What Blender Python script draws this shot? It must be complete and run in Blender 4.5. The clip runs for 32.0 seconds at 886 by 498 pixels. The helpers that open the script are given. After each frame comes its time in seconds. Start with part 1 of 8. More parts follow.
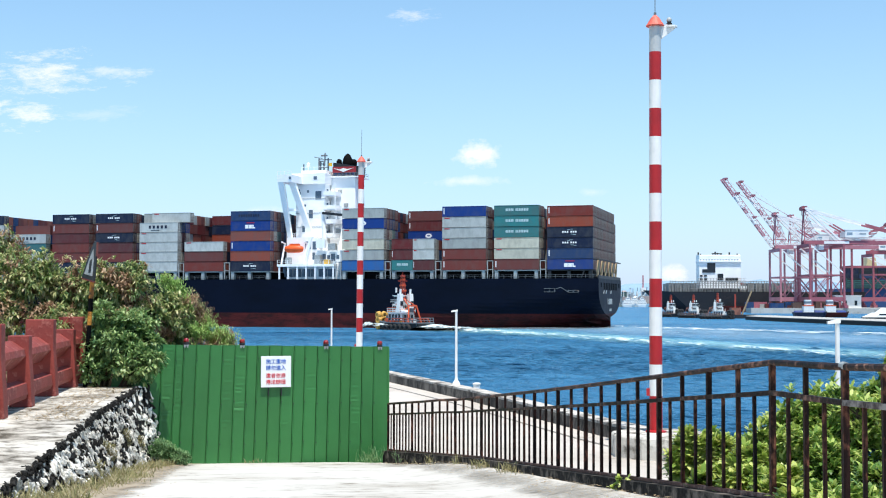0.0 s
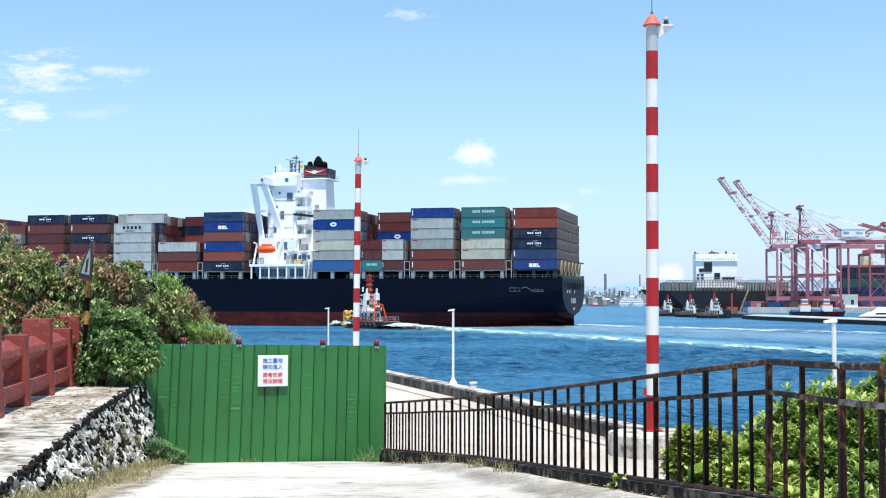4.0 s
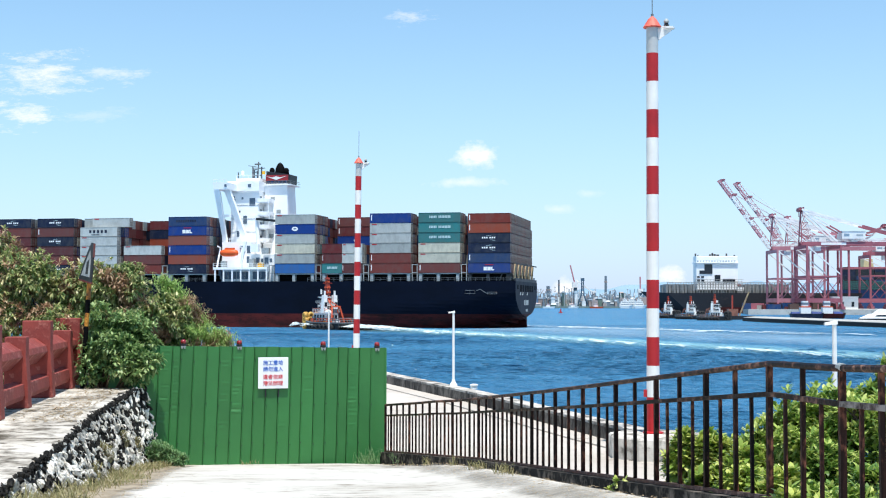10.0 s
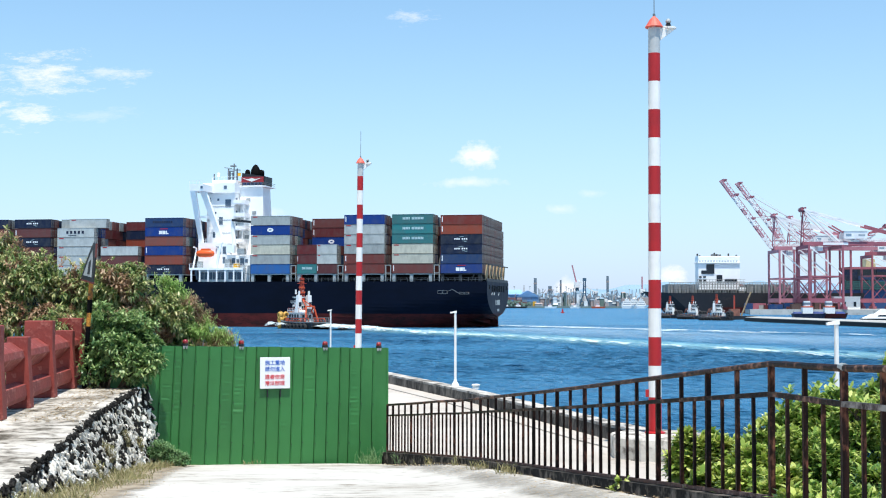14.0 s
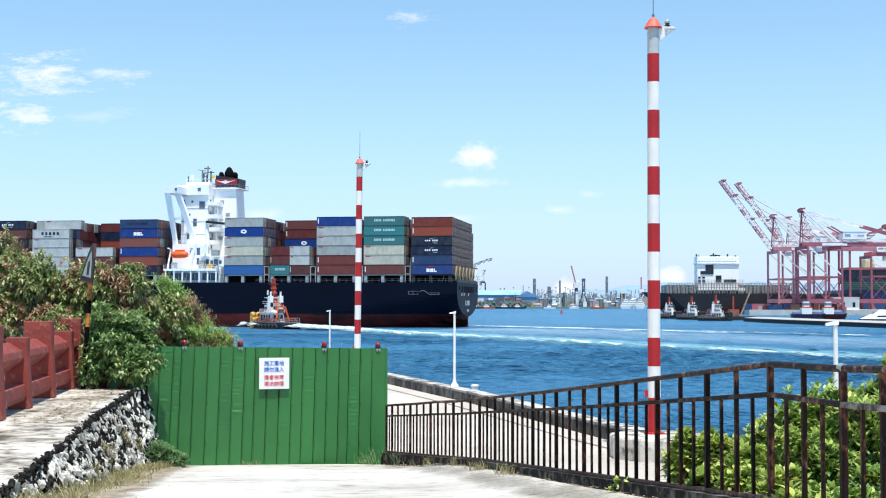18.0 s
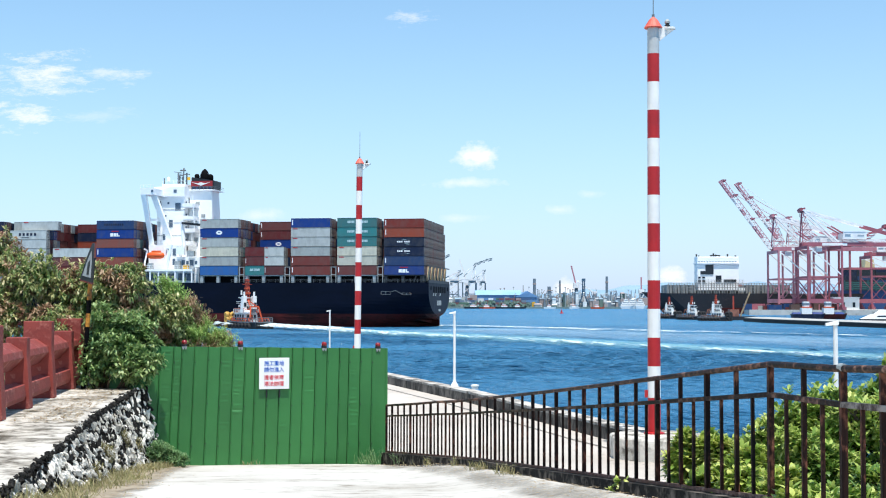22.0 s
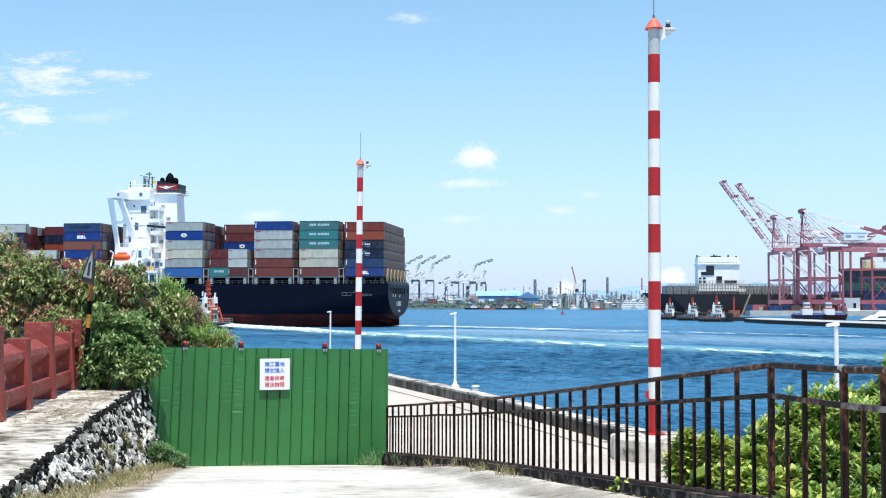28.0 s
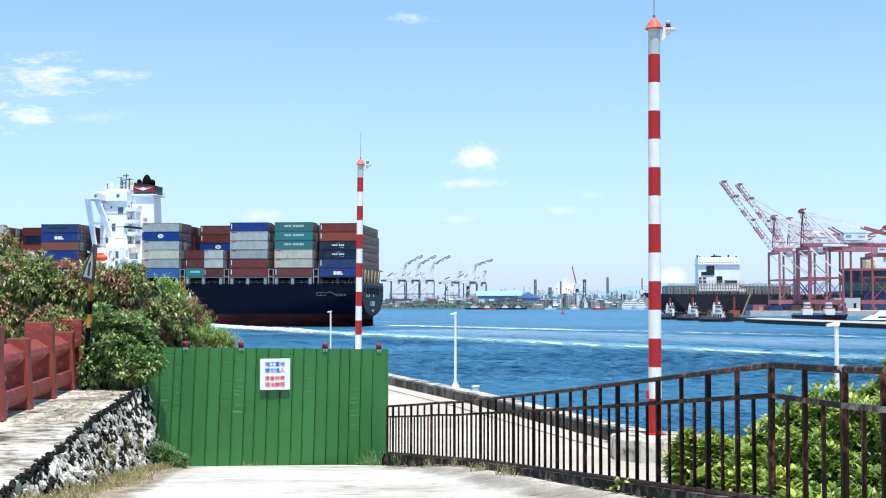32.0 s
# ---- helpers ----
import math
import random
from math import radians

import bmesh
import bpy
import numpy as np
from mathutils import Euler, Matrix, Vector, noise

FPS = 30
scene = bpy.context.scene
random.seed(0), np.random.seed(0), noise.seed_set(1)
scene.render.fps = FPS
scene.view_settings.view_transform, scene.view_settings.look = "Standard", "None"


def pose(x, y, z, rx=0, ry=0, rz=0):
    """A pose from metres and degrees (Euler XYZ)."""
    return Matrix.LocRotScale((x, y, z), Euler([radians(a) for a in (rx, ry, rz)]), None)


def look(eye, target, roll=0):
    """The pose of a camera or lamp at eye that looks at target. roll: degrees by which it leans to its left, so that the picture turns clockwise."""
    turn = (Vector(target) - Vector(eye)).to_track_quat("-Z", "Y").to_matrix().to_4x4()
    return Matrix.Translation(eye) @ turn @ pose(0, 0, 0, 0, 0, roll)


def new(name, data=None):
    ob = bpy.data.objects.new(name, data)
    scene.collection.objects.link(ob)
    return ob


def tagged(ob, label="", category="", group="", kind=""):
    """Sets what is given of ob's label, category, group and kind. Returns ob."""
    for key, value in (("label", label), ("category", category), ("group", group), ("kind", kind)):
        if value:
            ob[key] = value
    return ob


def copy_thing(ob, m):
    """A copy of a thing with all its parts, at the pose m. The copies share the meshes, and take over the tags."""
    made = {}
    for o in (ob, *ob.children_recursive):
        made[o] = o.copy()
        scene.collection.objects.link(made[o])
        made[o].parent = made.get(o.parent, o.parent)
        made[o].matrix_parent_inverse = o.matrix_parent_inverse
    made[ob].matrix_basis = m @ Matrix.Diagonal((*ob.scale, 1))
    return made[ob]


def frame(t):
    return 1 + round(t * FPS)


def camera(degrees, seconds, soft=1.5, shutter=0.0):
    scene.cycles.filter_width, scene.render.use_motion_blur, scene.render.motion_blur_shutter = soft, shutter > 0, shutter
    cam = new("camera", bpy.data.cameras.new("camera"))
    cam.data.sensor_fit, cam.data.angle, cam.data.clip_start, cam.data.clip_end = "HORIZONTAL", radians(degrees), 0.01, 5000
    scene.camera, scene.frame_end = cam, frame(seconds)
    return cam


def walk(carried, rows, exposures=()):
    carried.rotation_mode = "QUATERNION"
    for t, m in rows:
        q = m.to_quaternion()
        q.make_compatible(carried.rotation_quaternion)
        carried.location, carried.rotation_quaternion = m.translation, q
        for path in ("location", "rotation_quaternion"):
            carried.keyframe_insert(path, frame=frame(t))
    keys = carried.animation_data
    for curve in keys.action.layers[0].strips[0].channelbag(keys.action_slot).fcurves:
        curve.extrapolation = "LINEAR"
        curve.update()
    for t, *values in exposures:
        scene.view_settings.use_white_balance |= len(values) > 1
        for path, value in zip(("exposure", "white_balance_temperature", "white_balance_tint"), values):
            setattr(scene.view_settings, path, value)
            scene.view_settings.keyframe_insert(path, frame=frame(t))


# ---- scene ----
# camera: a nearly still, hand-held view over a harbour; metres, water level at z = 0
EYE = 7.63
FOCAL = 2250.0
cam = camera(2 * math.degrees(math.atan(784 / FOCAL)), 32.0, soft=1.1)


def aim(right, up):
    """The camera's pose, turned by small angles given in 1/2250 rad."""
    yaw, pit = -right / FOCAL, radians(2.309) + up / FOCAL
    way = Vector((math.sin(yaw) * math.cos(pit), math.cos(yaw) * math.cos(pit), math.sin(pit)))
    return look((0, 0, EYE), Vector((0, 0, EYE)) + way * 100, 0.085)


walk(cam, [(t, aim(a, b)) for t, a, b in (
    (0.0, 0.0, 0.0), (0.5, -1.6, 0.0), (1.0, -1.6, 0.0), (1.5, -1.3, -4.6), (2.0, -0.6, -7.6), (2.5, 0.0, -6.1), (3.0, 0.0, -5.2),
    (3.5, -4.6, -3.0), (5.5, -6.2, 0.0), (6.0, -3.1, 1.0), (6.5, -3.1, 1.6), (7.5, -3.4, 1.6), (8.0, -3.3, 1.6), (8.5, -4.6, 1.6),
    (9.5, -4.9, 2.2), (10.5, -4.6, 2.2), (11.0, -3.3, 1.6), (11.5, -4.4, 1.6), (12.0, -3.1, 1.6), (13.0, -3.3, 1.8), (13.5, -3.0, 1.8),
    (14.0, -1.6, 2.2), (14.5, -1.6, 2.0), (16.5, -1.6, 3.1), (17.0, -2.5, 2.9), (18.0, -3.1, 3.1), (20.0, -3.1, 3.1), (22.0, -3.1, 3.1),
    (23.0, -3.1, 4.0), (24.0, -3.1, 4.6), (25.5, -3.1, 4.6), (27.5, -3.0, 4.1), (28.0, -2.0, 4.6), (29.0, -1.6, 4.5), (29.5, -1.6, 3.9),
    (30.0, -1.6, 4.6), (31.0, -1.6, 4.4), (32.0, -1.6, 4.6))])

# ---------------------------------------------------------------- light
SUN_ELEV, SUN_AZ = radians(73), radians(168)      # azimuth clockwise from +Y: high behind the camera, a little to its right
sun = new("sun", bpy.data.lights.new("sun", "SUN"))
sun.data.energy, sun.data.angle, sun.data.color = 5.8, radians(0.53), (1.0, 0.965, 0.91)
sun_dir = Vector((math.sin(SUN_AZ) * math.cos(SUN_ELEV), math.cos(SUN_AZ) * math.cos(SUN_ELEV), math.sin(SUN_ELEV)))
sun.matrix_world = look(sun_dir * 50, (0, 0, 0))
scene.view_settings.exposure = 0.0


class Tree:
    """Short-hand for a node tree."""

    def __init__(self, tree):
        self.t = tree
        tree.nodes.clear()

    def n(self, kind, ins=None, **kw):
        node = self.t.nodes.new("ShaderNode" + kind)
        if "operation" in kw:
            node.operation = kw["operation"]
        if "use_clamp" in kw:
            node.use_clamp = kw["use_clamp"]
        if "data_type" in kw:
            node.data_type, node.blend_type = kw["data_type"], kw["blend_type"]
        if "bands_direction" in kw:
            node.bands_direction = kw["bands_direction"]
        for k, v in (ins or {}).items():
            if isinstance(v, bpy.types.NodeSocket):
                self.t.links.new(v, node.inputs[k])
            else:
                node.inputs[k].default_value = v
        return node

    def mix(self, fac, a, b, mode="MIX"):
        m = self.n("Mix", data_type="RGBA", blend_type=mode)
        for i, v in ((0, fac), (6, a), (7, b)):
            if isinstance(v, bpy.types.NodeSocket):
                self.t.links.new(v, m.inputs[i])
            else:
                m.inputs[i].default_value = v
        return m.outputs[2]

    def math(self, op, a, b=0.0, c=0.0, clamp=False):
        m = self.n("Math", operation=op, use_clamp=clamp)
        for i, v in ((0, a), (1, b), (2, c)):
            if isinstance(v, bpy.types.NodeSocket):
                self.t.links.new(v, m.inputs[i])
            else:
                m.inputs[i].default_value = v
        return m.outputs[0]

    def noise(self, vec, scale, detail=4.0, rough=0.55):
        return self.n("TexNoise", {"Vector": vec, "Scale": scale, "Detail": detail, "Roughness": rough}).outputs[0]

    def ramp(self, fac, lo, hi):
        r = self.n("MapRange", {0: fac, 1: lo, 2: hi, 3: 0.0, 4: 1.0})
        return r.outputs[0]

    def scaled(self, vec, s):
        return self.n("Mapping", {"Vector": vec, "Scale": s}).outputs[0]


world = bpy.data.worlds.new("sky")
scene.world = world
world.use_nodes = True
W = Tree(world.node_tree)
sky = W.n("TexSky")
sky.sky_type, sky.sun_disc, sky.sun_elevation, sky.sun_rotation = "NISHITA", False, SUN_ELEV, SUN_AZ
sky.air_density, sky.dust_density, sky.ozone_density = 1.0, 0.6, 2.0
ray = W.n("TexCoord").outputs["Generated"]
sep = W.n("SeparateXYZ", {0: ray})
# clouds: small fair-weather puffs low over the harbour and thin streaks high up
tanx = W.math("DIVIDE", sep.outputs[0], W.math("MAXIMUM", sep.outputs[1], 0.02))
tany = W.math("DIVIDE", sep.outputs[2], W.math("MAXIMUM", sep.outputs[1], 0.02))
flat = W.n("CombineXYZ", {0: tanx, 1: tany}).outputs[0]
warp = W.noise(W.scaled(flat, (34, 44, 1)), 1.0, 6.0, 0.62)
fine = W.noise(W.scaled(flat, (110, 150, 1)), 1.0, 5.0, 0.65)
streaky = W.noise(W.n("Mapping", {"Vector": flat, "Rotation": (0, 0, -0.25), "Scale": (34, 105, 1)}).outputs[0], 1.0, 8.0, 0.74)
cover = None
for cx, cy, rx, ry, gain, thin in ((0.028, 0.114, 0.021, 0.0105, 1.15, 0), (0.018, 0.094, 0.030, 0.0048, 0.75, 0), (0.092, 0.073, 0.012, 0.0045, 0.5, 0),
                                   (0.118, 0.085, 0.012, 0.004, 0.4, 0), (-0.145, 0.068, 0.020, 0.006, 0.55, 0), (0.015, 0.066, 0.022, 0.004, 0.4, 0),
                                   (0.180, 0.021, 0.013, 0.0085, 1.1, 0), (0.098, 0.009, 0.011, 0.0105, 1.1, 0), (-0.318, 0.178, 0.040, 0.014, 0.8, 1), (-0.335, 0.148, 0.028, 0.010, 0.8, 1),
                                   (-0.262, 0.180, 0.026, 0.006, 0.5, 1), (-0.02, 0.225, 0.016, 0.005, 0.5, 1), (-0.27, 0.145, 0.03, 0.006, 0.22, 1)):
    dx = W.math("DIVIDE", W.math("SUBTRACT", tanx, cx), rx)
    dy = W.math("DIVIDE", W.math("SUBTRACT", tany, cy), ry)
    d2 = W.math("ADD", W.math("MULTIPLY", dx, dx), W.math("MULTIPLY", dy, dy))
    body = W.math("SUBTRACT", 1.0, W.math("SQRT", d2))
    tex = streaky if thin else W.math("ADD", W.math("MULTIPLY", warp, 0.65), W.math("MULTIPLY", fine, 0.35))
    edge = W.math("ADD", body, W.math("MULTIPLY", W.math("SUBTRACT", tex, 0.5), 6.5 if thin else 3.0))
    one = W.math("MULTIPLY", W.ramp(edge, 0.0 if not thin else -0.1, (0.8 if gain > 1 else 1.1) if not thin else 1.2), gain)
    cover = one if cover is None else W.math("MAXIMUM", cover, one)
ahead = W.ramp(sep.outputs[1], 0.3, 0.5)
cover = W.math("MULTIPLY", W.math("MINIMUM", cover, 1.0), ahead)
haze = W.math("POWER", W.math("SUBTRACT", 1.0, W.math("MAXIMUM", sep.outputs[2], 0.0), clamp=True), 6.5)
tint = W.mix(1.0, sky.outputs[0], (0.935, 1.23, 1.255, 1.0), "MULTIPLY")
tint = W.mix(W.math("MULTIPLY", haze, 0.8), tint, (4.4, 5.25, 7.45, 1.0))
tint = W.mix(W.math("MULTIPLY", cover, 0.93), tint, (7.3, 7.4, 7.5, 1.0))
W.n("OutputWorld", {0: W.n("Background", {0: tint, 1: 0.15}).outputs[0]})

# ---------------------------------------------------------------- materials


def rgb(r, g, b):
    """A linear colour from the 0-255 values of a paint card."""
    return tuple(((c / 255 + 0.055) / 1.055) ** 2.4 if c > 10 else c / 255 / 12.92 for c in (r, g, b)) + (1.0,)


def surface(name, a, b=None, c=None, rough=0.6, metal=0.0, coarse=1.0, fine=12.0, bump=0.0, bump_scale=None, spread=0.0, worn=0.62, spec=0.5, coat=0.0,
            stretch=(1, 1, 1), island=False, emit=0.0):
    """Paint, stone or metal: colour a, blotched with b on the coarse scale and specked with c on the fine one."""
    m = bpy.data.materials.new(name)
    m.use_nodes = True
    T = Tree(m.node_tree)
    pos = T.scaled(T.n("TexCoord").outputs["Object"], stretch)
    if spread:
        info = T.n("ObjectInfo").outputs["Random"] if not island else T.n("NewGeometry").outputs["Random Per Island"]
        pos = T.n("VectorMath", {0: pos, 1: T.n("CombineXYZ", {0: T.math("MULTIPLY", info, 37.0), 1: T.math("MULTIPLY", info, 91.0)}).outputs[0]}, operation="ADD").outputs[0]
    col = a
    n1 = T.noise(pos, coarse, 5.0, 0.6)
    n2 = T.noise(pos, fine, 6.0, 0.65)
    if b:
        col = T.mix(T.ramp(n1, 0.36, 0.66), a, b)
    if c:
        col = T.mix(T.ramp(T.math("ADD", T.math("MULTIPLY", n2, 0.65), T.math("MULTIPLY", n1, 0.35)), worn - 0.08, worn + 0.06), col, c)
    if spread:
        hsv = T.n("HueSaturation", {"Value": T.math("MULTIPLY_ADD", info, 2 * spread, 1 - spread), "Hue": T.math("MULTIPLY_ADD", info, 0.04 * spread, 0.5 - 0.02 * spread)})
        if isinstance(col, tuple):
            hsv.inputs["Color"].default_value = col
        else:
            T.t.links.new(col, hsv.inputs["Color"])
        col = hsv.outputs[0]
    bs = T.n("BsdfPrincipled", {"Base Color": col, "Metallic": metal, "Specular IOR Level": spec,
                                "Roughness": T.math("MULTIPLY_ADD", n2, 0.3, rough - 0.15, clamp=True), "Coat Weight": coat})
    if emit:
        bs.inputs["Emission Color"].default_value, bs.inputs["Emission Strength"].default_value = a, emit
    if bump:
        h = T.noise(pos, bump_scale or fine, 6.0, 0.6)
        T.t.links.new(T.n("Bump", {"Height": h, "Strength": 0.8, "Distance": bump}).outputs[0], bs.inputs["Normal"])
    T.n("OutputMaterial", {0: bs.outputs[0]})
    return m


def box_paint(name, col, rust=(0.09, 0.035, 0.018, 1), dirt=0.38):
    """Corrugated container steel with streaked dirt."""
    m = bpy.data.materials.new(name)
    m.use_nodes = True
    T = Tree(m.node_tree)
    pos = T.n("TexCoord").outputs["Object"]
    rnd = T.n("ObjectInfo").outputs["Random"]
    pos2 = T.n("VectorMath", {0: pos, 1: T.n("CombineXYZ", {0: T.math("MULTIPLY", rnd, 53.0), 1: T.math("MULTIPLY", rnd, 17.0)}).outputs[0]}, operation="ADD").outputs[0]
    streak = T.noise(T.scaled(pos2, (0.7, 0.7, 0.35)), 1.0, 5.0, 0.65)
    spot = T.noise(pos2, 2.2, 6.0, 0.7)
    c = T.mix(T.math("MULTIPLY", T.ramp(streak, 0.42, 0.75), dirt), col, (0.10, 0.095, 0.085, 1))
    c = T.mix(T.math("MULTIPLY", T.ramp(spot, 0.62, 0.72), 0.55), c, rust)
    hsv = T.n("HueSaturation", {"Color": c, "Value": T.math("MULTIPLY_ADD", rnd, 0.30, 0.86), "Saturation": T.math("MULTIPLY_ADD", rnd, 0.2, 0.88)})
    wave = T.n("TexWave", {"Vector": pos, "Scale": 1.1, "Distortion": 0.0}, bands_direction="X").outputs["Fac"]
    bs = T.n("BsdfPrincipled", {"Base Color": hsv.outputs[0], "Roughness": 0.55, "Specular IOR Level": 0.35,
                                "Normal": T.n("Bump", {"Height": wave, "Strength": 0.5, "Distance": 0.05}).outputs[0]})
    T.n("OutputMaterial", {0: bs.outputs[0]})
    return m


M = {}
M["concrete_road"] = surface("pale_concrete", rgb(202, 198, 190), rgb(178, 172, 161), rgb(118, 109, 95), rough=0.9, coarse=0.45, fine=3.2, bump=0.02, bump_scale=9, worn=0.61, stretch=(0.8, 1.0, 1), spec=0.2)
M["quay"] = surface("quay_concrete", rgb(196, 187, 176), rgb(176, 166, 154), rgb(128, 118, 106), rough=0.85, coarse=0.3, fine=3, bump=0.01, worn=0.66)
M["concrete_old"] = surface("weathered_concrete", rgb(212, 206, 195), rgb(170, 163, 151), rgb(84, 78, 68), rough=0.92, coarse=0.9, fine=3.4, bump=0.03, bump_scale=12, worn=0.55, spec=0.2)
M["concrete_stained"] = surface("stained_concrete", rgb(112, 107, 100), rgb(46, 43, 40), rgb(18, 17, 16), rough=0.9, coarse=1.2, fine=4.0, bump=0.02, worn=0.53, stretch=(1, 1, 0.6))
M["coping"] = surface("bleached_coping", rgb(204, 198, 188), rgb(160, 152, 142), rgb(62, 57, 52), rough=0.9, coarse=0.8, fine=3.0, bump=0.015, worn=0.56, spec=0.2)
M["kerb"] = surface("sooty_kerb", rgb(30, 28, 26), rgb(13, 13, 12), rgb(112, 104, 95), rough=0.95, coarse=1.5, fine=6, bump=0.03, worn=0.57, spec=0.2)
M["earth"] = surface("dry_earth", rgb(120, 104, 80), rgb(88, 78, 58), rgb(150, 138, 110), rough=0.95, coarse=1.0, fine=8, bump=0.03)
M["mortar"] = surface("black_mortar", rgb(24, 23, 22), rgb(12, 12, 11), rgb(70, 67, 62), rough=0.95, coarse=4, fine=18, bump=0.05, bump_scale=12)
M["stone"] = surface("coral_stone", rgb(252, 248, 238), rgb(230, 224, 211), rgb(60, 57, 52), rough=0.9, coarse=6, fine=22, bump=0.03, bump_scale=30, spread=0.08, worn=0.60, spec=0.2)
# dark for lichen at the edge and for crevice shade painted onto stones
M["stone_dark"] = surface("lichen_crevice_stone", rgb(60, 58, 55), rgb(32, 31, 30), rgb(14, 14, 13), rough=0.95, coarse=6, fine=15, bump=0.04, bump_scale=24, spread=0.3, worn=0.56, spec=0.2)
M["fence"] = surface("green_sheet", rgb(49, 116, 56), rgb(42, 105, 50), rgb(70, 130, 74), rough=0.5, coarse=0.7, fine=5, bump=0.01, bump_scale=3, worn=0.72, spread=0.06)
M["rust_rail"] = surface("rusted_black_paint", rgb(14, 9, 8), rgb(46, 25, 19), rgb(150, 112, 94), rough=0.55, coarse=3, fine=16, bump=0.006, worn=0.585, spec=0.15, spread=0.2)
M["rust_sill"] = surface("rusty_sill", rgb(120, 78, 62), rgb(74, 44, 35), rgb(176, 140, 122), rough=0.7, coarse=3, fine=14, bump=0.006, worn=0.58)
M["rail_pale"] = surface("flaking_grey_paint", rgb(150, 142, 136), rgb(112, 98, 90), rgb(48, 34, 30), rough=0.6, coarse=7, fine=22, bump=0.006, worn=0.54, spec=0.2)
M["rust_bar"] = surface("rust_brown_bar", rgb(14, 8, 7), rgb(50, 27, 21), rgb(128, 80, 62), rough=0.6, coarse=4, fine=22, bump=0.005, worn=0.605, spec=0.15, spread=0.3, stretch=(1, 1, 0.5))
M["red_paint"] = surface("red_paint", rgb(180, 24, 30), rgb(160, 22, 28), rgb(150, 50, 46), rough=0.5, coarse=1.5, fine=10, worn=0.7)
M["pole_white"] = surface("white_paint", rgb(236, 236, 232), rgb(222, 222, 218), rgb(180, 176, 168), rough=0.5, coarse=1.5, fine=9, worn=0.72)
M["pole_grey"] = surface("galvanised", rgb(196, 200, 200), rgb(172, 176, 176), rough=0.45, coarse=2, fine=12)
M["cap_red"] = surface("faded_red", rgb(226, 104, 84), rgb(206, 84, 70), rgb(235, 150, 130), rough=0.6, coarse=4, fine=12)
M["barrier"] = surface("oxide_red_concrete", rgb(146, 61, 51), rgb(118, 46, 40), rgb(172, 104, 92), rough=0.75, coarse=1.8, fine=7, bump=0.01, bump_scale=14, worn=0.615)
M["hull"] = surface("navy_hull", rgb(6, 16, 34), rgb(4, 12, 26), rgb(13, 24, 44), rough=0.6, coarse=0.09, fine=0.5, worn=0.7, stretch=(1, 1, 2.5), spec=0.08)
M["antenna"] = surface("antenna_grey", rgb(72, 82, 92), rgb(54, 62, 72), rough=0.6, coarse=1, fine=4)
# lighter than the hull: the light on the stern plate is in this colour
M["transom"] = surface("transom_lit_slate", rgb(38, 42, 54), rgb(30, 33, 44), rgb(62, 60, 64), rough=0.6, coarse=0.2, fine=0.9, worn=0.68, stretch=(1, 1, 0.4), spec=0.15)
M["black"] = surface("flat_black", rgb(8, 8, 10), rgb(5, 5, 6), rough=0.8, coarse=1, fine=5, spec=0.1)
M["boot"] = surface("boot_red", rgb(82, 29, 28), rgb(50, 20, 20), rgb(34, 20, 19), spec=0.15, rough=0.65, coarse=0.15, fine=0.8, worn=0.58, stretch=(1, 1, 3))
M["ship_white"] = surface("ship_white", rgb(249, 250, 250), rgb(242, 243, 242), rgb(216, 208, 197), rough=0.5, coarse=0.2, fine=1.4, worn=0.72)
M["ship_grey"] = surface("ship_grey", rgb(120, 126, 130), rgb(88, 94, 98), rgb(130, 100, 80), rough=0.6, coarse=0.4, fine=2)
M["dark"] = surface("dark_steel", rgb(30, 32, 36), rgb(20, 21, 24), rough=0.5, coarse=1, fine=5)
M["glass_dark"] = surface("dark_window", rgb(28, 34, 42), rough=0.2, coarse=1, fine=5)
M["orange"] = surface("lifeboat_orange", rgb(238, 96, 30), rgb(226, 84, 26), rough=0.45, coarse=1, fine=6)
M["yellow"] = surface("yellow_paint", rgb(228, 178, 40), rgb(210, 158, 40), rgb(150, 110, 50), rough=0.6, coarse=1, fine=6)
M["marker_yellow"] = surface("weathered_marker_yellow", rgb(196, 132, 40), rgb(150, 92, 34), rgb(52, 34, 24), rough=0.7, coarse=5, fine=16, worn=0.55)
M["funnel_red"] = surface("funnel_red", rgb(150, 34, 40), rough=0.5)
M["letter_pale"] = surface("letter_pale", rgb(186, 208, 208), rgb(170, 194, 196), rough=0.5)
M["door_gear"] = surface("door_gear", rgb(132, 128, 124), rgb(96, 90, 86), rgb(112, 74, 60), rough=0.6, coarse=0.6, fine=3, worn=0.6)
M["house_glass"] = surface("house_glass", rgb(92, 110, 128), rgb(74, 92, 110), rough=0.25, coarse=1, fine=5)
M["buff"] = surface("buff_paint", rgb(176, 154, 118), rgb(150, 124, 92), rgb(92, 70, 56), rough=0.6, coarse=0.4, fine=2)
M["haze_panel"] = surface("faded_panel", rgb(176, 180, 178), rgb(140, 146, 146), rough=0.5, coarse=3, fine=14)
M["sign_white"] = surface("sign_white", rgb(240, 240, 238), rgb(232, 232, 230), rough=0.4, coarse=2, fine=12)
M["ink_blue"] = surface("blue_ink", rgb(30, 96, 190), rough=0.5)
M["ink_red"] = surface("red_ink", rgb(214, 40, 52), rough=0.5)
M["lamp_red"] = surface("red_lens", rgb(150, 16, 20), rgb(122, 12, 16), rough=0.25, coarse=20, fine=60, coat=0.5)
M["bark"] = surface("bark", rgb(96, 78, 58), rgb(66, 54, 42), rough=0.9, coarse=6, fine=30, bump=0.01)
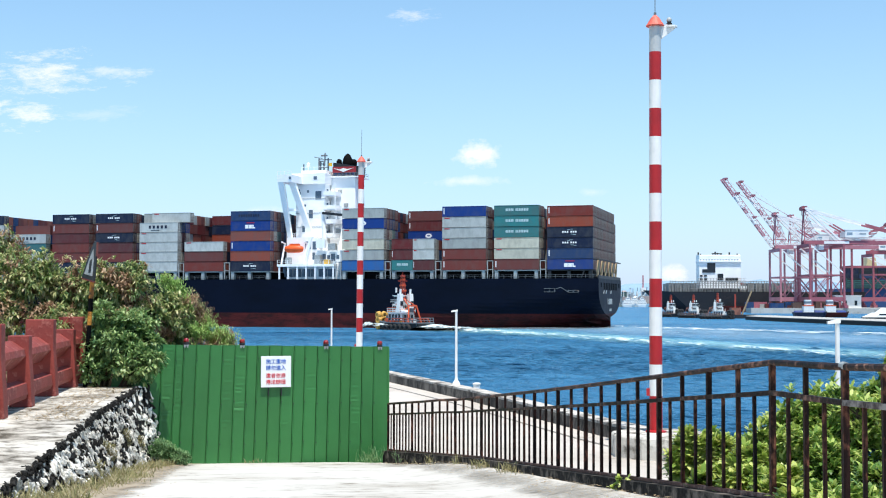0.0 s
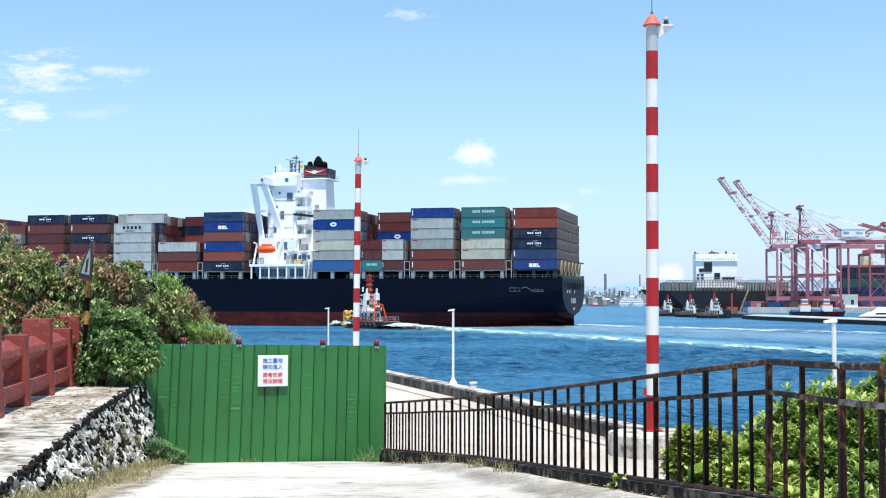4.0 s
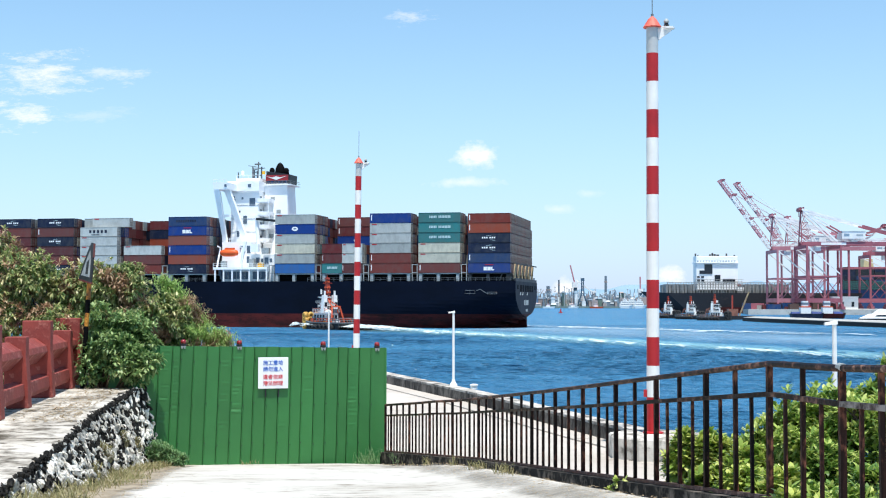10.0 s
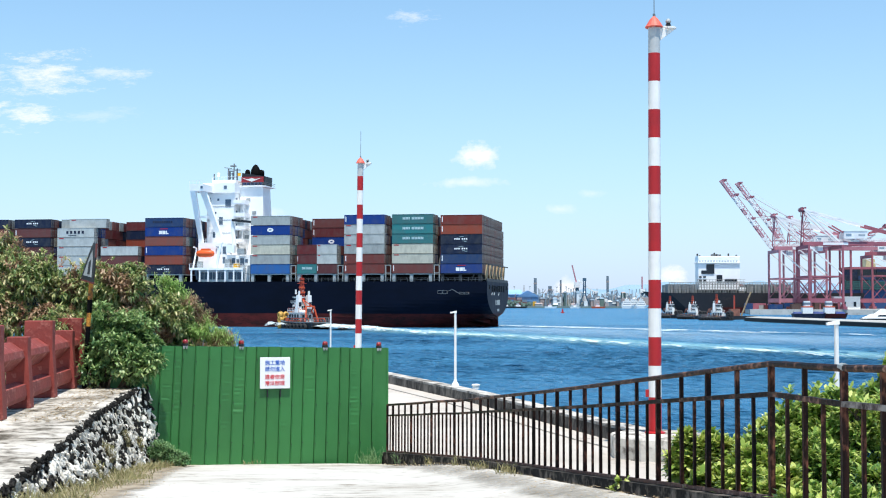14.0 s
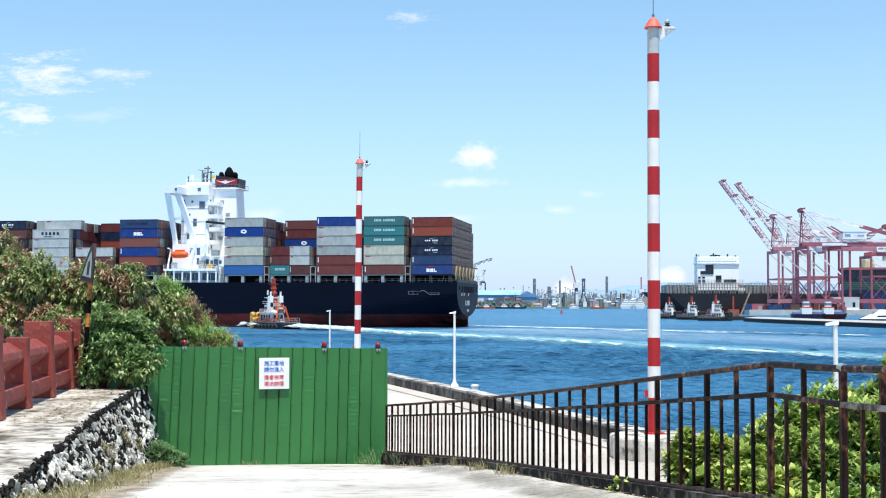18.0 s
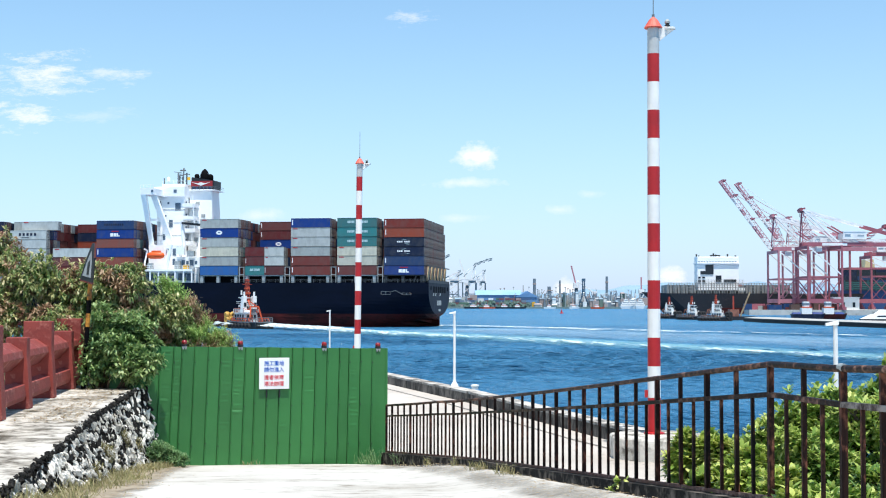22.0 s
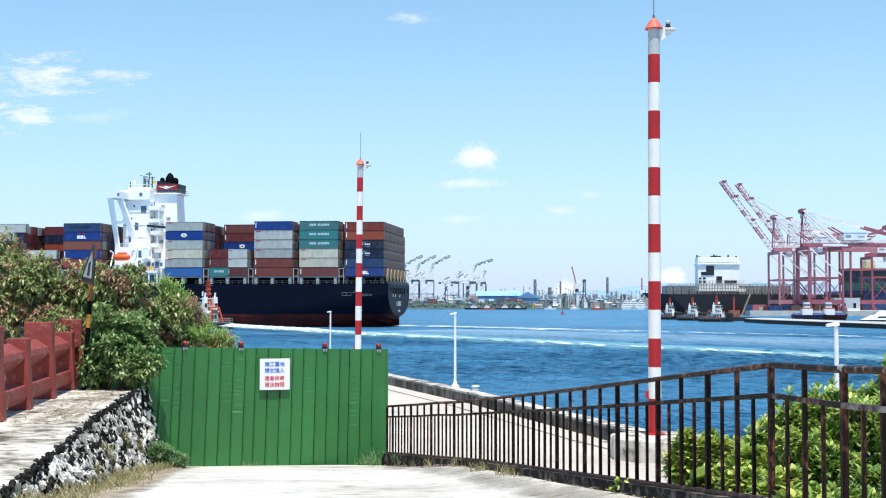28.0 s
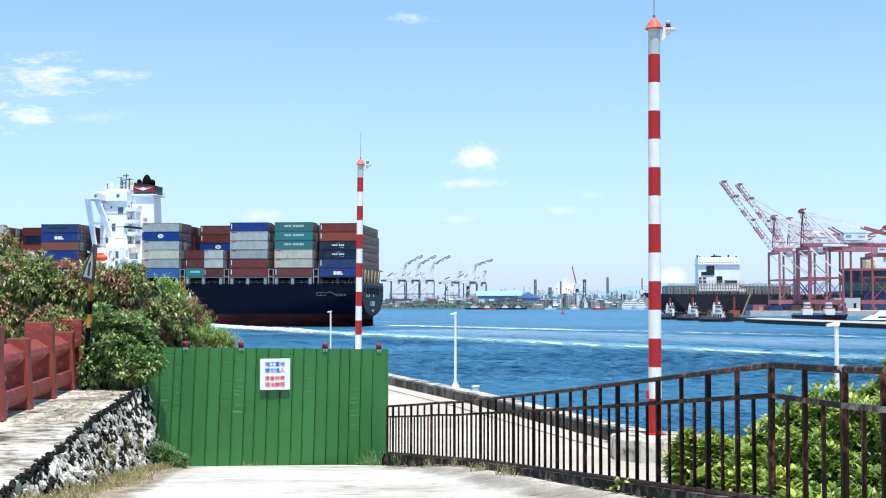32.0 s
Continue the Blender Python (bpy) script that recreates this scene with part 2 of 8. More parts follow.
for key, col in {"navy": (6, 22, 50), "royal": (3, 50, 118), "steel": (17, 54, 98), "sky": (14, 92, 158), "rust": (110, 48, 41), "maroon": (92, 36, 36), "orange_box": (136, 66, 50),
                 "white_box": (186, 189, 184), "cream": (190, 186, 168), "teal": (48, 112, 112), "grey_box": (162, 166, 162), "brown_box": (86, 66, 61)}.items():
    M[key] = box_paint(key, rgb(*col))


def foliage(name, cols, gloss=0.35):
    """Leaf material; the colour changes from leaf to leaf."""
    m = bpy.data.materials.new(name)
    m.use_nodes = True
    T = Tree(m.node_tree)
    rnd = T.n("NewGeometry").outputs["Random Per Island"]
    pos = T.n("TexCoord").outputs["Object"]
    clump = T.noise(pos, 1.3, 3.0, 0.6)
    f = T.math("ADD", T.math("MULTIPLY_ADD", rnd, 0.5, -0.13), T.math("MULTIPLY", clump, 0.88))
    r = T.n("ValToRGB", {0: f})
    e = r.color_ramp.elements
    e[0].position, e[0].color = 0.15, cols[0]
    e[1].position, e[1].color = 0.95, cols[-1]
    for i, c in enumerate(cols[1:-1]):
        k = e.new(0.15 + 0.8 * (i + 1) / (len(cols) - 1))
        k.color = c
    bs = T.n("BsdfPrincipled", {"Base Color": r.outputs[0], "Roughness": gloss, "Specular IOR Level": 0.4})
    tr = T.n("BsdfTranslucent", {"Color": r.outputs[0]})
    mx = T.n("MixShader", {0: 0.3})
    T.t.links.new(bs.outputs[0], mx.inputs[1])
    T.t.links.new(tr.outputs[0], mx.inputs[2])
    T.n("OutputMaterial", {0: mx.outputs[0]})
    return m


M["litter"] = foliage("dry_leaves", [(0.22, 0.15, 0.08, 1), (0.36, 0.27, 0.16, 1), (0.48, 0.40, 0.27, 1)], 0.7)
M["leaf_olive"] = foliage("olive_leaves", [(0.016, 0.045, 0.016, 1), (0.09, 0.17, 0.05, 1), (0.26, 0.34, 0.11, 1), (0.58, 0.55, 0.26, 1), (0.74, 0.55, 0.38, 1)], 0.42)
M["leaf_deep"] = foliage("deep_green_leaves", [(0.03, 0.085, 0.028, 1), (0.13, 0.24, 0.08, 1), (0.30, 0.42, 0.15, 1), (0.58, 0.62, 0.30, 1)], 0.42)
M["leaf_dry"] = foliage("dried_leaves", [(0.17, 0.09, 0.05, 1), (0.36, 0.22, 0.13, 1), (0.58, 0.44, 0.27, 1)], 0.55)
M["leaf_fern"] = foliage("feathery_leaves", [(0.12, 0.25, 0.06, 1), (0.26, 0.45, 0.11, 1), (0.44, 0.58, 0.19, 1), (0.62, 0.56, 0.28, 1)], 0.5)
M["leaf_lime"] = foliage("lime_leaves", [(0.07, 0.15, 0.025, 1), (0.24, 0.36, 0.06, 1), (0.52, 0.58, 0.14, 1), (0.76, 0.77, 0.30, 1)], 0.36)
M["leaf_bright"] = foliage("bright_leaves", [(0.025, 0.075, 0.016, 1), (0.15, 0.27, 0.05, 1), (0.40, 0.50, 0.11, 1), (0.80, 0.82, 0.32, 1)], 0.4)
M["leaf_weed"] = foliage("weed_leaves", [(0.07, 0.16, 0.06, 1), (0.19, 0.33, 0.14, 1), (0.38, 0.52, 0.25, 1)], 0.5)
M["grass"] = foliage("dry_grass", [(0.13, 0.16, 0.05, 1), (0.32, 0.28, 0.13, 1), (0.54, 0.47, 0.31, 1)], 0.6)


def water_material():
    m = bpy.data.materials.new("harbour_water")
    m.use_nodes = True
    T = Tree(m.node_tree)
    pos = T.n("TexCoord").outputs["Object"]
    fine = T.noise(T.scaled(pos, (2.2, 3.2, 1)), 1.0, 4.0, 0.68)
    mid = T.noise(T.scaled(pos, (0.5, 1.0, 1)), 1.0, 5.0, 0.7)
    patch = T.noise(T.scaled(pos, (0.008, 0.03, 1)), 1.0, 4.0, 0.6)
    col = T.mix(T.ramp(patch, 0.36, 0.68), (0.036, 0.165, 0.320, 1), (0.072, 0.285, 0.500, 1))
    long = T.noise(T.scaled(pos, (0.06, 0.03, 1)), 1.0, 5.0, 0.64)
    h = T.math("ADD", T.math("MULTIPLY", fine, 0.6), T.math("MULTIPLY", mid, 0.9))
    h = T.math("ADD", h, T.math("MULTIPLY", long, 13.0))
    nrm = T.n("Bump", {"Height": h, "Strength": 1.0, "Distance": 1.0}).outputs[0]
    body = T.n("BsdfDiffuse", {"Color": col, "Normal": nrm})
    gloss = T.n("BsdfGlossy", {"Color": (1, 1, 1, 1), "Roughness": 0.14, "Normal": nrm})
    fac = T.math("MINIMUM", T.n("Fresnel", {"IOR": 1.33, "Normal": nrm}).outputs[0], 0.60)
    mx = T.n("MixShader", {0: fac})
    T.t.links.new(body.outputs[0], mx.inputs[1])
    T.t.links.new(gloss.outputs[0], mx.inputs[2])
    T.n("OutputMaterial", {0: mx.outputs[0]})
    return m


M["water"] = water_material()


def foam_material(name, lo, hi, sx, sy, col=(0.74, 0.85, 0.87, 1), fill=0.35):
    """Broken white foam on the water, with gaps."""
    m = bpy.data.materials.new(name)
    m.use_nodes = True
    T = Tree(m.node_tree)
    pos = T.n("TexCoord").outputs["Object"]
    uv = T.n("UVMap").outputs[0]
    s = T.n("SeparateXYZ", {0: uv})
    across = T.math("ABSOLUTE", T.math("MULTIPLY_ADD", s.outputs[1], 2.0, -1.0))
    body = T.math("MULTIPLY", T.math("SUBTRACT", 1.0, T.math("POWER", across, 2.0)), T.math("SUBTRACT", 1.0, T.math("MULTIPLY", s.outputs[0], 0.35)))
    n = T.math("ADD", T.math("MULTIPLY", T.noise(T.scaled(pos, (sx, sy, 1)), 1.0, 6.0, 0.7), 0.6), T.math("MULTIPLY", T.noise(T.scaled(pos, (sx * 5, sy * 5, 1)), 1.0, 4.0, 0.7), 0.4))
    a = T.ramp(T.math("ADD", n, T.math("MULTIPLY", body, fill)), lo, hi)
    bs = T.n("BsdfPrincipled", {"Base Color": col, "Roughness": 0.7})
    mx = T.n("MixShader", {0: a, 1: T.n("BsdfTransparent").outputs[0], 2: bs.outputs[0]})
    T.n("OutputMaterial", {0: mx.outputs[0]})
    return m


M["foam"] = foam_material("wake_foam", 0.62, 0.78, 0.30, 0.06, (0.76, 0.89, 0.9, 1), 0.2)
M["foam_teal"] = foam_material("aerated_water", 0.50, 1.15, 0.3, 0.06, (0.26, 0.54, 0.60, 1))
# faint foam whose pale blue also paints sky reflection on smoother water
M["foam_sheen"] = foam_material("sheen_foam", 0.50, 1.9, 0.12, 0.04, (0.5, 0.68, 0.78, 1))
M["foam_thick"] = foam_material("fresh_foam", 0.71, 0.93, 0.5, 0.5)

# ---------------------------------------------------------------- mesh tools


class Geo:
    """Collects corners and faces of one mesh."""

    def __init__(self):
        self.v, self.f = [], []

    def add(self, pts, faces):
        k = len(self.v)
        self.v += [tuple(p) for p in pts]
        self.f += [tuple(k + i for i in f) for f in faces]
        return self

    def box(self, x0, x1, y0, y1, z0, z1, m=None):
        pts = [Vector((x, y, z)) for z in (z0, z1) for x, y in ((x0, y0), (x1, y0), (x1, y1), (x0, y1))]
        if m is not None:
            pts = [m @ p for p in pts]
        return self.add(pts, ((3, 2, 1, 0), (4, 5, 6, 7), (0, 1, 5, 4), (1, 2, 6, 5), (2, 3, 7, 6), (3, 0, 4, 7)))

    def hull(self, low, high):
        """A closed prism between two rings of the same length."""
        n = len(low)
        return self.add(list(low) + list(high), [tuple(range(n))[::-1], tuple(range(n, 2 * n))] + [(i, (i + 1) % n, n + (i + 1) % n, n + i) for i in range(n)])

    def prism(self, poly, z0, z1):
        return self.hull([(x, y, z0) for x, y in poly], [(x, y, z1) for x, y in poly])

    def tube(self, p, q, r, n=8, r2=None):
        p, q = Vector(p), Vector(q)
        d = (q - p).normalized()
        u = d.orthogonal().normalized()
        w = d.cross(u)
        ring = lambda c, k: [c + (u * math.cos(6.28318 * i / n) + w * math.sin(6.28318 * i / n)) * k for i in range(n)]
        return self.hull(ring(p, r), ring(q, r if r2 is None else r2))

    def bar(self, p, q, w, h, up=(0, 0, 1)):
        """A square bar from p to q: w wide, h high."""
        p, q = Vector(p), Vector(q)
        d = (q - p).normalized()
        s = d.cross(Vector(up))
        s = s.normalized() if s.length > 1e-4 else Vector((1, 0, 0))
        t = s.cross(d)
        o = [s * a * w / 2 + t * b * h / 2 for a, b in ((-1, -1), (1, -1), (1, 1), (-1, 1))]
        return self.hull([p + k for k in o], [q + k for k in o])

    def lathe(self, prof, n=16, c=(0, 0, 0)):
        rows = [[(c[0] + r * math.cos(6.28318 * i / n), c[1] + r * math.sin(6.28318 * i / n), c[2] + z) for i in range(n)] for r, z in prof]
        k = len(self.v)
        for r in rows:
            self.v += r
        m = len(rows)
        self.f += [(k + j * n + i, k + j * n + (i + 1) % n, k + (j + 1) * n + (i + 1) % n, k + (j + 1) * n + i) for j in range(m - 1) for i in range(n)]
        self.f += [tuple(k + i for i in range(n))[::-1], tuple(k + (m - 1) * n + i for i in range(n))]
        return self

    def mesh(self, name, mat=None, smooth=False):
        me = bpy.data.meshes.new(name)
        me.from_pydata(self.v, [], self.f)
        if mat:
            me.materials.append(mat)
        if smooth:
            me.shade_smooth()
        me.update()
        return me


def part(name, geo, mat, parent=None, label="", smooth=False, bevel=0.0):
    """One mesh object from geo (or a ready mesh) under a thing or under a part."""
    me = geo.mesh(name, mat, smooth) if isinstance(geo, Geo) else geo
    ob = new(name, me)
    ob.parent = parent
    if label:
        ob["label"] = label
    if bevel:
        b = ob.modifiers.new("bevel", "BEVEL")
        b.width, b.segments, b.limit_method, b.angle_limit = bevel, 2, "ANGLE", radians(40)
    return ob


def piece(name, me, mat, parent, m):
    """A repeat: an object of its own on a shared mesh, with its own paint."""
    ob = new(name, me)
    ob.parent = parent
    ob.matrix_basis = m
    if mat:
        ob.material_slots[0].link = "OBJECT"
        ob.material_slots[0].material = mat
    return ob


def thing(name, x=0, y=0, z=0, rz=0, **tags):
    ob = new(name)
    ob.matrix_basis = pose(x, y, z, 0, 0, rz)
    return tagged(ob, **tags)


def sheet(name, mat, rows, thick=0.0):
    """A grid of points as one sheet of ground, with an underside when thick."""
    g = Geo()
    n = len(rows[0])
    g.add([p for r in rows for p in r], [(j * n + i, j * n + i + 1, (j + 1) * n + i + 1, (j + 1) * n + i) for j in range(len(rows) - 1) for i in range(n - 1)])
    return part(name, g, mat)


def lerp_line(pts, y):
    """x on a broken line of (x, y) at y."""
    for (xa, ya), (xb, yb) in zip(pts, pts[1:]):
        if min(ya, yb) <= y <= max(ya, yb):
            return xa + (xb - xa) * (y - ya) / (yb - ya)
    return pts[0][0] if abs(y - pts[0][1]) < abs(y - pts[-1][1]) else pts[-1][0]

# ---------------------------------------------------------------- water, quay, road
QUAY = EYE - 3.55
PARAPET = [(17.0, -12.0), (12.6, 8.0), (7.3, 25.3), (4.62, 33.1), (1.40, 44.8), (-2.36, 56.5), (-8.2, 75.0), (-11.0, 83.5)]
KERB = [(2.75, -6.0), (2.62, 4.0), (2.48, 7.87), (2.40, 9.3), (0.63, 20.8), (-1.15, 27.0)]


def road_z(y):
    return EYE - 0.78 - 0.098 * max(y, 8.5)


def rail_z(y):
    """Top of the kerb under the railing."""
    return EYE - 0.53 - 0.098 * y if y > 9.3 else EYE - 1.4414 + 0.038 * (9.3 - y)



def sea():
    """One sheet to the horizon: short wind waves modelled as a sum of many sines, fine ahead of the quay and coarse elsewhere."""
    ang = np.radians(np.concatenate([np.linspace(-180, -23, 14)[:-1], np.linspace(-23, 23, 400), np.linspace(23, 180, 14)[1:]]))
    rad = np.concatenate([[4, 12], 22 * np.exp(np.linspace(0, math.log(900 / 22.0), 1150)), [1200, 1700, 2600, 4800]])
    A, R = np.meshgrid(ang, rad)
    x, y = R * np.sin(A), R * np.cos(A)
    z = np.zeros_like(x)
    gen = np.random.RandomState(4)
    cell = np.maximum(R * 0.0033, 0.05)
    for k in range(110):
        wl = 0.5 * (7.0 ** gen.rand())
        th = math.radians(194) + gen.randn() * 0.5
        ph = gen.rand() * 6.283
        amp = 0.020 * wl ** 0.72
        keep = np.clip((wl / cell - 2.0) / 2.0, 0, 1)
        s = np.sin((x * math.sin(th) + y * math.cos(th)) * 6.283 / wl + ph)
        z += amp * keep * s
    z *= np.clip((1100 - R) / 500, 0, 1) * np.clip((np.radians(26) - np.abs(A)) / 0.05, 0, 1)
    gust = 0.75 + 0.5 * np.sin(x * 0.031 + 1.3 * np.sin(y * 0.017)) * np.sin(y * 0.043 + 0.8 * np.sin(x * 0.02))
    z *= gust
    nr, na = x.shape
    i = np.arange(nr * na).reshape(nr, na)
    quads = np.stack([i[:-1, :-1], i[1:, :-1], i[1:, 1:], i[:-1, 1:]], -1).reshape(-1, 4)
    me = bpy.data.meshes.new("water")
    me.vertices.add(nr * na)
    me.vertices.foreach_set("co", np.stack([x, y, z], -1).ravel())
    me.loops.add(quads.size)
    me.loops.foreach_set("vertex_index", quads[:, ::-1].ravel().astype(np.int32))
    me.polygons.add(len(quads))
    me.polygons.foreach_set("loop_start", np.arange(0, quads.size, 4, dtype=np.int32))
    me.update(calc_edges=True)
    me.validate()
    me.shade_smooth()
    me.materials.append(M["water"])
    return new("water", me)


water = sea()
tagged(water, "blue rippled harbour water", "water", kind="structure")

g = Geo()
edge = [(x, y) for x, y in PARAPET]
g.prism([(-90, -40), (17.6, -40)] + edge + [(-90, 83.5)], -2.0, QUAY)
tagged(part("quay", g, M["quay"]), "pale sunlit concrete quay apron", "quay", kind="structure")

ys = [-14 + 0.6 * i for i in range(int(41.2 / 0.6) + 1)]
rows = []
for y in ys:
    xr = lerp_line(KERB, y) - 0.1
    rows.append([(x, y, road_z(y) + 0.14 * min(1.0, max(0.0, (x - xr + 1.3) / 1.1)) ** 1.5 * min(1.0, max(0.0, (25.5 - y) / 4)) + 0.02 * noise.noise((x * 0.7, y * 0.7, 0))) for x in (-8.5 + (xr + 8.5) * k / 24 for k in range(25))])
tagged(sheet("road", M["concrete_road"], rows), "bleached concrete ramp sloping down to the gate", "road", kind="structure")
g = Geo()
g.prism([(-60, -40), (2.7, -40), (2.7, -6), (2.4, 9), (-60, 9)], QUAY - 0.2, EYE - 1.95)
tagged(part("ground", g, M["earth"]), "dry earth bank under the road", "ground", kind="structure")
g = Geo()
for (xa, ya), (xb, yb) in zip(KERB, KERB[1:]):
    n = max(2, int((yb - ya) / 2.4))
    for k in range(n):
        f0, f1 = k / n, (k + 1) / n
        a, b = Vector((xa + (xb - xa) * f0, ya + (yb - ya) * f0, 0)), Vector((xa + (xb - xa) * f1, ya + (yb - ya) * f1, 0))
        s = Vector(((b - a).y, -(b - a).x, 0)).normalized() * 0.24
        a, b = a - s / 2, b - s / 2
        za, zb = rail_z(a.y), rail_z(b.y)
        g.hull([(a.x, a.y, QUAY - 0.2), (a.x + s.x, a.y + s.y, QUAY - 0.2), (a.x + s.x, a.y + s.y, za), (a.x, a.y, za)],
               [(b.x, b.y, QUAY - 0.2), (b.x + s.x, b.y + s.y, QUAY - 0.2), (b.x + s.x, b.y + s.y, zb), (b.x, b.y, zb)])
tagged(part("kerb", g, M["kerb"]), "low soot-black concrete kerb wall under the railing", "kerb", kind="structure")

g, cap, step = Geo(), Geo(), Geo()
for (xa, ya), (xb, yb) in zip(PARAPET, PARAPET[1:]):
    a, b = Vector((xa, ya, 0)), Vector((xb, yb, 0))
    d = (b - a).normalized()
    s = Vector((-d.y, d.x, 0))
    m = Matrix.Translation(a) @ Matrix(((d.x, s.x, 0, 0), (d.y, s.y, 0, 0), (0, 0, 1, 0), (0, 0, 0, 1)))
    ln = (b - a).length
    g.box(-0.05, ln + 0.05, -0.05, 0.5, QUAY - 3.2, QUAY + 0.35, m)
    cap.box(-0.05, ln + 0.05, -0.06, 0.46, QUAY + 0.35, QUAY + 0.42, m)
    step.box(0, ln, 0.5, 1.25, QUAY - 0.1, QUAY + 0.04, m)
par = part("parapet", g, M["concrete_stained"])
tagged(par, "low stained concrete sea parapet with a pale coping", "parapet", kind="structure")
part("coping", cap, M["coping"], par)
tagged(part("quay_step", step, M["quay"]), "pale concrete step along the parapet", "step", kind="structure")

# ---------------------------------------------------------------- left bank: platform, stone wall
PLAT = EYE - 1.76
WALL_TOP = [(-3.55, 6.0), (-4.1, 11.7), (-4.83, 16.5), (-5.5, 20.4), (-5.97, 24.0), (-6.12, 25.2), (-5.97, 25.9)]
g = Geo()
g.prism([(-30, 6.0)] + WALL_TOP + [(-30, 25.9)], PLAT - 0.05, PLAT)
tagged(part("platform", g, M["concrete_old"], bevel=0.03), "weathered grey concrete platform above the stone wall", "platform", kind="structure")
g = Geo()
g.prism([(-40, 25.9), (-6.3, 25.9), (-7, 27.5), (-9, 34), (-14, 44), (-40, 44)], QUAY - 0.1, PLAT - 0.1)
tagged(part("bank", g, M["earth"]), "earth bank under the shrubs", "bank", kind="structure")
g = Geo()
bat = lambda y: min(0.36, 0.10 + 0.40 * (PLAT - 0.05 - road_z(y)))
wall_ys = [6.0 + 0.9 * i for i in range(23)] + [25.9]
for ya, yb in zip(wall_ys, wall_ys[1:]):
    if yb > 25.9:
        yb = 25.9
    xa, xb = lerp_line(WALL_TOP, ya), lerp_line(WALL_TOP, yb)
    g.hull([(xa - 0.8, ya, road_z(ya) - 0.3), (xa + bat(ya), ya, road_z(ya) - 0.3), (xa - 0.02, ya, PLAT - 0.05), (xa - 0.8, ya, PLAT - 0.05)],
           [(xb - 0.8, yb, road_z(yb) - 0.3), (xb + bat(yb), yb, road_z(yb) - 0.3), (xb - 0.02, yb, PLAT - 0.05), (xb - 0.8, yb, PLAT - 0.05)])
stone_wall = tagged(part("stone_wall", g, M["mortar"]), "rough retaining wall of white coral stones in black mortar", "wall", kind="structure")

# ---------------------------------------------------------------- container ship (local x runs aft, y away from the near side)
TIER, BASE, LEN, PITCH = 2.83, 15.83, 12.19, 14.469
ship = thing("container_ship", label="large navy container ship stacked with coloured containers under way", category="ship")


def hull_half(s, z):
    """Half breadth of the hull, 0..1, at s metres from the stern and z over the water."""
    keys = ((-1.5, 10.5, 3.2), (4, 10, 1.2), (12, 9, -3), (25, 7.5, -7), (45, 4, -9), (70, 0, -10), (230, 0, -10), (262, 10, -12), (280, 16, -14), (292, 19, 2))
    for (s0, t0, k0), (s1, t1, k1) in zip(keys, keys[1:]):
        if s0 <= s <= s1:
            f = (s - s0) / (s1 - s0)
            t, k = t0 + (t1 - t0) * f, k0 + (k1 - k0) * f
            break
    full = 1.0 if s < 235 else max(0.0, 1 - ((s - 235) / 57.2) ** 2.2)
    if z >= t:
        return full
    q = min(1.0, (t - z) / (t - k))
    return full * math.sqrt(max(0.0, 1 - q * q))


BEAM = 41.1
stations = [-1.5, -0.6, 1, 4, 8, 12, 18, 25, 35, 45, 58, 70, 110, 150, 190, 230, 240, 250, 258, 266, 274, 280, 286, 291.9]


def shell(levels):
    g = Geo()
    n = len(levels)
    pts = []
    for s in stations:
        for sd in (-1, 1):
            for z in levels:
                zz = z if not (z == 13.46 and s > 255) else 13.46 + 4.5 * (s - 255) / 37
                b = hull_half(s, zz) * (BEAM / 2 + 0.1)
                pts.append((-s, BEAM / 2 + sd * b, zz))
    faces = []
    for j in range(len(stations) - 1):
        for i in range(n - 1):
            a = j * 2 * n + i
            b = a + 2 * n
            faces.append((a, a + 1, b + 1, b))
            faces.append((a + n, b + n, b + n + 1, a + n + 1))
        if levels[-1] > 13:
            a = j * 2 * n + n - 1
            faces.append((a, a + n, a + 3 * n, a + 2 * n))
    if levels[-1] < 13:
        for i in range(n - 1):
            faces.append((i, i + n, i + n + 1, i + 1))
    return g.add(pts, faces)


def transom(levels):
    """The flat stern plate, from side to side."""
    pts = [(1.5, BEAM / 2 + sd * hull_half(-1.5, z) * (BEAM / 2 + 0.1), z) for sd in (-1, 1) for z in levels]
    n = len(levels)
    return Geo().add(pts, [(i, i + n, i + n + 1, i + 1) for i in range(n - 1)])


part("hull", shell([4.05, 5, 6, 7, 8, 9, 10, 11.5, 13.46]), M["hull"], ship, "navy painted hull side", smooth=False)
part("transom", transom([4.05, 5, 6, 7, 8, 9, 10, 11.5, 13.46]), M["transom"], ship, "slate-black stern plate with mooring openings")
part("boot_topping", shell([-1.5, 0, 1, 2, 3, 4.05]), M["boot"], ship, "dull red boot topping")
# stern bulwark with mooring openings
g = Geo()
g.box(1.1, 1.5, 0.4, BEAM - 0.4, 18.3, 18.6).box(1.1, 1.45, 0.4, BEAM - 0.4, 13.46, 14.3)
g.box(-1.2, 1.5, 0.1, 0.4, 18.3, 18.6).bar((-3.2, 0.25, 13.5), (-1.2, 0.25, 18.4), 0.3, 0.3)
part("stern_rail", g, M["dark"], ship)
# dark sheet added for the shade of the open deck behind the braces
part("stern_screen", Geo().box(-0.6, -0.4, 1.0, BEAM - 1.0, 13.46, 18.3), M["dark"], ship)
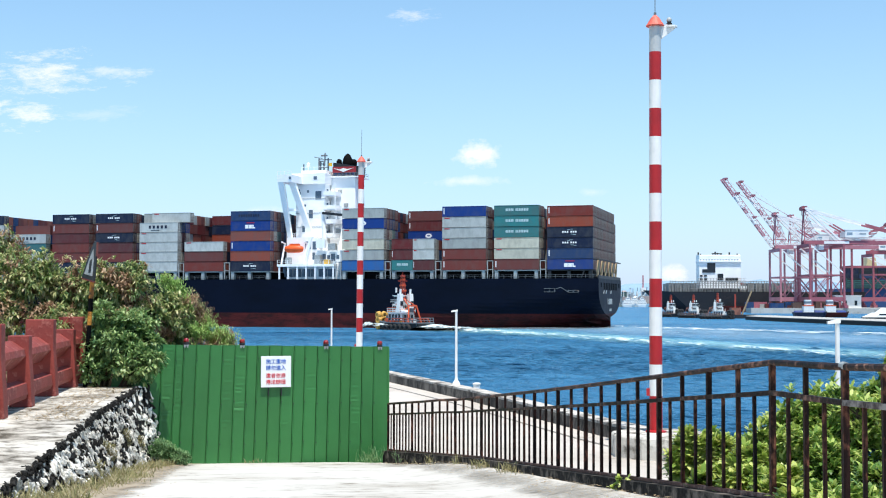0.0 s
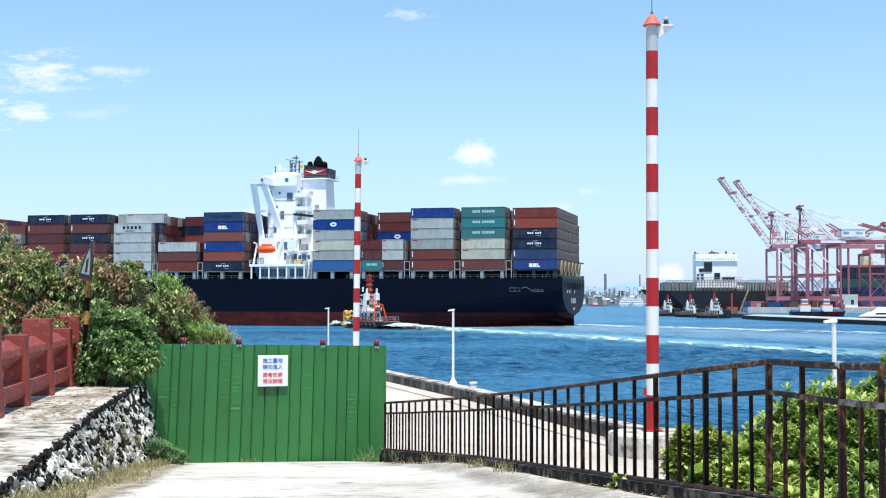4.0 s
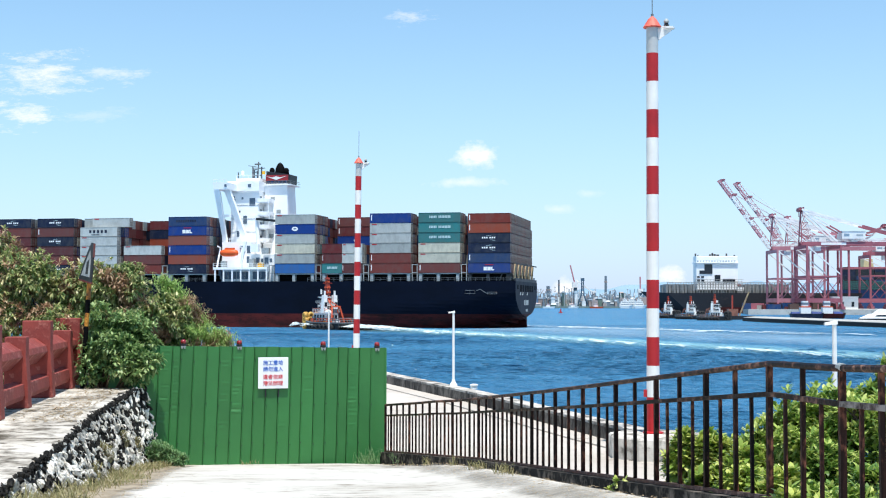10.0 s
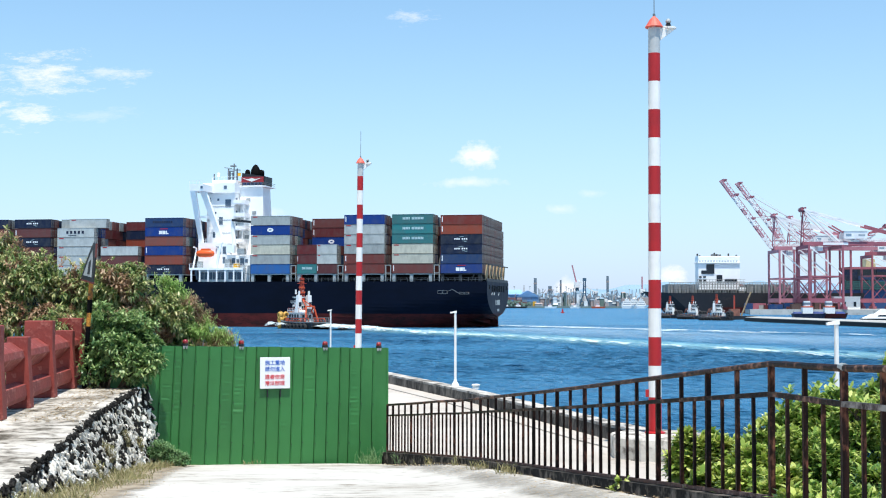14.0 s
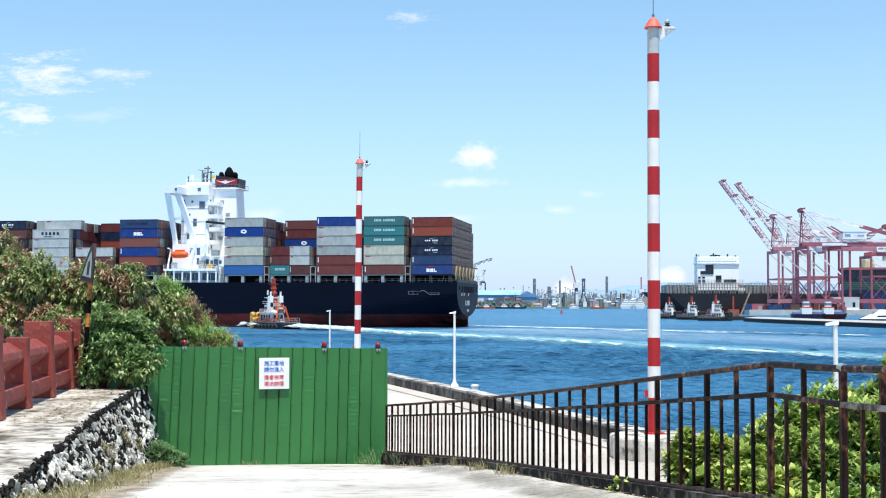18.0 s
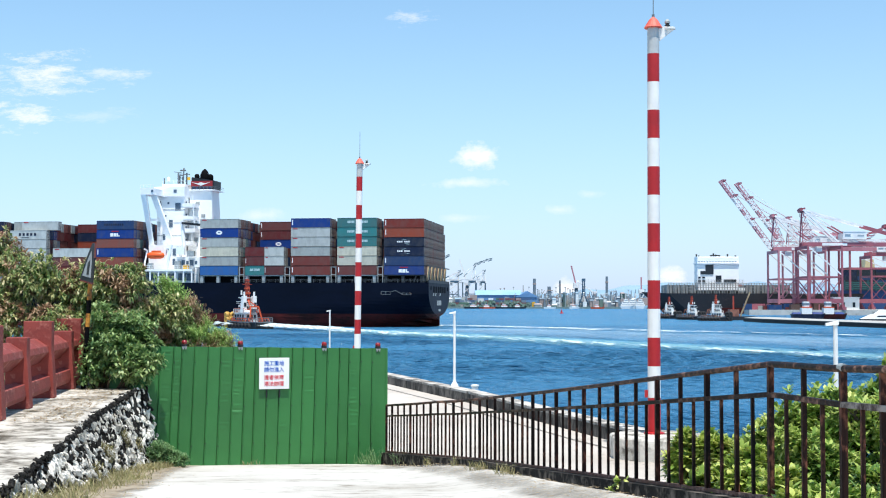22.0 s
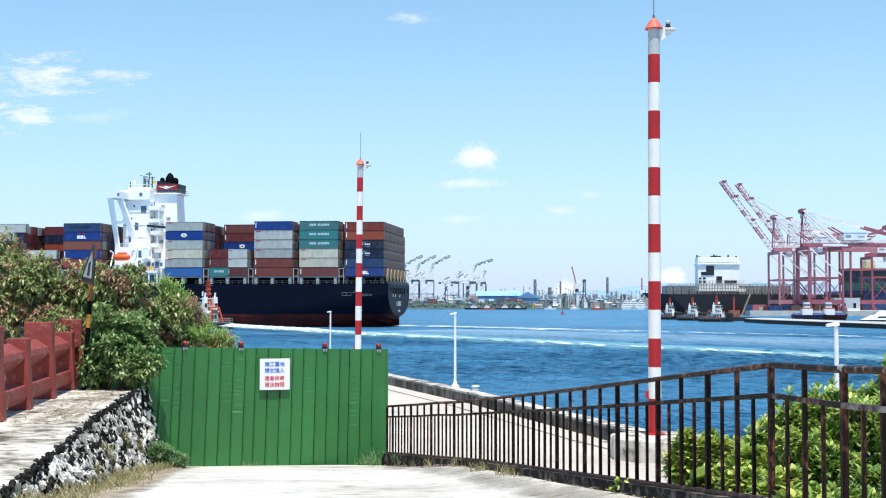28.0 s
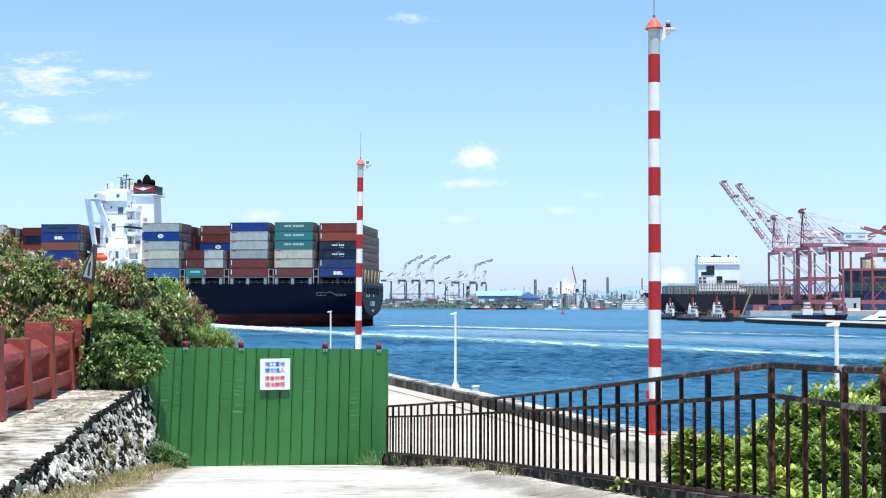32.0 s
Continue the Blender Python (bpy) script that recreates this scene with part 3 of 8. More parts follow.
for k in range(6):
    y = 1.4 + k * 6.5
    part("stern_brace", Geo().hull([(0.6, y, 14.0), (0.6, y + 1.1, 14.0), (1.1, y + 1.1, 14.0), (1.1, y, 14.0)], [(0.6, y + 1.7, 18.3), (0.6, y + 2.9, 18.3), (1.1, y + 2.9, 18.3), (1.1, y + 1.7, 18.3)]), M["buff"], ship, "buff stern brace")
for k, (y, w) in enumerate(((3.2, 1.6), (8.4, 2.6), (12.6, 2.6), (17.0, 2.9), (21.2, 2.9), (25.6, 2.6), (29.8, 2.6), (36.0, 1.6))):
    part("mooring_port", Geo().box(1.5, 1.58, y, y + w, 10.5 if 0 < k < 7 else 11.2, 12.4), M["black"], ship)
    if k in (1, 2, 4):
        part("chafing_plate", Geo().hull([(1.5, y - 0.9, 9.5), (1.5, y + 0.5, 9.5), (1.5, y + 1.2, 10.4), (1.5, y + 0.3, 10.4)][::-1], [(1.57, y - 0.9, 9.5), (1.57, y + 0.5, 9.5), (1.57, y + 1.2, 10.4), (1.57, y + 0.3, 10.4)][::-1]), M["haze_panel"], ship, "pale worn chafing plate")
for y0, y1, z0, z1 in ((15.4, 16.3, 6.6, 8.1), (16.8, 17.0, 6.6, 6.8), (17.9, 18.8, 6.6, 8.1), (19.4, 20.3, 6.6, 8.1), (20.9, 21.8, 6.6, 8.1), (22.4, 23.3, 6.6, 8.1), (18.4, 19.2, 4.7, 5.4), (19.8, 20.6, 4.7, 5.4), (21.2, 22.0, 4.7, 5.4)):
    part("name_bar", Geo().box(1.5, 1.57, y0, y1, z0, z1), M["white_box"], ship)
g = Geo()
for x0, x1, z0, z1 in ((-13.0, -10.2, 9.9, 10.8), (-6.6, -3.9, 9.8, 10.3)):
    for z in (z0, z1):
        g.bar((x0, -0.04, z), (x1, -0.04, z), 0.3, 0.12)
    for x in (x0, (x0 + x1) / 2, x1):
        g.bar((x, -0.04, z0), (x, -0.04, z1), 0.3, 0.12)
g.bar((-9.8, -0.04, 10.7), (-8.6, -0.04, 11.1), 0.3, 0.16).bar((-8.6, -0.04, 11.1), (-6.6, -0.04, 9.9), 0.3, 0.14)
part("mooring_gear", g, M["ship_grey"], ship, "small white accommodation ladder frames")
# hatch coamings and pedestals below the boxes
g = Geo()
SF = 91.67
BAYS = [k * PITCH for k in range(5)] + [SF + k * PITCH for k in range(10)]
for s in BAYS:
    for e in (0.3, 6.0, 11.2):
        g.box(-s - e - 0.9, -s - e, 0.25, 1.6, 13.46, BASE - 0.05)
    g.box(-s - LEN, -s, 0.25, BEAM - 0.25, BASE - 0.35, BASE - 0.05)
    # aft pedestals dark and coamings black: shade under the boxes painted on
    part("hatch_pedestal", g, M["haze_panel" if s > 0 else "dark"], ship)
    part("hatch_coaming", Geo().box(-s - 11.8, -s - 0.4, 1.7, BEAM - 1.7, 13.46, BASE - 0.36), M["black"], ship)
    g = Geo()
for s in BAYS:
    g = Geo()
    for e in (LEN + 0.35, PITCH - 0.45):
        g.box(-s - e - 0.2, -s - e, 0.3, 0.6, 13.46, BASE + 2.5)
        g.box(-s - e - 0.2, -s - e, BEAM - 0.6, BEAM - 0.3, 13.46, BASE + 2.5)
    for z in (BASE, BASE + 2.3):
        g.box(-s - PITCH + 0.35, -s - LEN - 0.35, 0.3, BEAM - 0.3, z, z + 0.18)
    part("lashing_bridge", g, M["haze_panel"], ship)
g = Geo()
for a, b in ((-60.0, 1.0), (-235.0, -92.0)):
    for z in (0.5, 1.0):
        g.bar((a, 0.06, 13.46 + z), (b, 0.06, 13.46 + z), 0.05, 0.05)
    k = a
    while k < b:
        g.box(k - 0.03, k + 0.03, 0.03, 0.09, 13.46, 14.5)
        k += 2.0
part("deck_railing", g, M["ship_grey"], ship)


def container_mesh(ln, name):
    """A box with corner posts, rails, and door gear on its aft end."""
    g = Geo()
    h, w = TIER - 0.13, 2.44
    g.box(-ln + 0.05, -0.05, 0.05, w - 0.05, 0.05, h - 0.03)
    for x in (-ln, -0.16):
        for y in (0, w - 0.16):
            g.box(x, x + 0.16, y, y + 0.16, 0, h)
    for z in (0, h - 0.12):
        for y in (0, w - 0.1):
            g.box(-ln + 0.16, -0.16, y + 0.005, y + 0.095, z, z + 0.12)
        g.box(-0.1, -0.005, 0.16, w - 0.16, z, z + 0.12)
    plain = len(g.f)
    for y in (0.30, 0.80, 1.48, 1.98):
        g.box(-0.06, 0.0, y, y + 0.12, 0.1, h - 0.1)
    for z in (0.5, 1.3):
        for y in (0.2, 1.35):
            g.box(-0.05, -0.004, y, y + 0.85, z, z + 0.1)
    me = g.mesh(name, M["rust"])
    me.materials.append(M["door_gear"])
    for k in range(plain, len(g.f)):
        me.polygons[k].material_index = 1
    return me


BOX40, BOX20 = container_mesh(12.19, "container_body"), container_mesh(6.06, "container_short")
MARKS = {
    "swoosh": (("sign_white", tuple((0.33 + 0.05 * k + (0.03 if k > 2 else 0), 0.33 + 0.05 * k + 0.034 + (0.03 if k > 2 else 0), 0.42, 0.58) for k in range(6))), ("letter_pale", ((0.44, 0.50, 0.68, 0.71), (0.49, 0.56, 0.73, 0.76), (0.52, 0.58, 0.27, 0.30), (0.57, 0.64, 0.22, 0.25)))),
    "block": (("sign_white", ((0.37, 0.45, 0.22, 0.58), (0.46, 0.54, 0.22, 0.58), (0.55, 0.62, 0.22, 0.34), (0.55, 0.58, 0.34, 0.58))), ("red_paint", ((0.40, 0.60, 0.74, 0.82),))),
    "line": (("letter_pale", tuple((0.26 + 0.037 * k, 0.26 + 0.037 * k + 0.026, 0.42, 0.66) for k in range(14) if k != 5)),),
    "navy_line": (("navy", tuple((0.24 + 0.105 * k, 0.24 + 0.105 * k + 0.06, 0.36, 0.66) for k in range(5))), ("navy", ((0.3, 0.52, 0.14, 0.2),))),
    "disc": (("sign_white", ((0.42, 0.58, 0.28, 0.72),)), ("royal", ((0.46, 0.54, 0.44, 0.56),))),
    "small": (("red_paint", ((0.05, 0.17, 0.80, 0.9),)),),
    "tag": (("sign_white", ((0.03, 0.05, 0.25, 0.8),)),),
    "script": (("navy", tuple((0.2 + 0.06 * k, 0.2 + 0.06 * k + 0.04, 0.4, 0.62) for k in range(9))),),
}


def add_container(tier, s, w, colour, mark="", short=False):
    """One container; s is the aft end, w the distance from the near side, mark its painted device."""
    ln = 6.06 if short else 12.19
    high = 1.0 if s < 1.0 else 1.022 if s < 80 else 1.011
    ob = piece("container", BOX20 if short else BOX40, M[colour], ship, pose(-s, w, BASE + tier * TIER * high) @ Matrix.Diagonal((1, 1, high, 1)))
    for i, (mat, bars) in enumerate(MARKS.get(mark, ())):
        g = Geo()
        for a, b, c, d in bars:
            if mark == "disc":
                cx, cz, rx, rz = (a + b) / 2, (c + d) / 2, (b - a) / 2 * ln, (d - c) / 2 * TIER
                ring = [(-ln + cx * ln + rx * math.cos(k * 0.3927), cz * TIER + rz * math.sin(k * 0.3927)) for k in range(16)]
                g.hull([(x, 0.03 - 0.01 * i, z) for x, z in ring], [(x, 0.0 - 0.01 * i, z) for x, z in ring])
            else:
                g.box(-ln + a * ln, -ln + b * ln, 0.005 - 0.008 * i, 0.04, c * TIER, d * TIER)
        dev = part("painted_device", g, M[mat], ob)
        if len(bars) > 1:
            tagged(dev, kind="stuff")
    return ob


# near-side stacks, bottom to top: colour and device
NEAR = {
    0: ["royal:block", "steel:tag", "navy:swoosh", "navy:swoosh", "orange_box:tag", "rust:tag"],
    1: ["rust:tag", "cream:small", "cream:small", "teal:line", "teal:line", "teal:line"],
    2: ["rust:tag", "rust:tag", "grey_box:small", "white_box:small", "white_box:small", "royal:tag"],
    4: ["sky:", "grey_box:small", "cream:small", "grey_box:small", "royal:disc", "grey_box:small"],
    5: ["navy:swoosh", "orange_box:", "royal:tag", "orange_box:", "royal:block", "steel:script"],
    6: ["rust:", "rust:", "white_box:small"],
    7: ["white_box:small", "white_box:small", "white_box:small", "white_box:small", "white_box:navy_line", "white_box:small"],
    8: ["navy:swoosh", "rust:", "maroon:", "navy:swoosh", "rust:tag", "navy:swoosh"],
    9: ["navy:", "rust:", "rust:", "maroon:", "rust:tag", "navy:swoosh"],
    10: ["rust:", "white_box:navy_line", "teal:", "white_box:navy_line"],
    11: ["navy:", "rust:", "cream:", "white_box:", "white_box:", "navy:"],
    12: ["rust:", "steel:", "navy:swoosh", "rust:", "maroon:"],
    13: ["navy:", "white_box:", "rust:", "rust:"],
    14: ["rust:", "navy:", "white_box:"],
}
rng = random.Random(5)
PICK = ["rust", "rust", "maroon", "orange_box", "navy", "steel", "royal", "grey_box", "cream", "teal", "rust", "maroon"]
for bay, stack in NEAR.items():
    for tier, spec in enumerate(stack):
        colour, mark = spec.split(":")
        shift = -3.4 if bay == 7 and tier == 5 else 0.0
        add_container(tier, BAYS[bay] + shift, 0.0 if not shift else 1.2, colour, mark)
for tier, (fwd, aft) in enumerate((("teal:line", "maroon:tag"), ("maroon:tag", "white_box:small"), ("maroon:", "white_box:small"))):
    for spec, ds in ((aft, 0.0), (fwd, 6.13)):
        colour, mark = spec.split(":")
        add_container(tier, BAYS[3] + ds, 0.0, colour, mark, True)
for tier, spec in ((3, "royal:disc"), (4, "maroon:tag"), (5, "rust:tag")):
    add_container(tier, BAYS[3], 6 * 2.52, *spec.split(":"))
for tier, spec in ((3, "orange_box:"), (4, "navy:"), (5, "maroon:")):
    add_container(tier, BAYS[6], 7 * 2.52, *spec.split(":"))
# aft stack: every end is seen
for row in range(1, 16):
    for tier in range(6 if row < 15 else 5):
        add_container(tier, BAYS[0], row * 2.56, rng.choice(["brown_box", "brown_box", "maroon", "brown_box", "rust", "brown_box", "brown_box", "maroon"]))
# second rows, seen over the near ones
for bay, rows_, tiers in ((1, 3, 6), (2, 3, 6), (4, 5, 6), (5, 6, 6), (7, 3, 6), (8, 2, 6), (9, 2, 6)):
    for row in range(1, rows_):
        for tier in range(1, tiers):
            add_container(tier, BAYS[bay], row * 2.56, rng.choice(PICK))
# the rest of the cargo, deep inside the stacks
FILL = {key: Geo() for key in ("rust", "maroon", "navy", "grey_box", "steel", "orange_box")}
start = {0: 16, 1: 3, 2: 3, 3: 1, 4: 5, 5: 6, 6: 1, 7: 3, 8: 2, 9: 2}
for bay, s in enumerate(BAYS):
    for row in range(start.get(bay, 1), 16):
        top = 6 if bay not in (10, 13, 14) else 5
        if bay in (3, 6) and row < 7:
            top = 3
        for tier in range(top):
            FILL[rng.choice(list(FILL))].box(-s - 12.15, -s - rng.uniform(0.0, 0.3), row * 2.56 + 0.04, row * 2.56 + 2.46, BASE + tier * TIER, BASE + tier * TIER + TIER - 0.13)
for bay in (1, 2, 4, 5, 7, 8, 9):
    for row in range(1, 6):
        FILL["rust"].box(-BAYS[bay] - 12.1, -BAYS[bay] - 0.1, row * 2.56 + 0.06, row * 2.56 + 2.4, BASE, BASE + TIER - 0.1)
for key, g in FILL.items():
    tagged(part("stacked_cargo", g, M[key], ship), kind="stuff")

# deckhouse
def windows(name, x0, x1, y, z, n, w, h, parent):
    for k in range(n):
        x = x0 + (x1 - x0 - w) * k / max(1, n - 1)
        part(name, Geo().box(x, x + w, y - 0.06, y + 0.1, z, z + h), M["house_glass"], parent)


part("deckhouse", Geo().box(-88.0, -79.0, 10.0, 31.0, 13.46, 41.0), M["ship_white"], ship, "white deckhouse tower")
part("house_base", Geo().box(-88.3, -79.0, 4.0, 37.0, 13.46, 25.4), M["ship_white"], ship)
part("aft_house", Geo().box(-79.0, -71.2, 3.0, 38.0, 13.46, 21.6), M["ship_white"], ship)
part("engine_casing", Geo().hull([(-78.8, 13.0, 21.6), (-70.6, 13.0, 21.6), (-70.6, 22.5, 21.6), (-78.8, 22.5, 21.6)], [(-78.6, 14.0, 43.6), (-71.4, 14.0, 43.6), (-71.4, 21.0, 43.6), (-78.6, 21.0, 43.6)]), M["ship_white"], ship)
part("bridge_wing", Geo().hull([(-90.1, 1.3, 41.0), (-85.8, 1.3, 41.0), (-85.8, BEAM - 1.3, 41.0), (-90.1, BEAM - 1.3, 41.0)], [(-90.3, 1.2, 43.1), (-85.8, 1.2, 43.1), (-85.8, BEAM - 1.2, 43.1), (-90.3, BEAM - 1.2, 43.1)]), M["ship_white"], ship, "white bridge wing across the ship")
part("wheelhouse", Geo().box(-89.0, -78.6, 9.0, 32.0, 41.0, 44.1).box(-87.0, -79.4, 11.5, 29.5, 44.1, 45.2), M["ship_white"], ship)
part("monkey_island_rail", Geo().box(-87.0, -79.4, 11.5, 11.56, 46.1, 46.2).box(-87.0, -86.9, 11.5, 11.6, 45.2, 46.2).box(-83.2, -83.1, 11.5, 11.6, 45.2, 46.2).box(-79.5, -79.4, 11.5, 11.6, 45.2, 46.2), M["ship_white"], ship)
for y in [2.2 + 1.5 * k for k in range(20)]:
    part("bridge_window", Geo().box(-90.36, -90.2, y, y + 1.1, 41.6, 42.7), M["glass_dark"], ship)
for x0, x1, y, z0, z1 in ((-86.6, -85.9, 1.2, 41.7, 42.5), (-82.2, -81.2, 9.0, 42.2, 43.2), (-82.0, -80.2, 10.0, 36.6, 39.0), (-84.0, -82.8, 10.0, 31.2, 33.6), (-87.2, -86.6, 10.0, 38.0, 38.8), (-82.6, -80.9, 4.0, 22.0, 24.2), (-80.4, -79.2, 4.0, 22.0, 24.2), (-86, -85.2, 10.0, 27.2, 29.0)):
    part("house_window", Geo().box(x0, x1, y - 0.08, y + 0.1, z0, z1), M["house_glass"], ship)
windows("porthole", -78.4, -72.0, 3.0, 19.2, 3, 0.8, 1.1, ship)
for y0 in (1.3, BEAM - 2.5):
    inn = 1 if y0 < 20 else -1
    k0, k1 = y0 + inn * 4.2, y0 + inn * 7.0
    part("wing_strut", Geo().hull([(-88.6, k0, 25), (-87.4, k0, 25), (-87.4, k0 + 1.2, 25), (-88.6, k0 + 1.2, 25)], [(-90.0, y0, 41.0), (-88.4, y0, 41.0), (-88.4, y0 + 1.3, 41.0), (-90.0, y0 + 1.3, 41.0)]), M["ship_white"], ship)
    part("wing_brace", Geo().hull([(-83.2, k1, 25), (-81.6, k1, 25), (-81.6, k1 + 1.4, 25), (-83.2, k1 + 1.4, 25)], [(-88.0, y0 + inn * 3, 41.0), (-86.2, y0 + inn * 3, 41.0), (-86.2, y0 + inn * 3 + 1.4, 41.0), (-88.0, y0 + inn * 3 + 1.4, 41.0)]), M["ship_white"], ship)
    part("wing_tie", Geo().bar((-88.9, y0 + inn * 2.2, 33.2), (-85.2, y0 + inn * 7.5, 33.6), 0.9, 0.7), M["ship_white"], ship)
for k, z in enumerate((25.4, 29.4, 33.4, 37.4)):
    out = (3.2, 3.9, 3.6, 3.4)[k]
    arc = [(-79.0, 8.4)] + [(-79.0 + out * math.sin(q * 0.314), 8.4 + 2.4 - 2.4 * math.cos(q * 0.314)) for q in range(1, 6)] + [(-79.0 + out, 14.0)]
    part("balcony_deck", Geo().prism(arc + [(-79.0, 14.0)], z, z + 0.25), M["ship_white"], ship)
    g = Geo()
    for (xa, ya), (xb, yb) in zip(arc, arc[1:]):
        g.bar((xa, ya, z + 0.8), (xb, yb, z + 0.8), 0.15, 1.15)
    part("balcony_bulwark", g, M["ship_white"], ship)
    part("balcony_door", Geo().box(-78.95, -78.85, 11.0, 12.2, z + 0.25, z + 2.2), M["house_glass"], ship)
    part("balcony_post", Geo().box(-79.0 + out - 0.6, -79.0 + out - 0.35, 9.6, 9.85, z + 0.25, z + 4.0), M["ship_white"], ship)
for x0, z0, w, h in ((-87.4, 38.9, 0.6, 0.7), (-84.6, 38.6, 0.6, 0.7), (-87.2, 34.2, 0.5, 0.6), (-85.4, 34.6, 0.5, 0.6)):
    part("house_window", Geo().box(x0, x0 + w, 9.92, 10.1, z0, z0 + h), M["house_glass"], ship)
for z in (28.6, 32.6, 36.8):
    part("deck_line", Geo().box(-88.1, -78.9, 9.9, 10.0, z, z + 0.14), M["haze_panel"], ship)
g = Geo()
for z in (26.0, 26.5):
    g.box(-88.3, -79.0, 4.0, 4.08, z, z + 0.08)
for q in range(9):
    g.box(-88.3 + 1.15 * q, -88.2 + 1.15 * q, 4.0, 4.08, 25.4, 26.6)
g.box(-90.2, -85.8, 1.2, 1.28, 44.0, 44.1)
for q in range(5):
    g.box(-90.2 + 1.08 * q, -90.1 + 1.08 * q, 1.2, 1.28, 43.1, 44.1)
part("house_rail", g, M["ship_white"], ship)
for k, (x0, x1, z0, z1, mt) in enumerate(((-78.2, -75.6, 22.2, 24.6, "ship_white"), (-74.6, -72.4, 21.7, 23.4, "haze_panel"), (-87.4, -86.0, 17.7, 19.6, "haze_panel"), (-78.6, -77.0, 17.7, 20.2, "haze_panel"), (-75.8, -74.4, 17.7, 19.0, "yellow"))):
    part("deck_locker", Geo().box(x0, x1, 0.9, 2.4, z0, z1), M[mt], ship)
funnel = part("funnel", Geo().hull([(-78.3, 14.2, 43.6), (-70.8, 14.2, 43.6), (-70.8, 21.0, 43.6), (-78.3, 21.0, 43.6)], [(-78.3, 14.4, 47.6), (-70.6, 14.4, 46.4), (-70.6, 20.8, 46.4), (-78.3, 20.8, 47.6)]), M["dark"], ship, "black funnel with a red band and white emblem")
part("funnel_band", Geo().box(-78.4, -71.2, 14.1, 21.1, 44.6, 46.3), M["funnel_red"], funnel)
g = Geo()
for flip in (-1, 1):
    c = -75.0
    g.hull([(c, 14.02, 44.75), (c + flip * 3.3, 14.02, 45.95), (c + flip * 1.2, 14.02, 45.55), (c, 14.02, 45.9)][::flip], [(c, 14.1, 44.75), (c + flip * 3.3, 14.1, 45.95), (c + flip * 1.2, 14.1, 45.55), (c, 14.1, 45.9)][::flip])
part("funnel_emblem", g, M["pole_white"], funnel)
part("exhaust_hood", Geo().lathe([(1.6, 46.2), (1.6, 47.6), (1.4, 48.8), (0.8, 50.0), (0.2, 50.5)], 14, (-75.0, 17.6, 0)), M["black"], funnel, smooth=True)
for x, y, r_, top in ((-77.4, 17, 0.85, 48.9), (-76.2, 19.4, 0.8, 48.8), (-73.4, 18.4, 1.0, 48.9)):
    part("exhaust_pipe", Geo().lathe([(r_, 46.4), (r_, top - 0.7), (r_ * 0.7, top - 0.2), (r_ * 0.2, top)], 10, (x, y, 0)), M["black"], funnel, smooth=True)
g = Geo()
for z in (43.9, 44.4):
    g.box(-79.0, -70.0, 13.2, 13.28, z, z + 0.1).box(-70.08, -70.0, 13.2, 22.0, z, z + 0.1)
for q in range(8):
    g.box(-79.0 + 1.27 * q, -78.88 + 1.27 * q, 13.2, 13.3, 43.3, 44.5)
part("casing_rail", g, M["ship_grey"], ship)
part("casing_top", Geo().box(-79.0, -70.0, 13.0, 22.2, 43.1, 43.4), M["ship_white"], ship)
for q in range(6):
    part("louvre", Geo().box(-77.8 + 1.1 * q, -77.1 + 1.1 * q, 14.1, 14.18, 43.75, 44.5), M["steel"], funnel)
for z, x0 in ((27.0, -76.8), (34.5, -74.6), (30.6, -73.4), (38.5, -76.6), (24.0, -73.8)):
    yy = 13.0 + (z - 21.6) / 22.0
    part("casing_vent", Geo().box(x0, x0 + 1.3, yy - 0.12, yy + 0.4, z, z + 1.1), M["haze_panel"], ship)
for x, y, z1, w in ((-86.9, 13, 47.2, 0.14), (-82.0, 20, 49.6, 0.18), (-80.6, 13, 47.4, 0.11), (-84.4, 20, 48.8, 0.2), (-83.4, 20, 48.4, 0.16)):
    part("antenna_pole", Geo().box(x - w, x + w, y - w, y + w, 45.2, z1), M["antenna"], ship)
for x0, x1, z in ((-85.2, -83.0, 47.8), (-83.2, -80.9, 49.0), (-84.8, -83.2, 48.6), (-84.6, -82.0, 46.8)):
    part("antenna_yard", Geo().box(x0, x1, 19.9, 20.1, z, z + 0.25), M["antenna"], ship)
part("radar_mast", Geo().tube((-84.9, 20, 45.2), (-84.9, 20, 49.6), 0.26, 8).tube((-83.2, 20, 45.2), (-83.0, 20, 51.2), 0.2, 8).bar((-86.4, 20, 50.0), (-83.8, 20, 49.6), 0.2, 0.2).bar((-84.8, 20, 49.2), (-81.8, 20, 49.2), 0.2, 0.2).box(-84.2, -82.4, 19.6, 20.4, 50.2, 50.6), M["ship_grey"], ship)
part("radome", Geo().lathe([(0.05, 0), (0.55, 0.3), (0.55, 0.9), (0.05, 1.4)], 10, (-85.1, 12, 46.2)).tube((-85.1, 12, 44.1), (-85.1, 12, 46.3), 0.15, 6), M["ship_white"], ship)
part("signal_flag", Geo().box(-82.2, -80.8, 20, 20.06, 47.2, 48.2), M["yellow"], ship)
# boat deck and lifeboat
part("boat_deck", Geo().box(-89.6, -72.6, 0.2, 4.0, 17.0, 17.7), M["ship_white"], ship)
for k in range(7):
    part("deck_post", Geo().box(-89.2 + 2.7 * k, -88.8 + 2.7 * k, 0.3, 0.7, 13.46, 17.0), M["ship_white"], ship)
g = Geo()
for z in (18.2, 18.8):
    g.box(-89.6, -72.6, 0.22, 0.3, z, z + 0.08)
for k in range(12):
    g.box(-89.6 + 1.54 * k, -89.5 + 1.54 * k, 0.22, 0.3, 17.7, 18.88)
part("boat_deck_rail", g, M["ship_white"], ship)
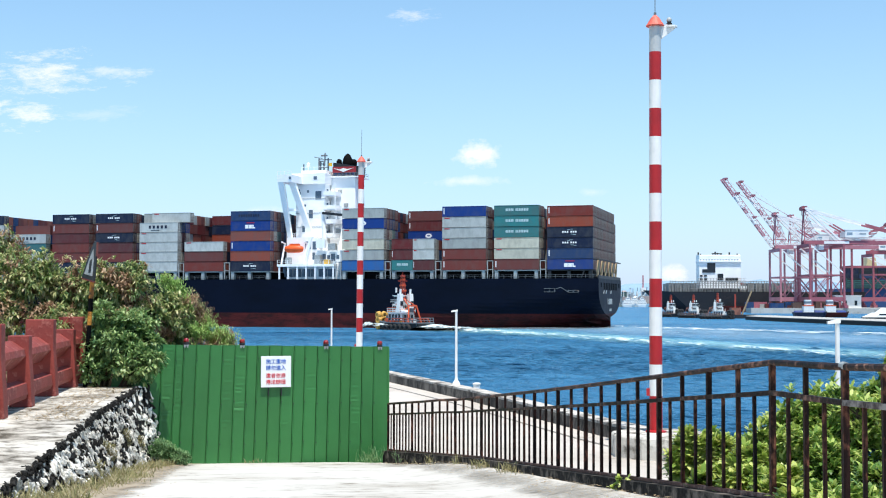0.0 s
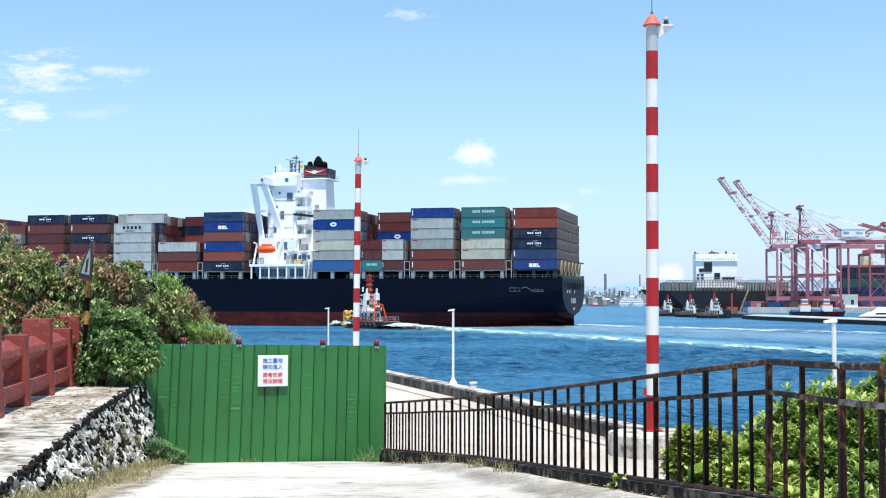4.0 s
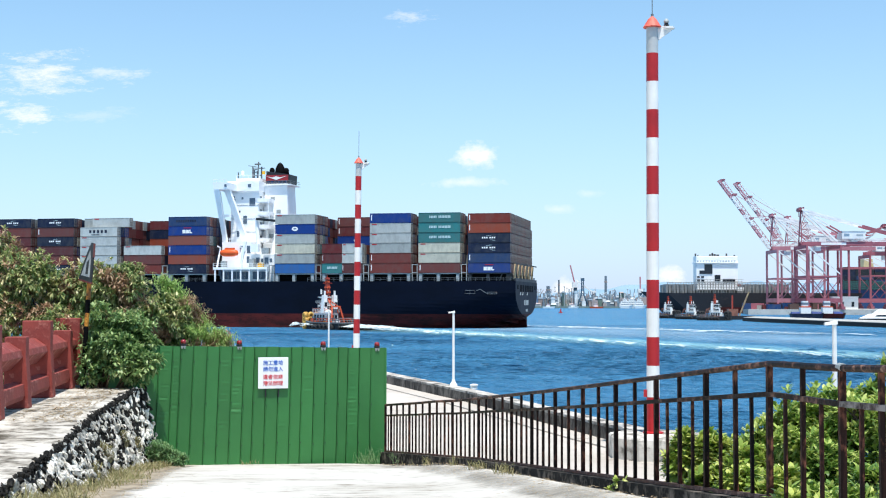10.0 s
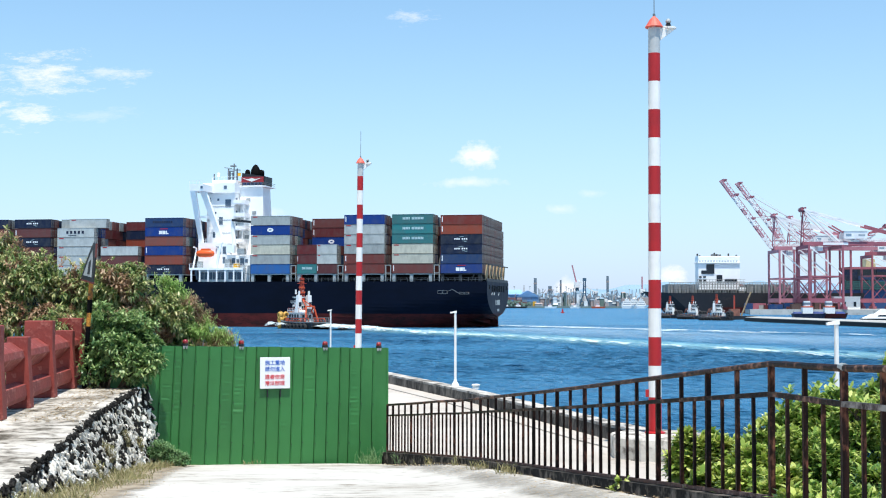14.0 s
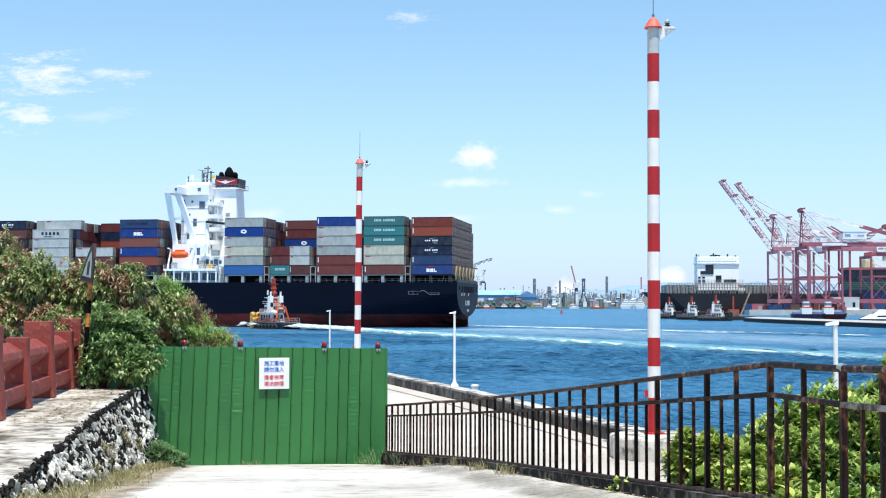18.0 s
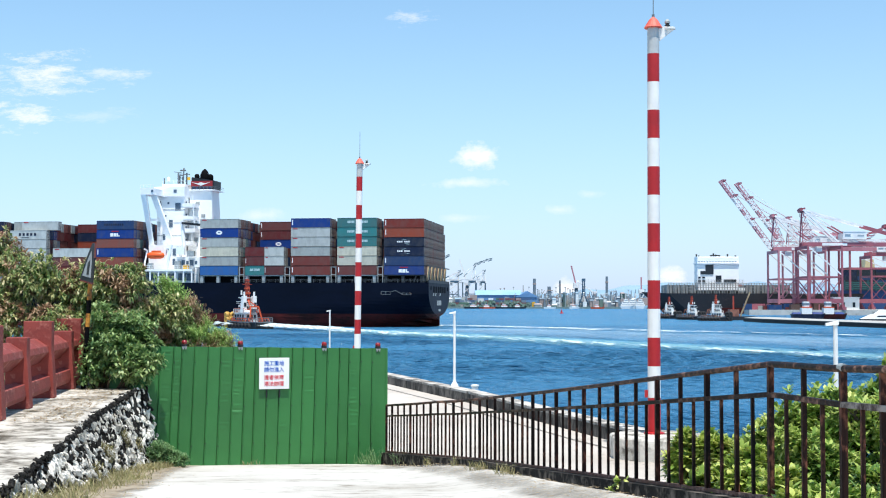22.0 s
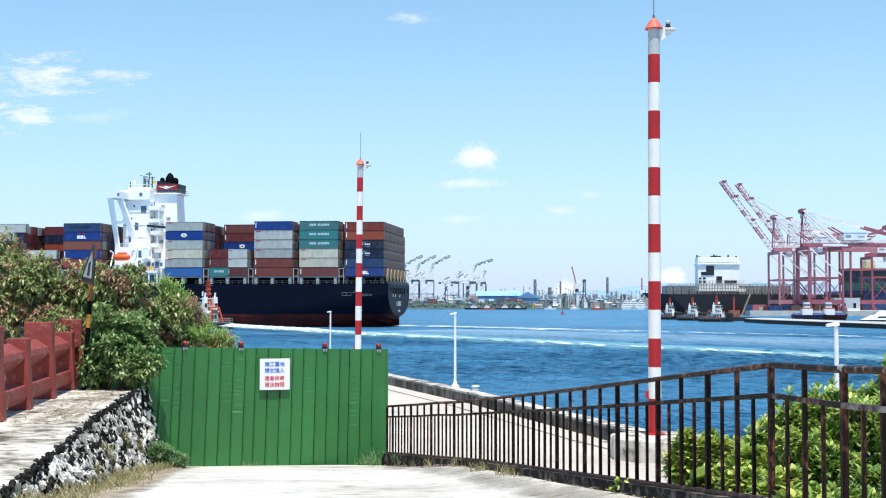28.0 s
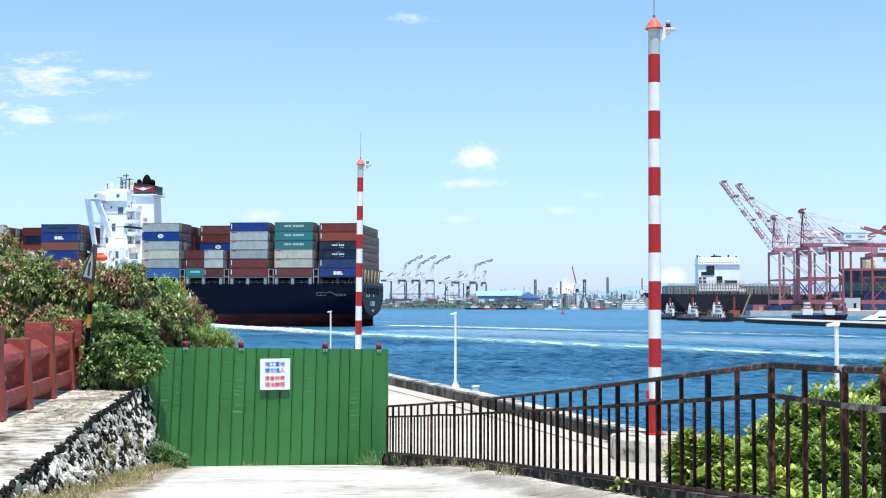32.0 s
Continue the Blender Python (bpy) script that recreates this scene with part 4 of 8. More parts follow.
for k in range(6):
    # solid grey panels stand in for the shadowed space below the boat deck
    part("deck_opening", Geo().box(-88.9 + 2.7 * k, -86.4 + 2.7 * k, 2.85 if k > 3 else 3.85, 4.1, 14.2, 16.4), M["house_glass"], ship)
for x0, x1, z0 in ((-88.9, -88.1, 15.2), (-80.0, -79.2, 19.0), (-77.0, -76.0, 18.6), (-74.4, -73.2, 18.6)):
    part("house_door", Geo().box(x0, x1, 2.85, 3.05, z0, z0 + 2.0), M["house_glass"], ship)
boat = part("lifeboat", Geo().lathe([(0.1, -2.9), (0.7, -2.6), (1.05, -1.7), (1.1, 0), (1.05, 1.7), (0.7, 2.6), (0.1, 2.9)], 12), M["orange"], ship, "orange enclosed lifeboat", smooth=True)
boat.matrix_basis = pose(-85.1, 1.7, 22.0, 0, 90, 0)
part("cabin", Geo().box(0.9, 1.5, -0.5, 0.5, -1.6, 1.2), M["orange"], boat).matrix_basis = pose(0, 0, 0, 0, 180, 0)
for x in (-88.6, -81.8):
    part("davit", Geo().bar((x, 1.0, 17.7), (x, 3.4, 23.6), 0.4, 0.4).bar((x, 3.4, 23.6), (x, 1.2, 24.0), 0.35, 0.35), M["ship_white"], ship)
part("stair", Geo().bar((-81.4, 1.2, 17.7), (-79.8, 1.2, 25.4), 0.5, 0.8), M["ship_white"], ship)
part("provision_crane", Geo().tube((-76.6, 5, 17.7), (-77.8, 5, 33.0), 0.8, 10, 0.55), M["ship_white"], ship)
part("crane_jib", Geo().bar((-77.6, 4.2, 32.2), (-70.0, 4.0, 31.4), 0.5, 0.7), M["dark"], ship)

SHIP_ROWS = ((0, 39.33, 333.17, 15.98), (4, 31.68, 343.61, 14.66), (8, 23.81, 354.02, 13.39), (12, 15.64, 361.85, 12.08), (16, 7.36, 369.19, 10.77), (20, -0.99, 376.79, 9.61), (24, -9.44, 384.71, 8.56), (28, -17.96, 392.2, 7.56), (32, -26.52, 398.85, 6.61))

# ---------------------------------------------------------------- green hoarding gate
FL, FR = Vector((-6.68, 25.797, EYE - 3.325)), Vector((-1.18, 27.342, EYE - 3.44))
fence_dir = (FR - FL).normalized()
fence_rz = math.degrees(math.atan2(FR.y - FL.y, FR.x - FL.x))
fence = thing("site_hoarding", FL.x, FL.y, FL.z, fence_rz, label="green corrugated steel hoarding closing the road", category="fence")
FLEN, FH = (FR - FL).length, 2.43
FU = (FR.xy - FL.xy).length


def fence_u(slope):
    """Distance along the hoarding at which the line of sight with this slope x / y meets it."""
    d = FR.xy - FL.xy
    return (slope * FL.y - FL.x) / (d.x - slope * d.y) * FU


def hoarding_panel(wide, seed, dent, creases):
    """One folded sheet: a flat pan behind a deep narrow seam, dented, and creased across where it was bent."""
    g = Geo()
    r_ = random.Random(seed)
    lines = [(r_.choice((r_.uniform(0.75, 1.35), r_.uniform(1.3, 2.35), r_.uniform(1.3, 2.35))), r_.uniform(0.0, 0.25), r_.uniform(0.6, 1.0), r_.uniform(-0.02, 0.02)) for _ in range(creases)]
    prof = [(-0.002, 0.05), (0.012, 0.05), (0.014, -0.012), (0.026, -0.014), (0.036, 0.0)] + [(0.036 + (wide - 0.04) * q / 6, 0.003) for q in range(1, 6)] + [(wide - 0.006, 0.0), (wide - 0.003, 0.05)]
    n = len(prof)
    zs = [-0.14] + ([FH * k / 110 for k in range(111)] if creases else [FH * k / 22 for k in range(23)])
    pts = []
    for z in zs:
        for i, (x, y) in enumerate(prof):
            d = 0.0
            if 4 <= i <= n - 2:
                d = dent * noise.noise((x * 2.5 + seed * 7, 3.1 * seed, z * 5.0)) + 0.35 * dent * noise.noise((x * 4, seed, z * 13.0))
                f = x / wide
                for zc, lo_, hi_, tip_ in lines:
                    if lo_ < f < hi_:
                        u_ = (z - zc - tip_ * f) / 0.03
                        d += 0.006 * u_ * math.exp(-u_ * u_)
            pts.append((x, y + d, z))
    g.add(pts, [(j * n + i, j * n + i + 1, (j + 1) * n + i + 1, (j + 1) * n + i) for j in range(len(zs) - 1) for i in range(n - 1)])
    g.add([(x, y, FH + 0.001) for x, y in prof] + [(x, 0.058, FH + 0.001) for x, y in prof], [(i, i + 1, n + i + 1, n + i) for i in range(n - 1)])
    g.add([(x, 0.058, 0) for x, y in prof] + [(x, 0.058, FH) for x, y in prof], [(i + 1, i, n + i, n + i + 1) for i in range(n - 1)])
    return g.mesh("panel", M["fence"])


SCREW = Geo().lathe([(0.012, 0.0), (0.012, 0.008), (0.006, 0.012)], 6).mesh("screw", M["dark"])
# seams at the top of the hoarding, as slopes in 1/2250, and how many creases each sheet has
SEAMS = [200, 222, 244, 266, 288, 311.5, 326, 348.5, 372.5, 394.5, 416.7, 437.8, 456, 477.6, 499.4, 521, 540, 562, 582.5, 604, 621, 641, 662]
CREASED = {4: 9, 5: 12, 9: 8, 10: 12, 14: 3, 20: 9, 16: 2}
TILT = [radians(2.5 - 1.6 * k / 22) for k in range(23)]
feet = [fence_u((px - 784) / FOCAL) - (FH - 0.05) * math.tan(a) for px, a in zip(SEAMS, TILT)] + [FU]
for k in range(23):
    wide = feet[k + 1] - feet[k]
    sheet_ob = piece("panel", hoarding_panel(wide, k, 0.0016 + 0.0012 * (k % 3), CREASED.get(k, 0)), None, fence, pose(feet[k], 0.003 * (k % 2), -0.1 * (k + 0.5) / 23 + 0.004 * math.sin(k * 2.1), 0, math.degrees(TILT[k]) if k < 22 else 0.6, 0.25 * math.sin(k * 2.3)))
    for z in (0.42, 1.24, 2.14):
        piece("screw", SCREW, None, sheet_ob, pose(0.03, -0.012, z + 0.03 * math.sin(k * 3.3), 90, 0, 0))
for z in (0.4, 1.25, 2.2):
    part("back_rail", Geo().box(0, FU, 0.065, 0.105, z - 0.03, z + 0.03), M["pole_grey"], fence)
part("end_post", Geo().box(FU + 0.003, FU + 0.03, -0.02, 0.07, -0.12, FH - 0.1), M["fence"], fence)


def on_fence(u, z, out=0.0):
    """A pose on the hoarding's front: u along it, z over its foot."""
    return Matrix.Translation(FL) @ pose(0, 0, 0, 0, 0, fence_rz) @ pose(u, -out, z)


def strobe():
    ob = new("warning_light")
    part("bracket", Geo().box(-0.04, -0.015, -0.05, -0.035, -0.03, 0.0).box(0.015, 0.04, -0.05, -0.035, -0.03, 0.0).box(-0.045, 0.045, -0.05, 0.02, 0.0, 0.032).box(-0.045, -0.015, -0.02, 0.02, -0.02, 0.03).box(0.015, 0.045, -0.02, 0.02, -0.02, 0.03), M["haze_panel"], ob)
    part("base", Geo().lathe([(0.055, 0.03), (0.062, 0.035), (0.062, 0.075), (0.05, 0.08)], 14), M["dark"], ob)
    part("lens", Geo().lathe([(0.05, 0.08), (0.058, 0.085), (0.058, 0.125), (0.046, 0.15), (0.02, 0.162)], 14), M["lamp_red"], ob, smooth=True)
    return tagged(ob, "small red flashing warning light on the hoarding top", "warning light", "warning lights on the hoarding")


first = strobe()
lights = [fence_u((px - 784) / FOCAL) for px in (331, 430, 578, 673)]
first.matrix_basis = on_fence(lights[0], FH - 0.025 - 0.02 * lights[0], -0.03)
for u in lights[1:]:
    copy_thing(first, on_fence(u, FH - 0.025 - 0.02 * u, -0.03))

board = new("notice_board")
board.matrix_basis = on_fence(2.99, 1.505, 0.06)
tagged(board, "white notice board with blue and red writing hung on the hoarding", "notice board")
part("plate", Geo().box(0, 0.63, 0, 0.025, 0, 0.65), M["sign_white"], board, bevel=0.006)
for x in (0.15, 0.42):
    part("strap", Geo().box(x, x + 0.025, 0.027, 0.05, -0.18, 0.1), M["dark"], board)


def writing(body, size, mat, parent, m, name="lettering"):
    cu = bpy.data.curves.new(name, "FONT")
    cu.body, cu.size, cu.extrude, cu.offset = body, size, 0.003, 0.0007
    cu.materials.append(mat)
    ob = new(name, cu)
    ob.parent = parent
    ob.matrix_basis = m
    return ob


for k, (txt, mat) in enumerate((("施工重地", "ink_blue"), ("請勿進入", "ink_blue"), ("違者依商", "ink_red"), ("港法辦理", "ink_red"))):
    writing(txt, 0.105, M[mat], board, pose(0.10, -0.003, 0.50 - 0.132 * k - (0.03 if k > 1 else 0), 90, 0, 0))

# ---------------------------------------------------------------- rusty railing
railing = thing("railing", label="rusty black steel railing along the ramp", category="railing")


def along(i, f):
    (xa, ya), (xb, yb) = KERB[i], KERB[i + 1]
    x, y = xa + (xb - xa) * f, ya + (yb - ya) * f
    d = Vector((yb - ya, -(xb - xa), 0)).normalized()
    return Vector((x, y, rail_z(y)))


def bar_mesh(w, h, name):
    return Geo().box(-w / 2, w / 2, -w / 2, w / 2, 0, h).mesh(name, M["rust_bar"])


POST, TALL, SHORT = bar_mesh(0.040, 0.985, "post"), bar_mesh(0.031, 0.975, "tall_bar"), bar_mesh(0.024, 0.765, "bar")
for i, n, heavy in ((0, 16, 2), (1, 6, 2), (2, 2, 2), (3, 18, 2), (4, 13, 3)):
    a, b = along(i, 0), along(i, 1)
    turn = math.degrees(math.atan2(b.y - a.y, b.x - a.x))
    for k in range(n):
        p, q = along(i, k / n), along(i, (k + 0.5) / n)
        big = k % heavy == 0
        lean = random.uniform(-0.5, 0.5)
        piece("post" if big else "tall_bar", POST if big else TALL, None, railing, pose(p.x, p.y, p.z, 0, lean, turn))
        piece("bar", SHORT, None, railing, pose(q.x, q.y, q.z, 0, random.uniform(-0.7, 0.7), turn))
end = along(4, 1)
piece("post", POST, None, railing, pose(end.x, end.y, end.z, 0, 0, 74))
for i in range(5):
    n = 5
    g, h, lo = Geo(), Geo(), Geo()
    for k in range(n):
        a, b = along(i, k / n), along(i, (k + 1) / n)
        sag = lambda p: Vector((0, 0, 0.006 * math.sin(p.y * 2.2)))
        g.tube(a + Vector((0, 0, 0.985)) + sag(a), b + Vector((0, 0, 0.985)) + sag(b), 0.023, 10)
        h.bar(a + Vector((0, 0, 0.765)) + sag(a), b + Vector((0, 0, 0.765)) + sag(b), 0.04, 0.036)
        lo.bar(a + Vector((0, 0, 0.02)), b + Vector((0, 0, 0.02)), 0.05, 0.03)
    part("top_rail", g, M["rust_rail"], railing)
    part("middle_rail", h, M["rust_rail" if i > 1 else "rail_pale"], railing, "" if i > 1 else "flaking grey middle rail")
    part("bottom_rail", lo, M["rust_sill"], railing, "rust-brown bottom rail")
c = along(2, 0.0)
part("joint_sleeve", Geo().tube(c + Vector((0, -0.03, 0.985)), c + Vector((0, 0.05, 0.985)), 0.026, 10), M["haze_panel"], railing, "bare steel sleeve")

# ---------------------------------------------------------------- striped light masts
EDGES = [0.0, 0.81, 1.53] + [1.53 + 0.659 * (k + 1) for k in range(11)]


def striped_mast(x, y, lean):
    ob = thing("striped_mast", x, y, QUAY, 0, label="tall red and white banded steel light mast on a concrete block", category="mast", group="striped masts on the quay")
    ob.matrix_basis = pose(x, y, QUAY - 0.2, 0, lean, 0)
    part("plinth", Geo().lathe([(1.16, 0.18), (1.17, 0.5), (1.15, 0.66), (1.11, 0.71), (0.3, 0.73)], 9, (0.1, 0, 0)), M["concrete_old"], ob, "round stained concrete block")
    part("base_plate", Geo().lathe([(0.24, 0.72), (0.24, 0.76), (0.15, 0.78)], 16), M["red_paint"], ob)
    for k, (a, b) in enumerate(zip(EDGES, EDGES[1:])):
        part("band", Geo().lathe([(0.149 - 0.0007 * k, 0.75 + a), (0.149 - 0.0007 * (k + 1), 0.75 + b)], 24), M["red_paint"] if k % 2 == 0 else M["pole_white"], ob, smooth=False)
    top = 0.75 + EDGES[-1]
    part("head_tube", Geo().lathe([(0.139, top), (0.137, top + 0.62)], 24), M["pole_grey"], ob)
    part("cap", Geo().lathe([(0.20, top + 0.60), (0.215, top + 0.62), (0.20, top + 0.64), (0.10, top + 0.80), (0.03, top + 0.87)], 18), M["cap_red"], ob, "faded red conical cap")
    part("whip_antenna", Geo().tube((0, 0, top + 0.85), (0, 0, top + 0.93), 0.032, 8).tube((0, 0, top + 0.9), (0, 0, top + 2.1), 0.010, 6), M["ship_grey"], ob)
    z = top + 0.06
    br = part("bracket", Geo().hull([(0.12, -0.05, z + 0.26), (0.16, -0.05, z + 0.26), (0.47, -0.05, z + 0.50), (0.47, -0.05, z + 0.58), (0.12, -0.05, z + 0.58)],
                                    [(0.12, 0.05, z + 0.26), (0.16, 0.05, z + 0.26), (0.47, 0.05, z + 0.50), (0.47, 0.05, z + 0.58), (0.12, 0.05, z + 0.58)])
              .lathe([(0.05, z + 0.49), (0.14, z + 0.52), (0.14, z + 0.56), (0.05, z + 0.58)], 12, (0.38, 0, 0)), M["pole_white"], ob)
    beacon = part("beacon", Geo().lathe([(0.065, z + 0.58), (0.065, z + 0.62), (0.045, z + 0.63), (0.05, z + 0.66)], 12, (0.33, 0, 0)), M["dark"], br)
    part("lens", Geo().lathe([(0.06, z + 0.66), (0.065, z + 0.70), (0.045, z + 0.74), (0.02, z + 0.76)], 12, (0.33, 0, 0)), M["haze_panel"], beacon)
    part("bracket_plate", Geo().box(-0.215, -0.135, -0.03, 0.03, 0.75 + 0.81, 0.75 + 0.98), M["red_paint"], ob)
    return ob


striped_mast(4.905, 29.4, 0.17)
striped_mast(-3.86, 58.6, 0.45)

# ---------------------------------------------------------------- white quay lamps
def quay_lamp(x, y, foot, high, kind_label="slim white quay lamp post on the parapet"):
    ob = thing("quay_lamp", x, y, foot, 0, label=kind_label, category="lamp post", group="white lamp posts on the quay")
    part("pole", Geo().lathe([(0.15, 0.0), (0.14, 0.05), (0.07, 0.16), (0.05, 0.25), (0.042, high)], 14), M["pole_white"], ob)
    part("lamp_head", Geo().hull([(-0.19, -0.05, high - 0.05), (0.05, -0.06, high - 0.03), (0.05, 0.06, high - 0.03), (-0.19, 0.05, high - 0.05)],
                                 [(-0.19, -0.04, high), (0.05, -0.05, high + 0.05), (0.05, 0.05, high + 0.05), (-0.19, 0.04, high)]), M["pole_white"], ob)
    return ob


quay_lamp(0.50, 47.4, QUAY + 0.42, 2.74)
quay_lamp(-6.25, 71.5, QUAY, 3.05)
quay_lamp(7.62, 24.6, QUAY, 3.15)
bollard = thing("bollard", 1.22, 45.9, QUAY + 0.42, label="short white mooring bollard on the parapet", category="bollard")
part("body", Geo().lathe([(0.13, 0), (0.12, 0.04), (0.11, 0.08), (0.15, 0.11), (0.15, 0.15), (0.08, 0.17)], 14), M["pole_white"], bollard)

# ---------------------------------------------------------------- red concrete barrier
barrier = thing("road_barrier", label="oxide red concrete road barrier with tapered posts", category="barrier")
RAIL_A, RAIL_D = Vector((-6.52, 18.9, PLAT)), Vector((-0.132, 0.991, 0)).normalized()
side = Vector((RAIL_D.y, -RAIL_D.x, 0))


def bm(s):
    o = RAIL_A + RAIL_D * s
    return Matrix(((side.x, RAIL_D.x, 0, o.x), (side.y, RAIL_D.y, 0, o.y), (0, 0, 1, o.z), (0, 0, 0, 1)))


SPOTS = [(-11.2, 1), (-8.9, 0), (-6.7, 1), (-4.5, 0), (-2.3, 0), (0.0, 1), (2.15, 0), (4.5, 1), (6.85, 0), (8.1, 1)]
for s, tall in SPOTS:
    top = 1.40 if tall else 1.17
    poly = [(0.06, 0.0), (0.03, 0.5), (0.0, 0.85), (0.0, top), (-0.5 if tall else -0.34, top), (-0.5 if tall else -0.34, 0.3), (-0.4 if tall else -0.3, 0.0)]
    lo = [(u, -0.15, z) for u, z in poly]
    hi = [(u, 0.15, z) for u, z in poly]
    ob = part("post", Geo().hull(lo, hi), M["barrier"], barrier, bevel=0.015)
    ob.matrix_basis = bm(s)
for (sa, _), (sb, _) in zip(SPOTS, SPOTS[1:]):
    for nm, poly in (("upper_beam", [(-0.04, 0.84), (-0.07, 0.95), (-0.26, 1.08), (-0.36, 1.08), (-0.36, 0.62), (-0.24, 0.62)]), ("lower_beam", [(0.0, 0.22), (-0.02, 0.40), (-0.2, 0.44), (-0.2, 0.16), (-0.03, 0.14)])):
        ob = part(nm, Geo().hull([(u, 0.15, z) for u, z in poly][::-1], [(u, sb - sa - 0.15, z) for u, z in poly][::-1]), M["barrier"], barrier, bevel=0.01)
        ob.matrix_basis = bm(sa)

for u0, z0, z1 in ((-0.10, 0.62, 0.80), (-0.07, 0.74, 0.98), (-0.09, 0.92, 1.12), (-0.06, 0.40, 0.66)):
    ob = part("paint_scrape", Geo().hull([(u0, -0.156, z0), (u0 + 0.025, -0.156, z0), (u0 + 0.04, -0.156, z1), (u0 + 0.02, -0.156, z1)], [(u0, -0.15, z0), (u0 + 0.025, -0.15, z0), (u0 + 0.04, -0.15, z1), (u0 + 0.02, -0.15, z1)]), M["haze_panel"], barrier, "pale scraped paint")
    ob.matrix_basis = bm(0.0)
# chevron marker in the shrubs
marker = thing("chevron_marker", label="leaning curve marker on a yellow and black banded post", category="road sign")
for k in range(11):
    part("band", Geo().lathe([(0.046, 0.27 * k), (0.046, 0.27 * k + 0.27)], 12), M["marker_yellow"] if k in (5, 7, 8, 10) else M["black"], marker)
marker.matrix_basis = pose(-7.22, 25.75, PLAT - 0.1, 0, 3.0, 0) @ pose(0, 0, 0, 0, 0, -54)


def slab(pts, y0, y1):
    return Geo().hull([(x, y0, zz) for x, zz in pts], [(x, y1, zz) for x, zz in pts])


plate = part("plate", slab([(-0.36, 2.30), (0.34, 2.24), (0.36, 2.66), (0.34, 3.02), (0.22, 3.04), (0.02, 2.84), (-0.2, 2.56)], -0.09, -0.065), M["dark"], marker, "dark tapered plate with a pale panel")
part("panel", slab([(-0.22, 2.38), (0.24, 2.34), (0.25, 2.66), (0.20, 2.88), (0.06, 2.74), (-0.1, 2.54)], -0.096, -0.09), M["haze_panel"], plate)
part("arrow", slab([(0.02, 2.40), (0.14, 2.40), (0.18, 2.70), (0.06, 2.64)], -0.102, -0.096), M["dark"], plate)
part("edge_strip", slab([(0.34, 2.74), (0.38, 2.74), (0.37, 3.02), (0.34, 3.02)], -0.094, -0.06), M["rust"], plate)
part("edge_strip", slab([(-0.36, 2.27), (0.34, 2.21), (0.34, 2.24), (-0.36, 2.30)], -0.094, -0.06), M["rust"], plate)

# ---------------------------------------------------------------- shrubs


def leaf(g, base, way, up, ln, wd, droop):
    """A bent blade with rounded shoulders."""
    way = way.normalized()
    sd = way.cross(up)
    sd = sd.normalized() if sd.length > 1e-3 else Vector((1, 0, 0))
    nrm = sd.cross(way)
    p1 = base + way * ln * 0.34 + nrm * droop * 0.12 * ln
    p2 = base + way * ln * 0.72 - nrm * droop * 0.04 * ln
    e = base + way * ln - nrm * droop * ln * 0.38
    k = len(g.v)
    g.v += [tuple(base), tuple(p1 + sd * wd * 0.42), tuple(p2 + sd * wd * 0.46), tuple(e), tuple(p2 - sd * wd * 0.46), tuple(p1 - sd * wd * 0.42)]
    g.f += [(k, k + 1, k + 5), (k + 1, k + 2, k + 4, k + 5), (k + 2, k + 3, k + 4)]


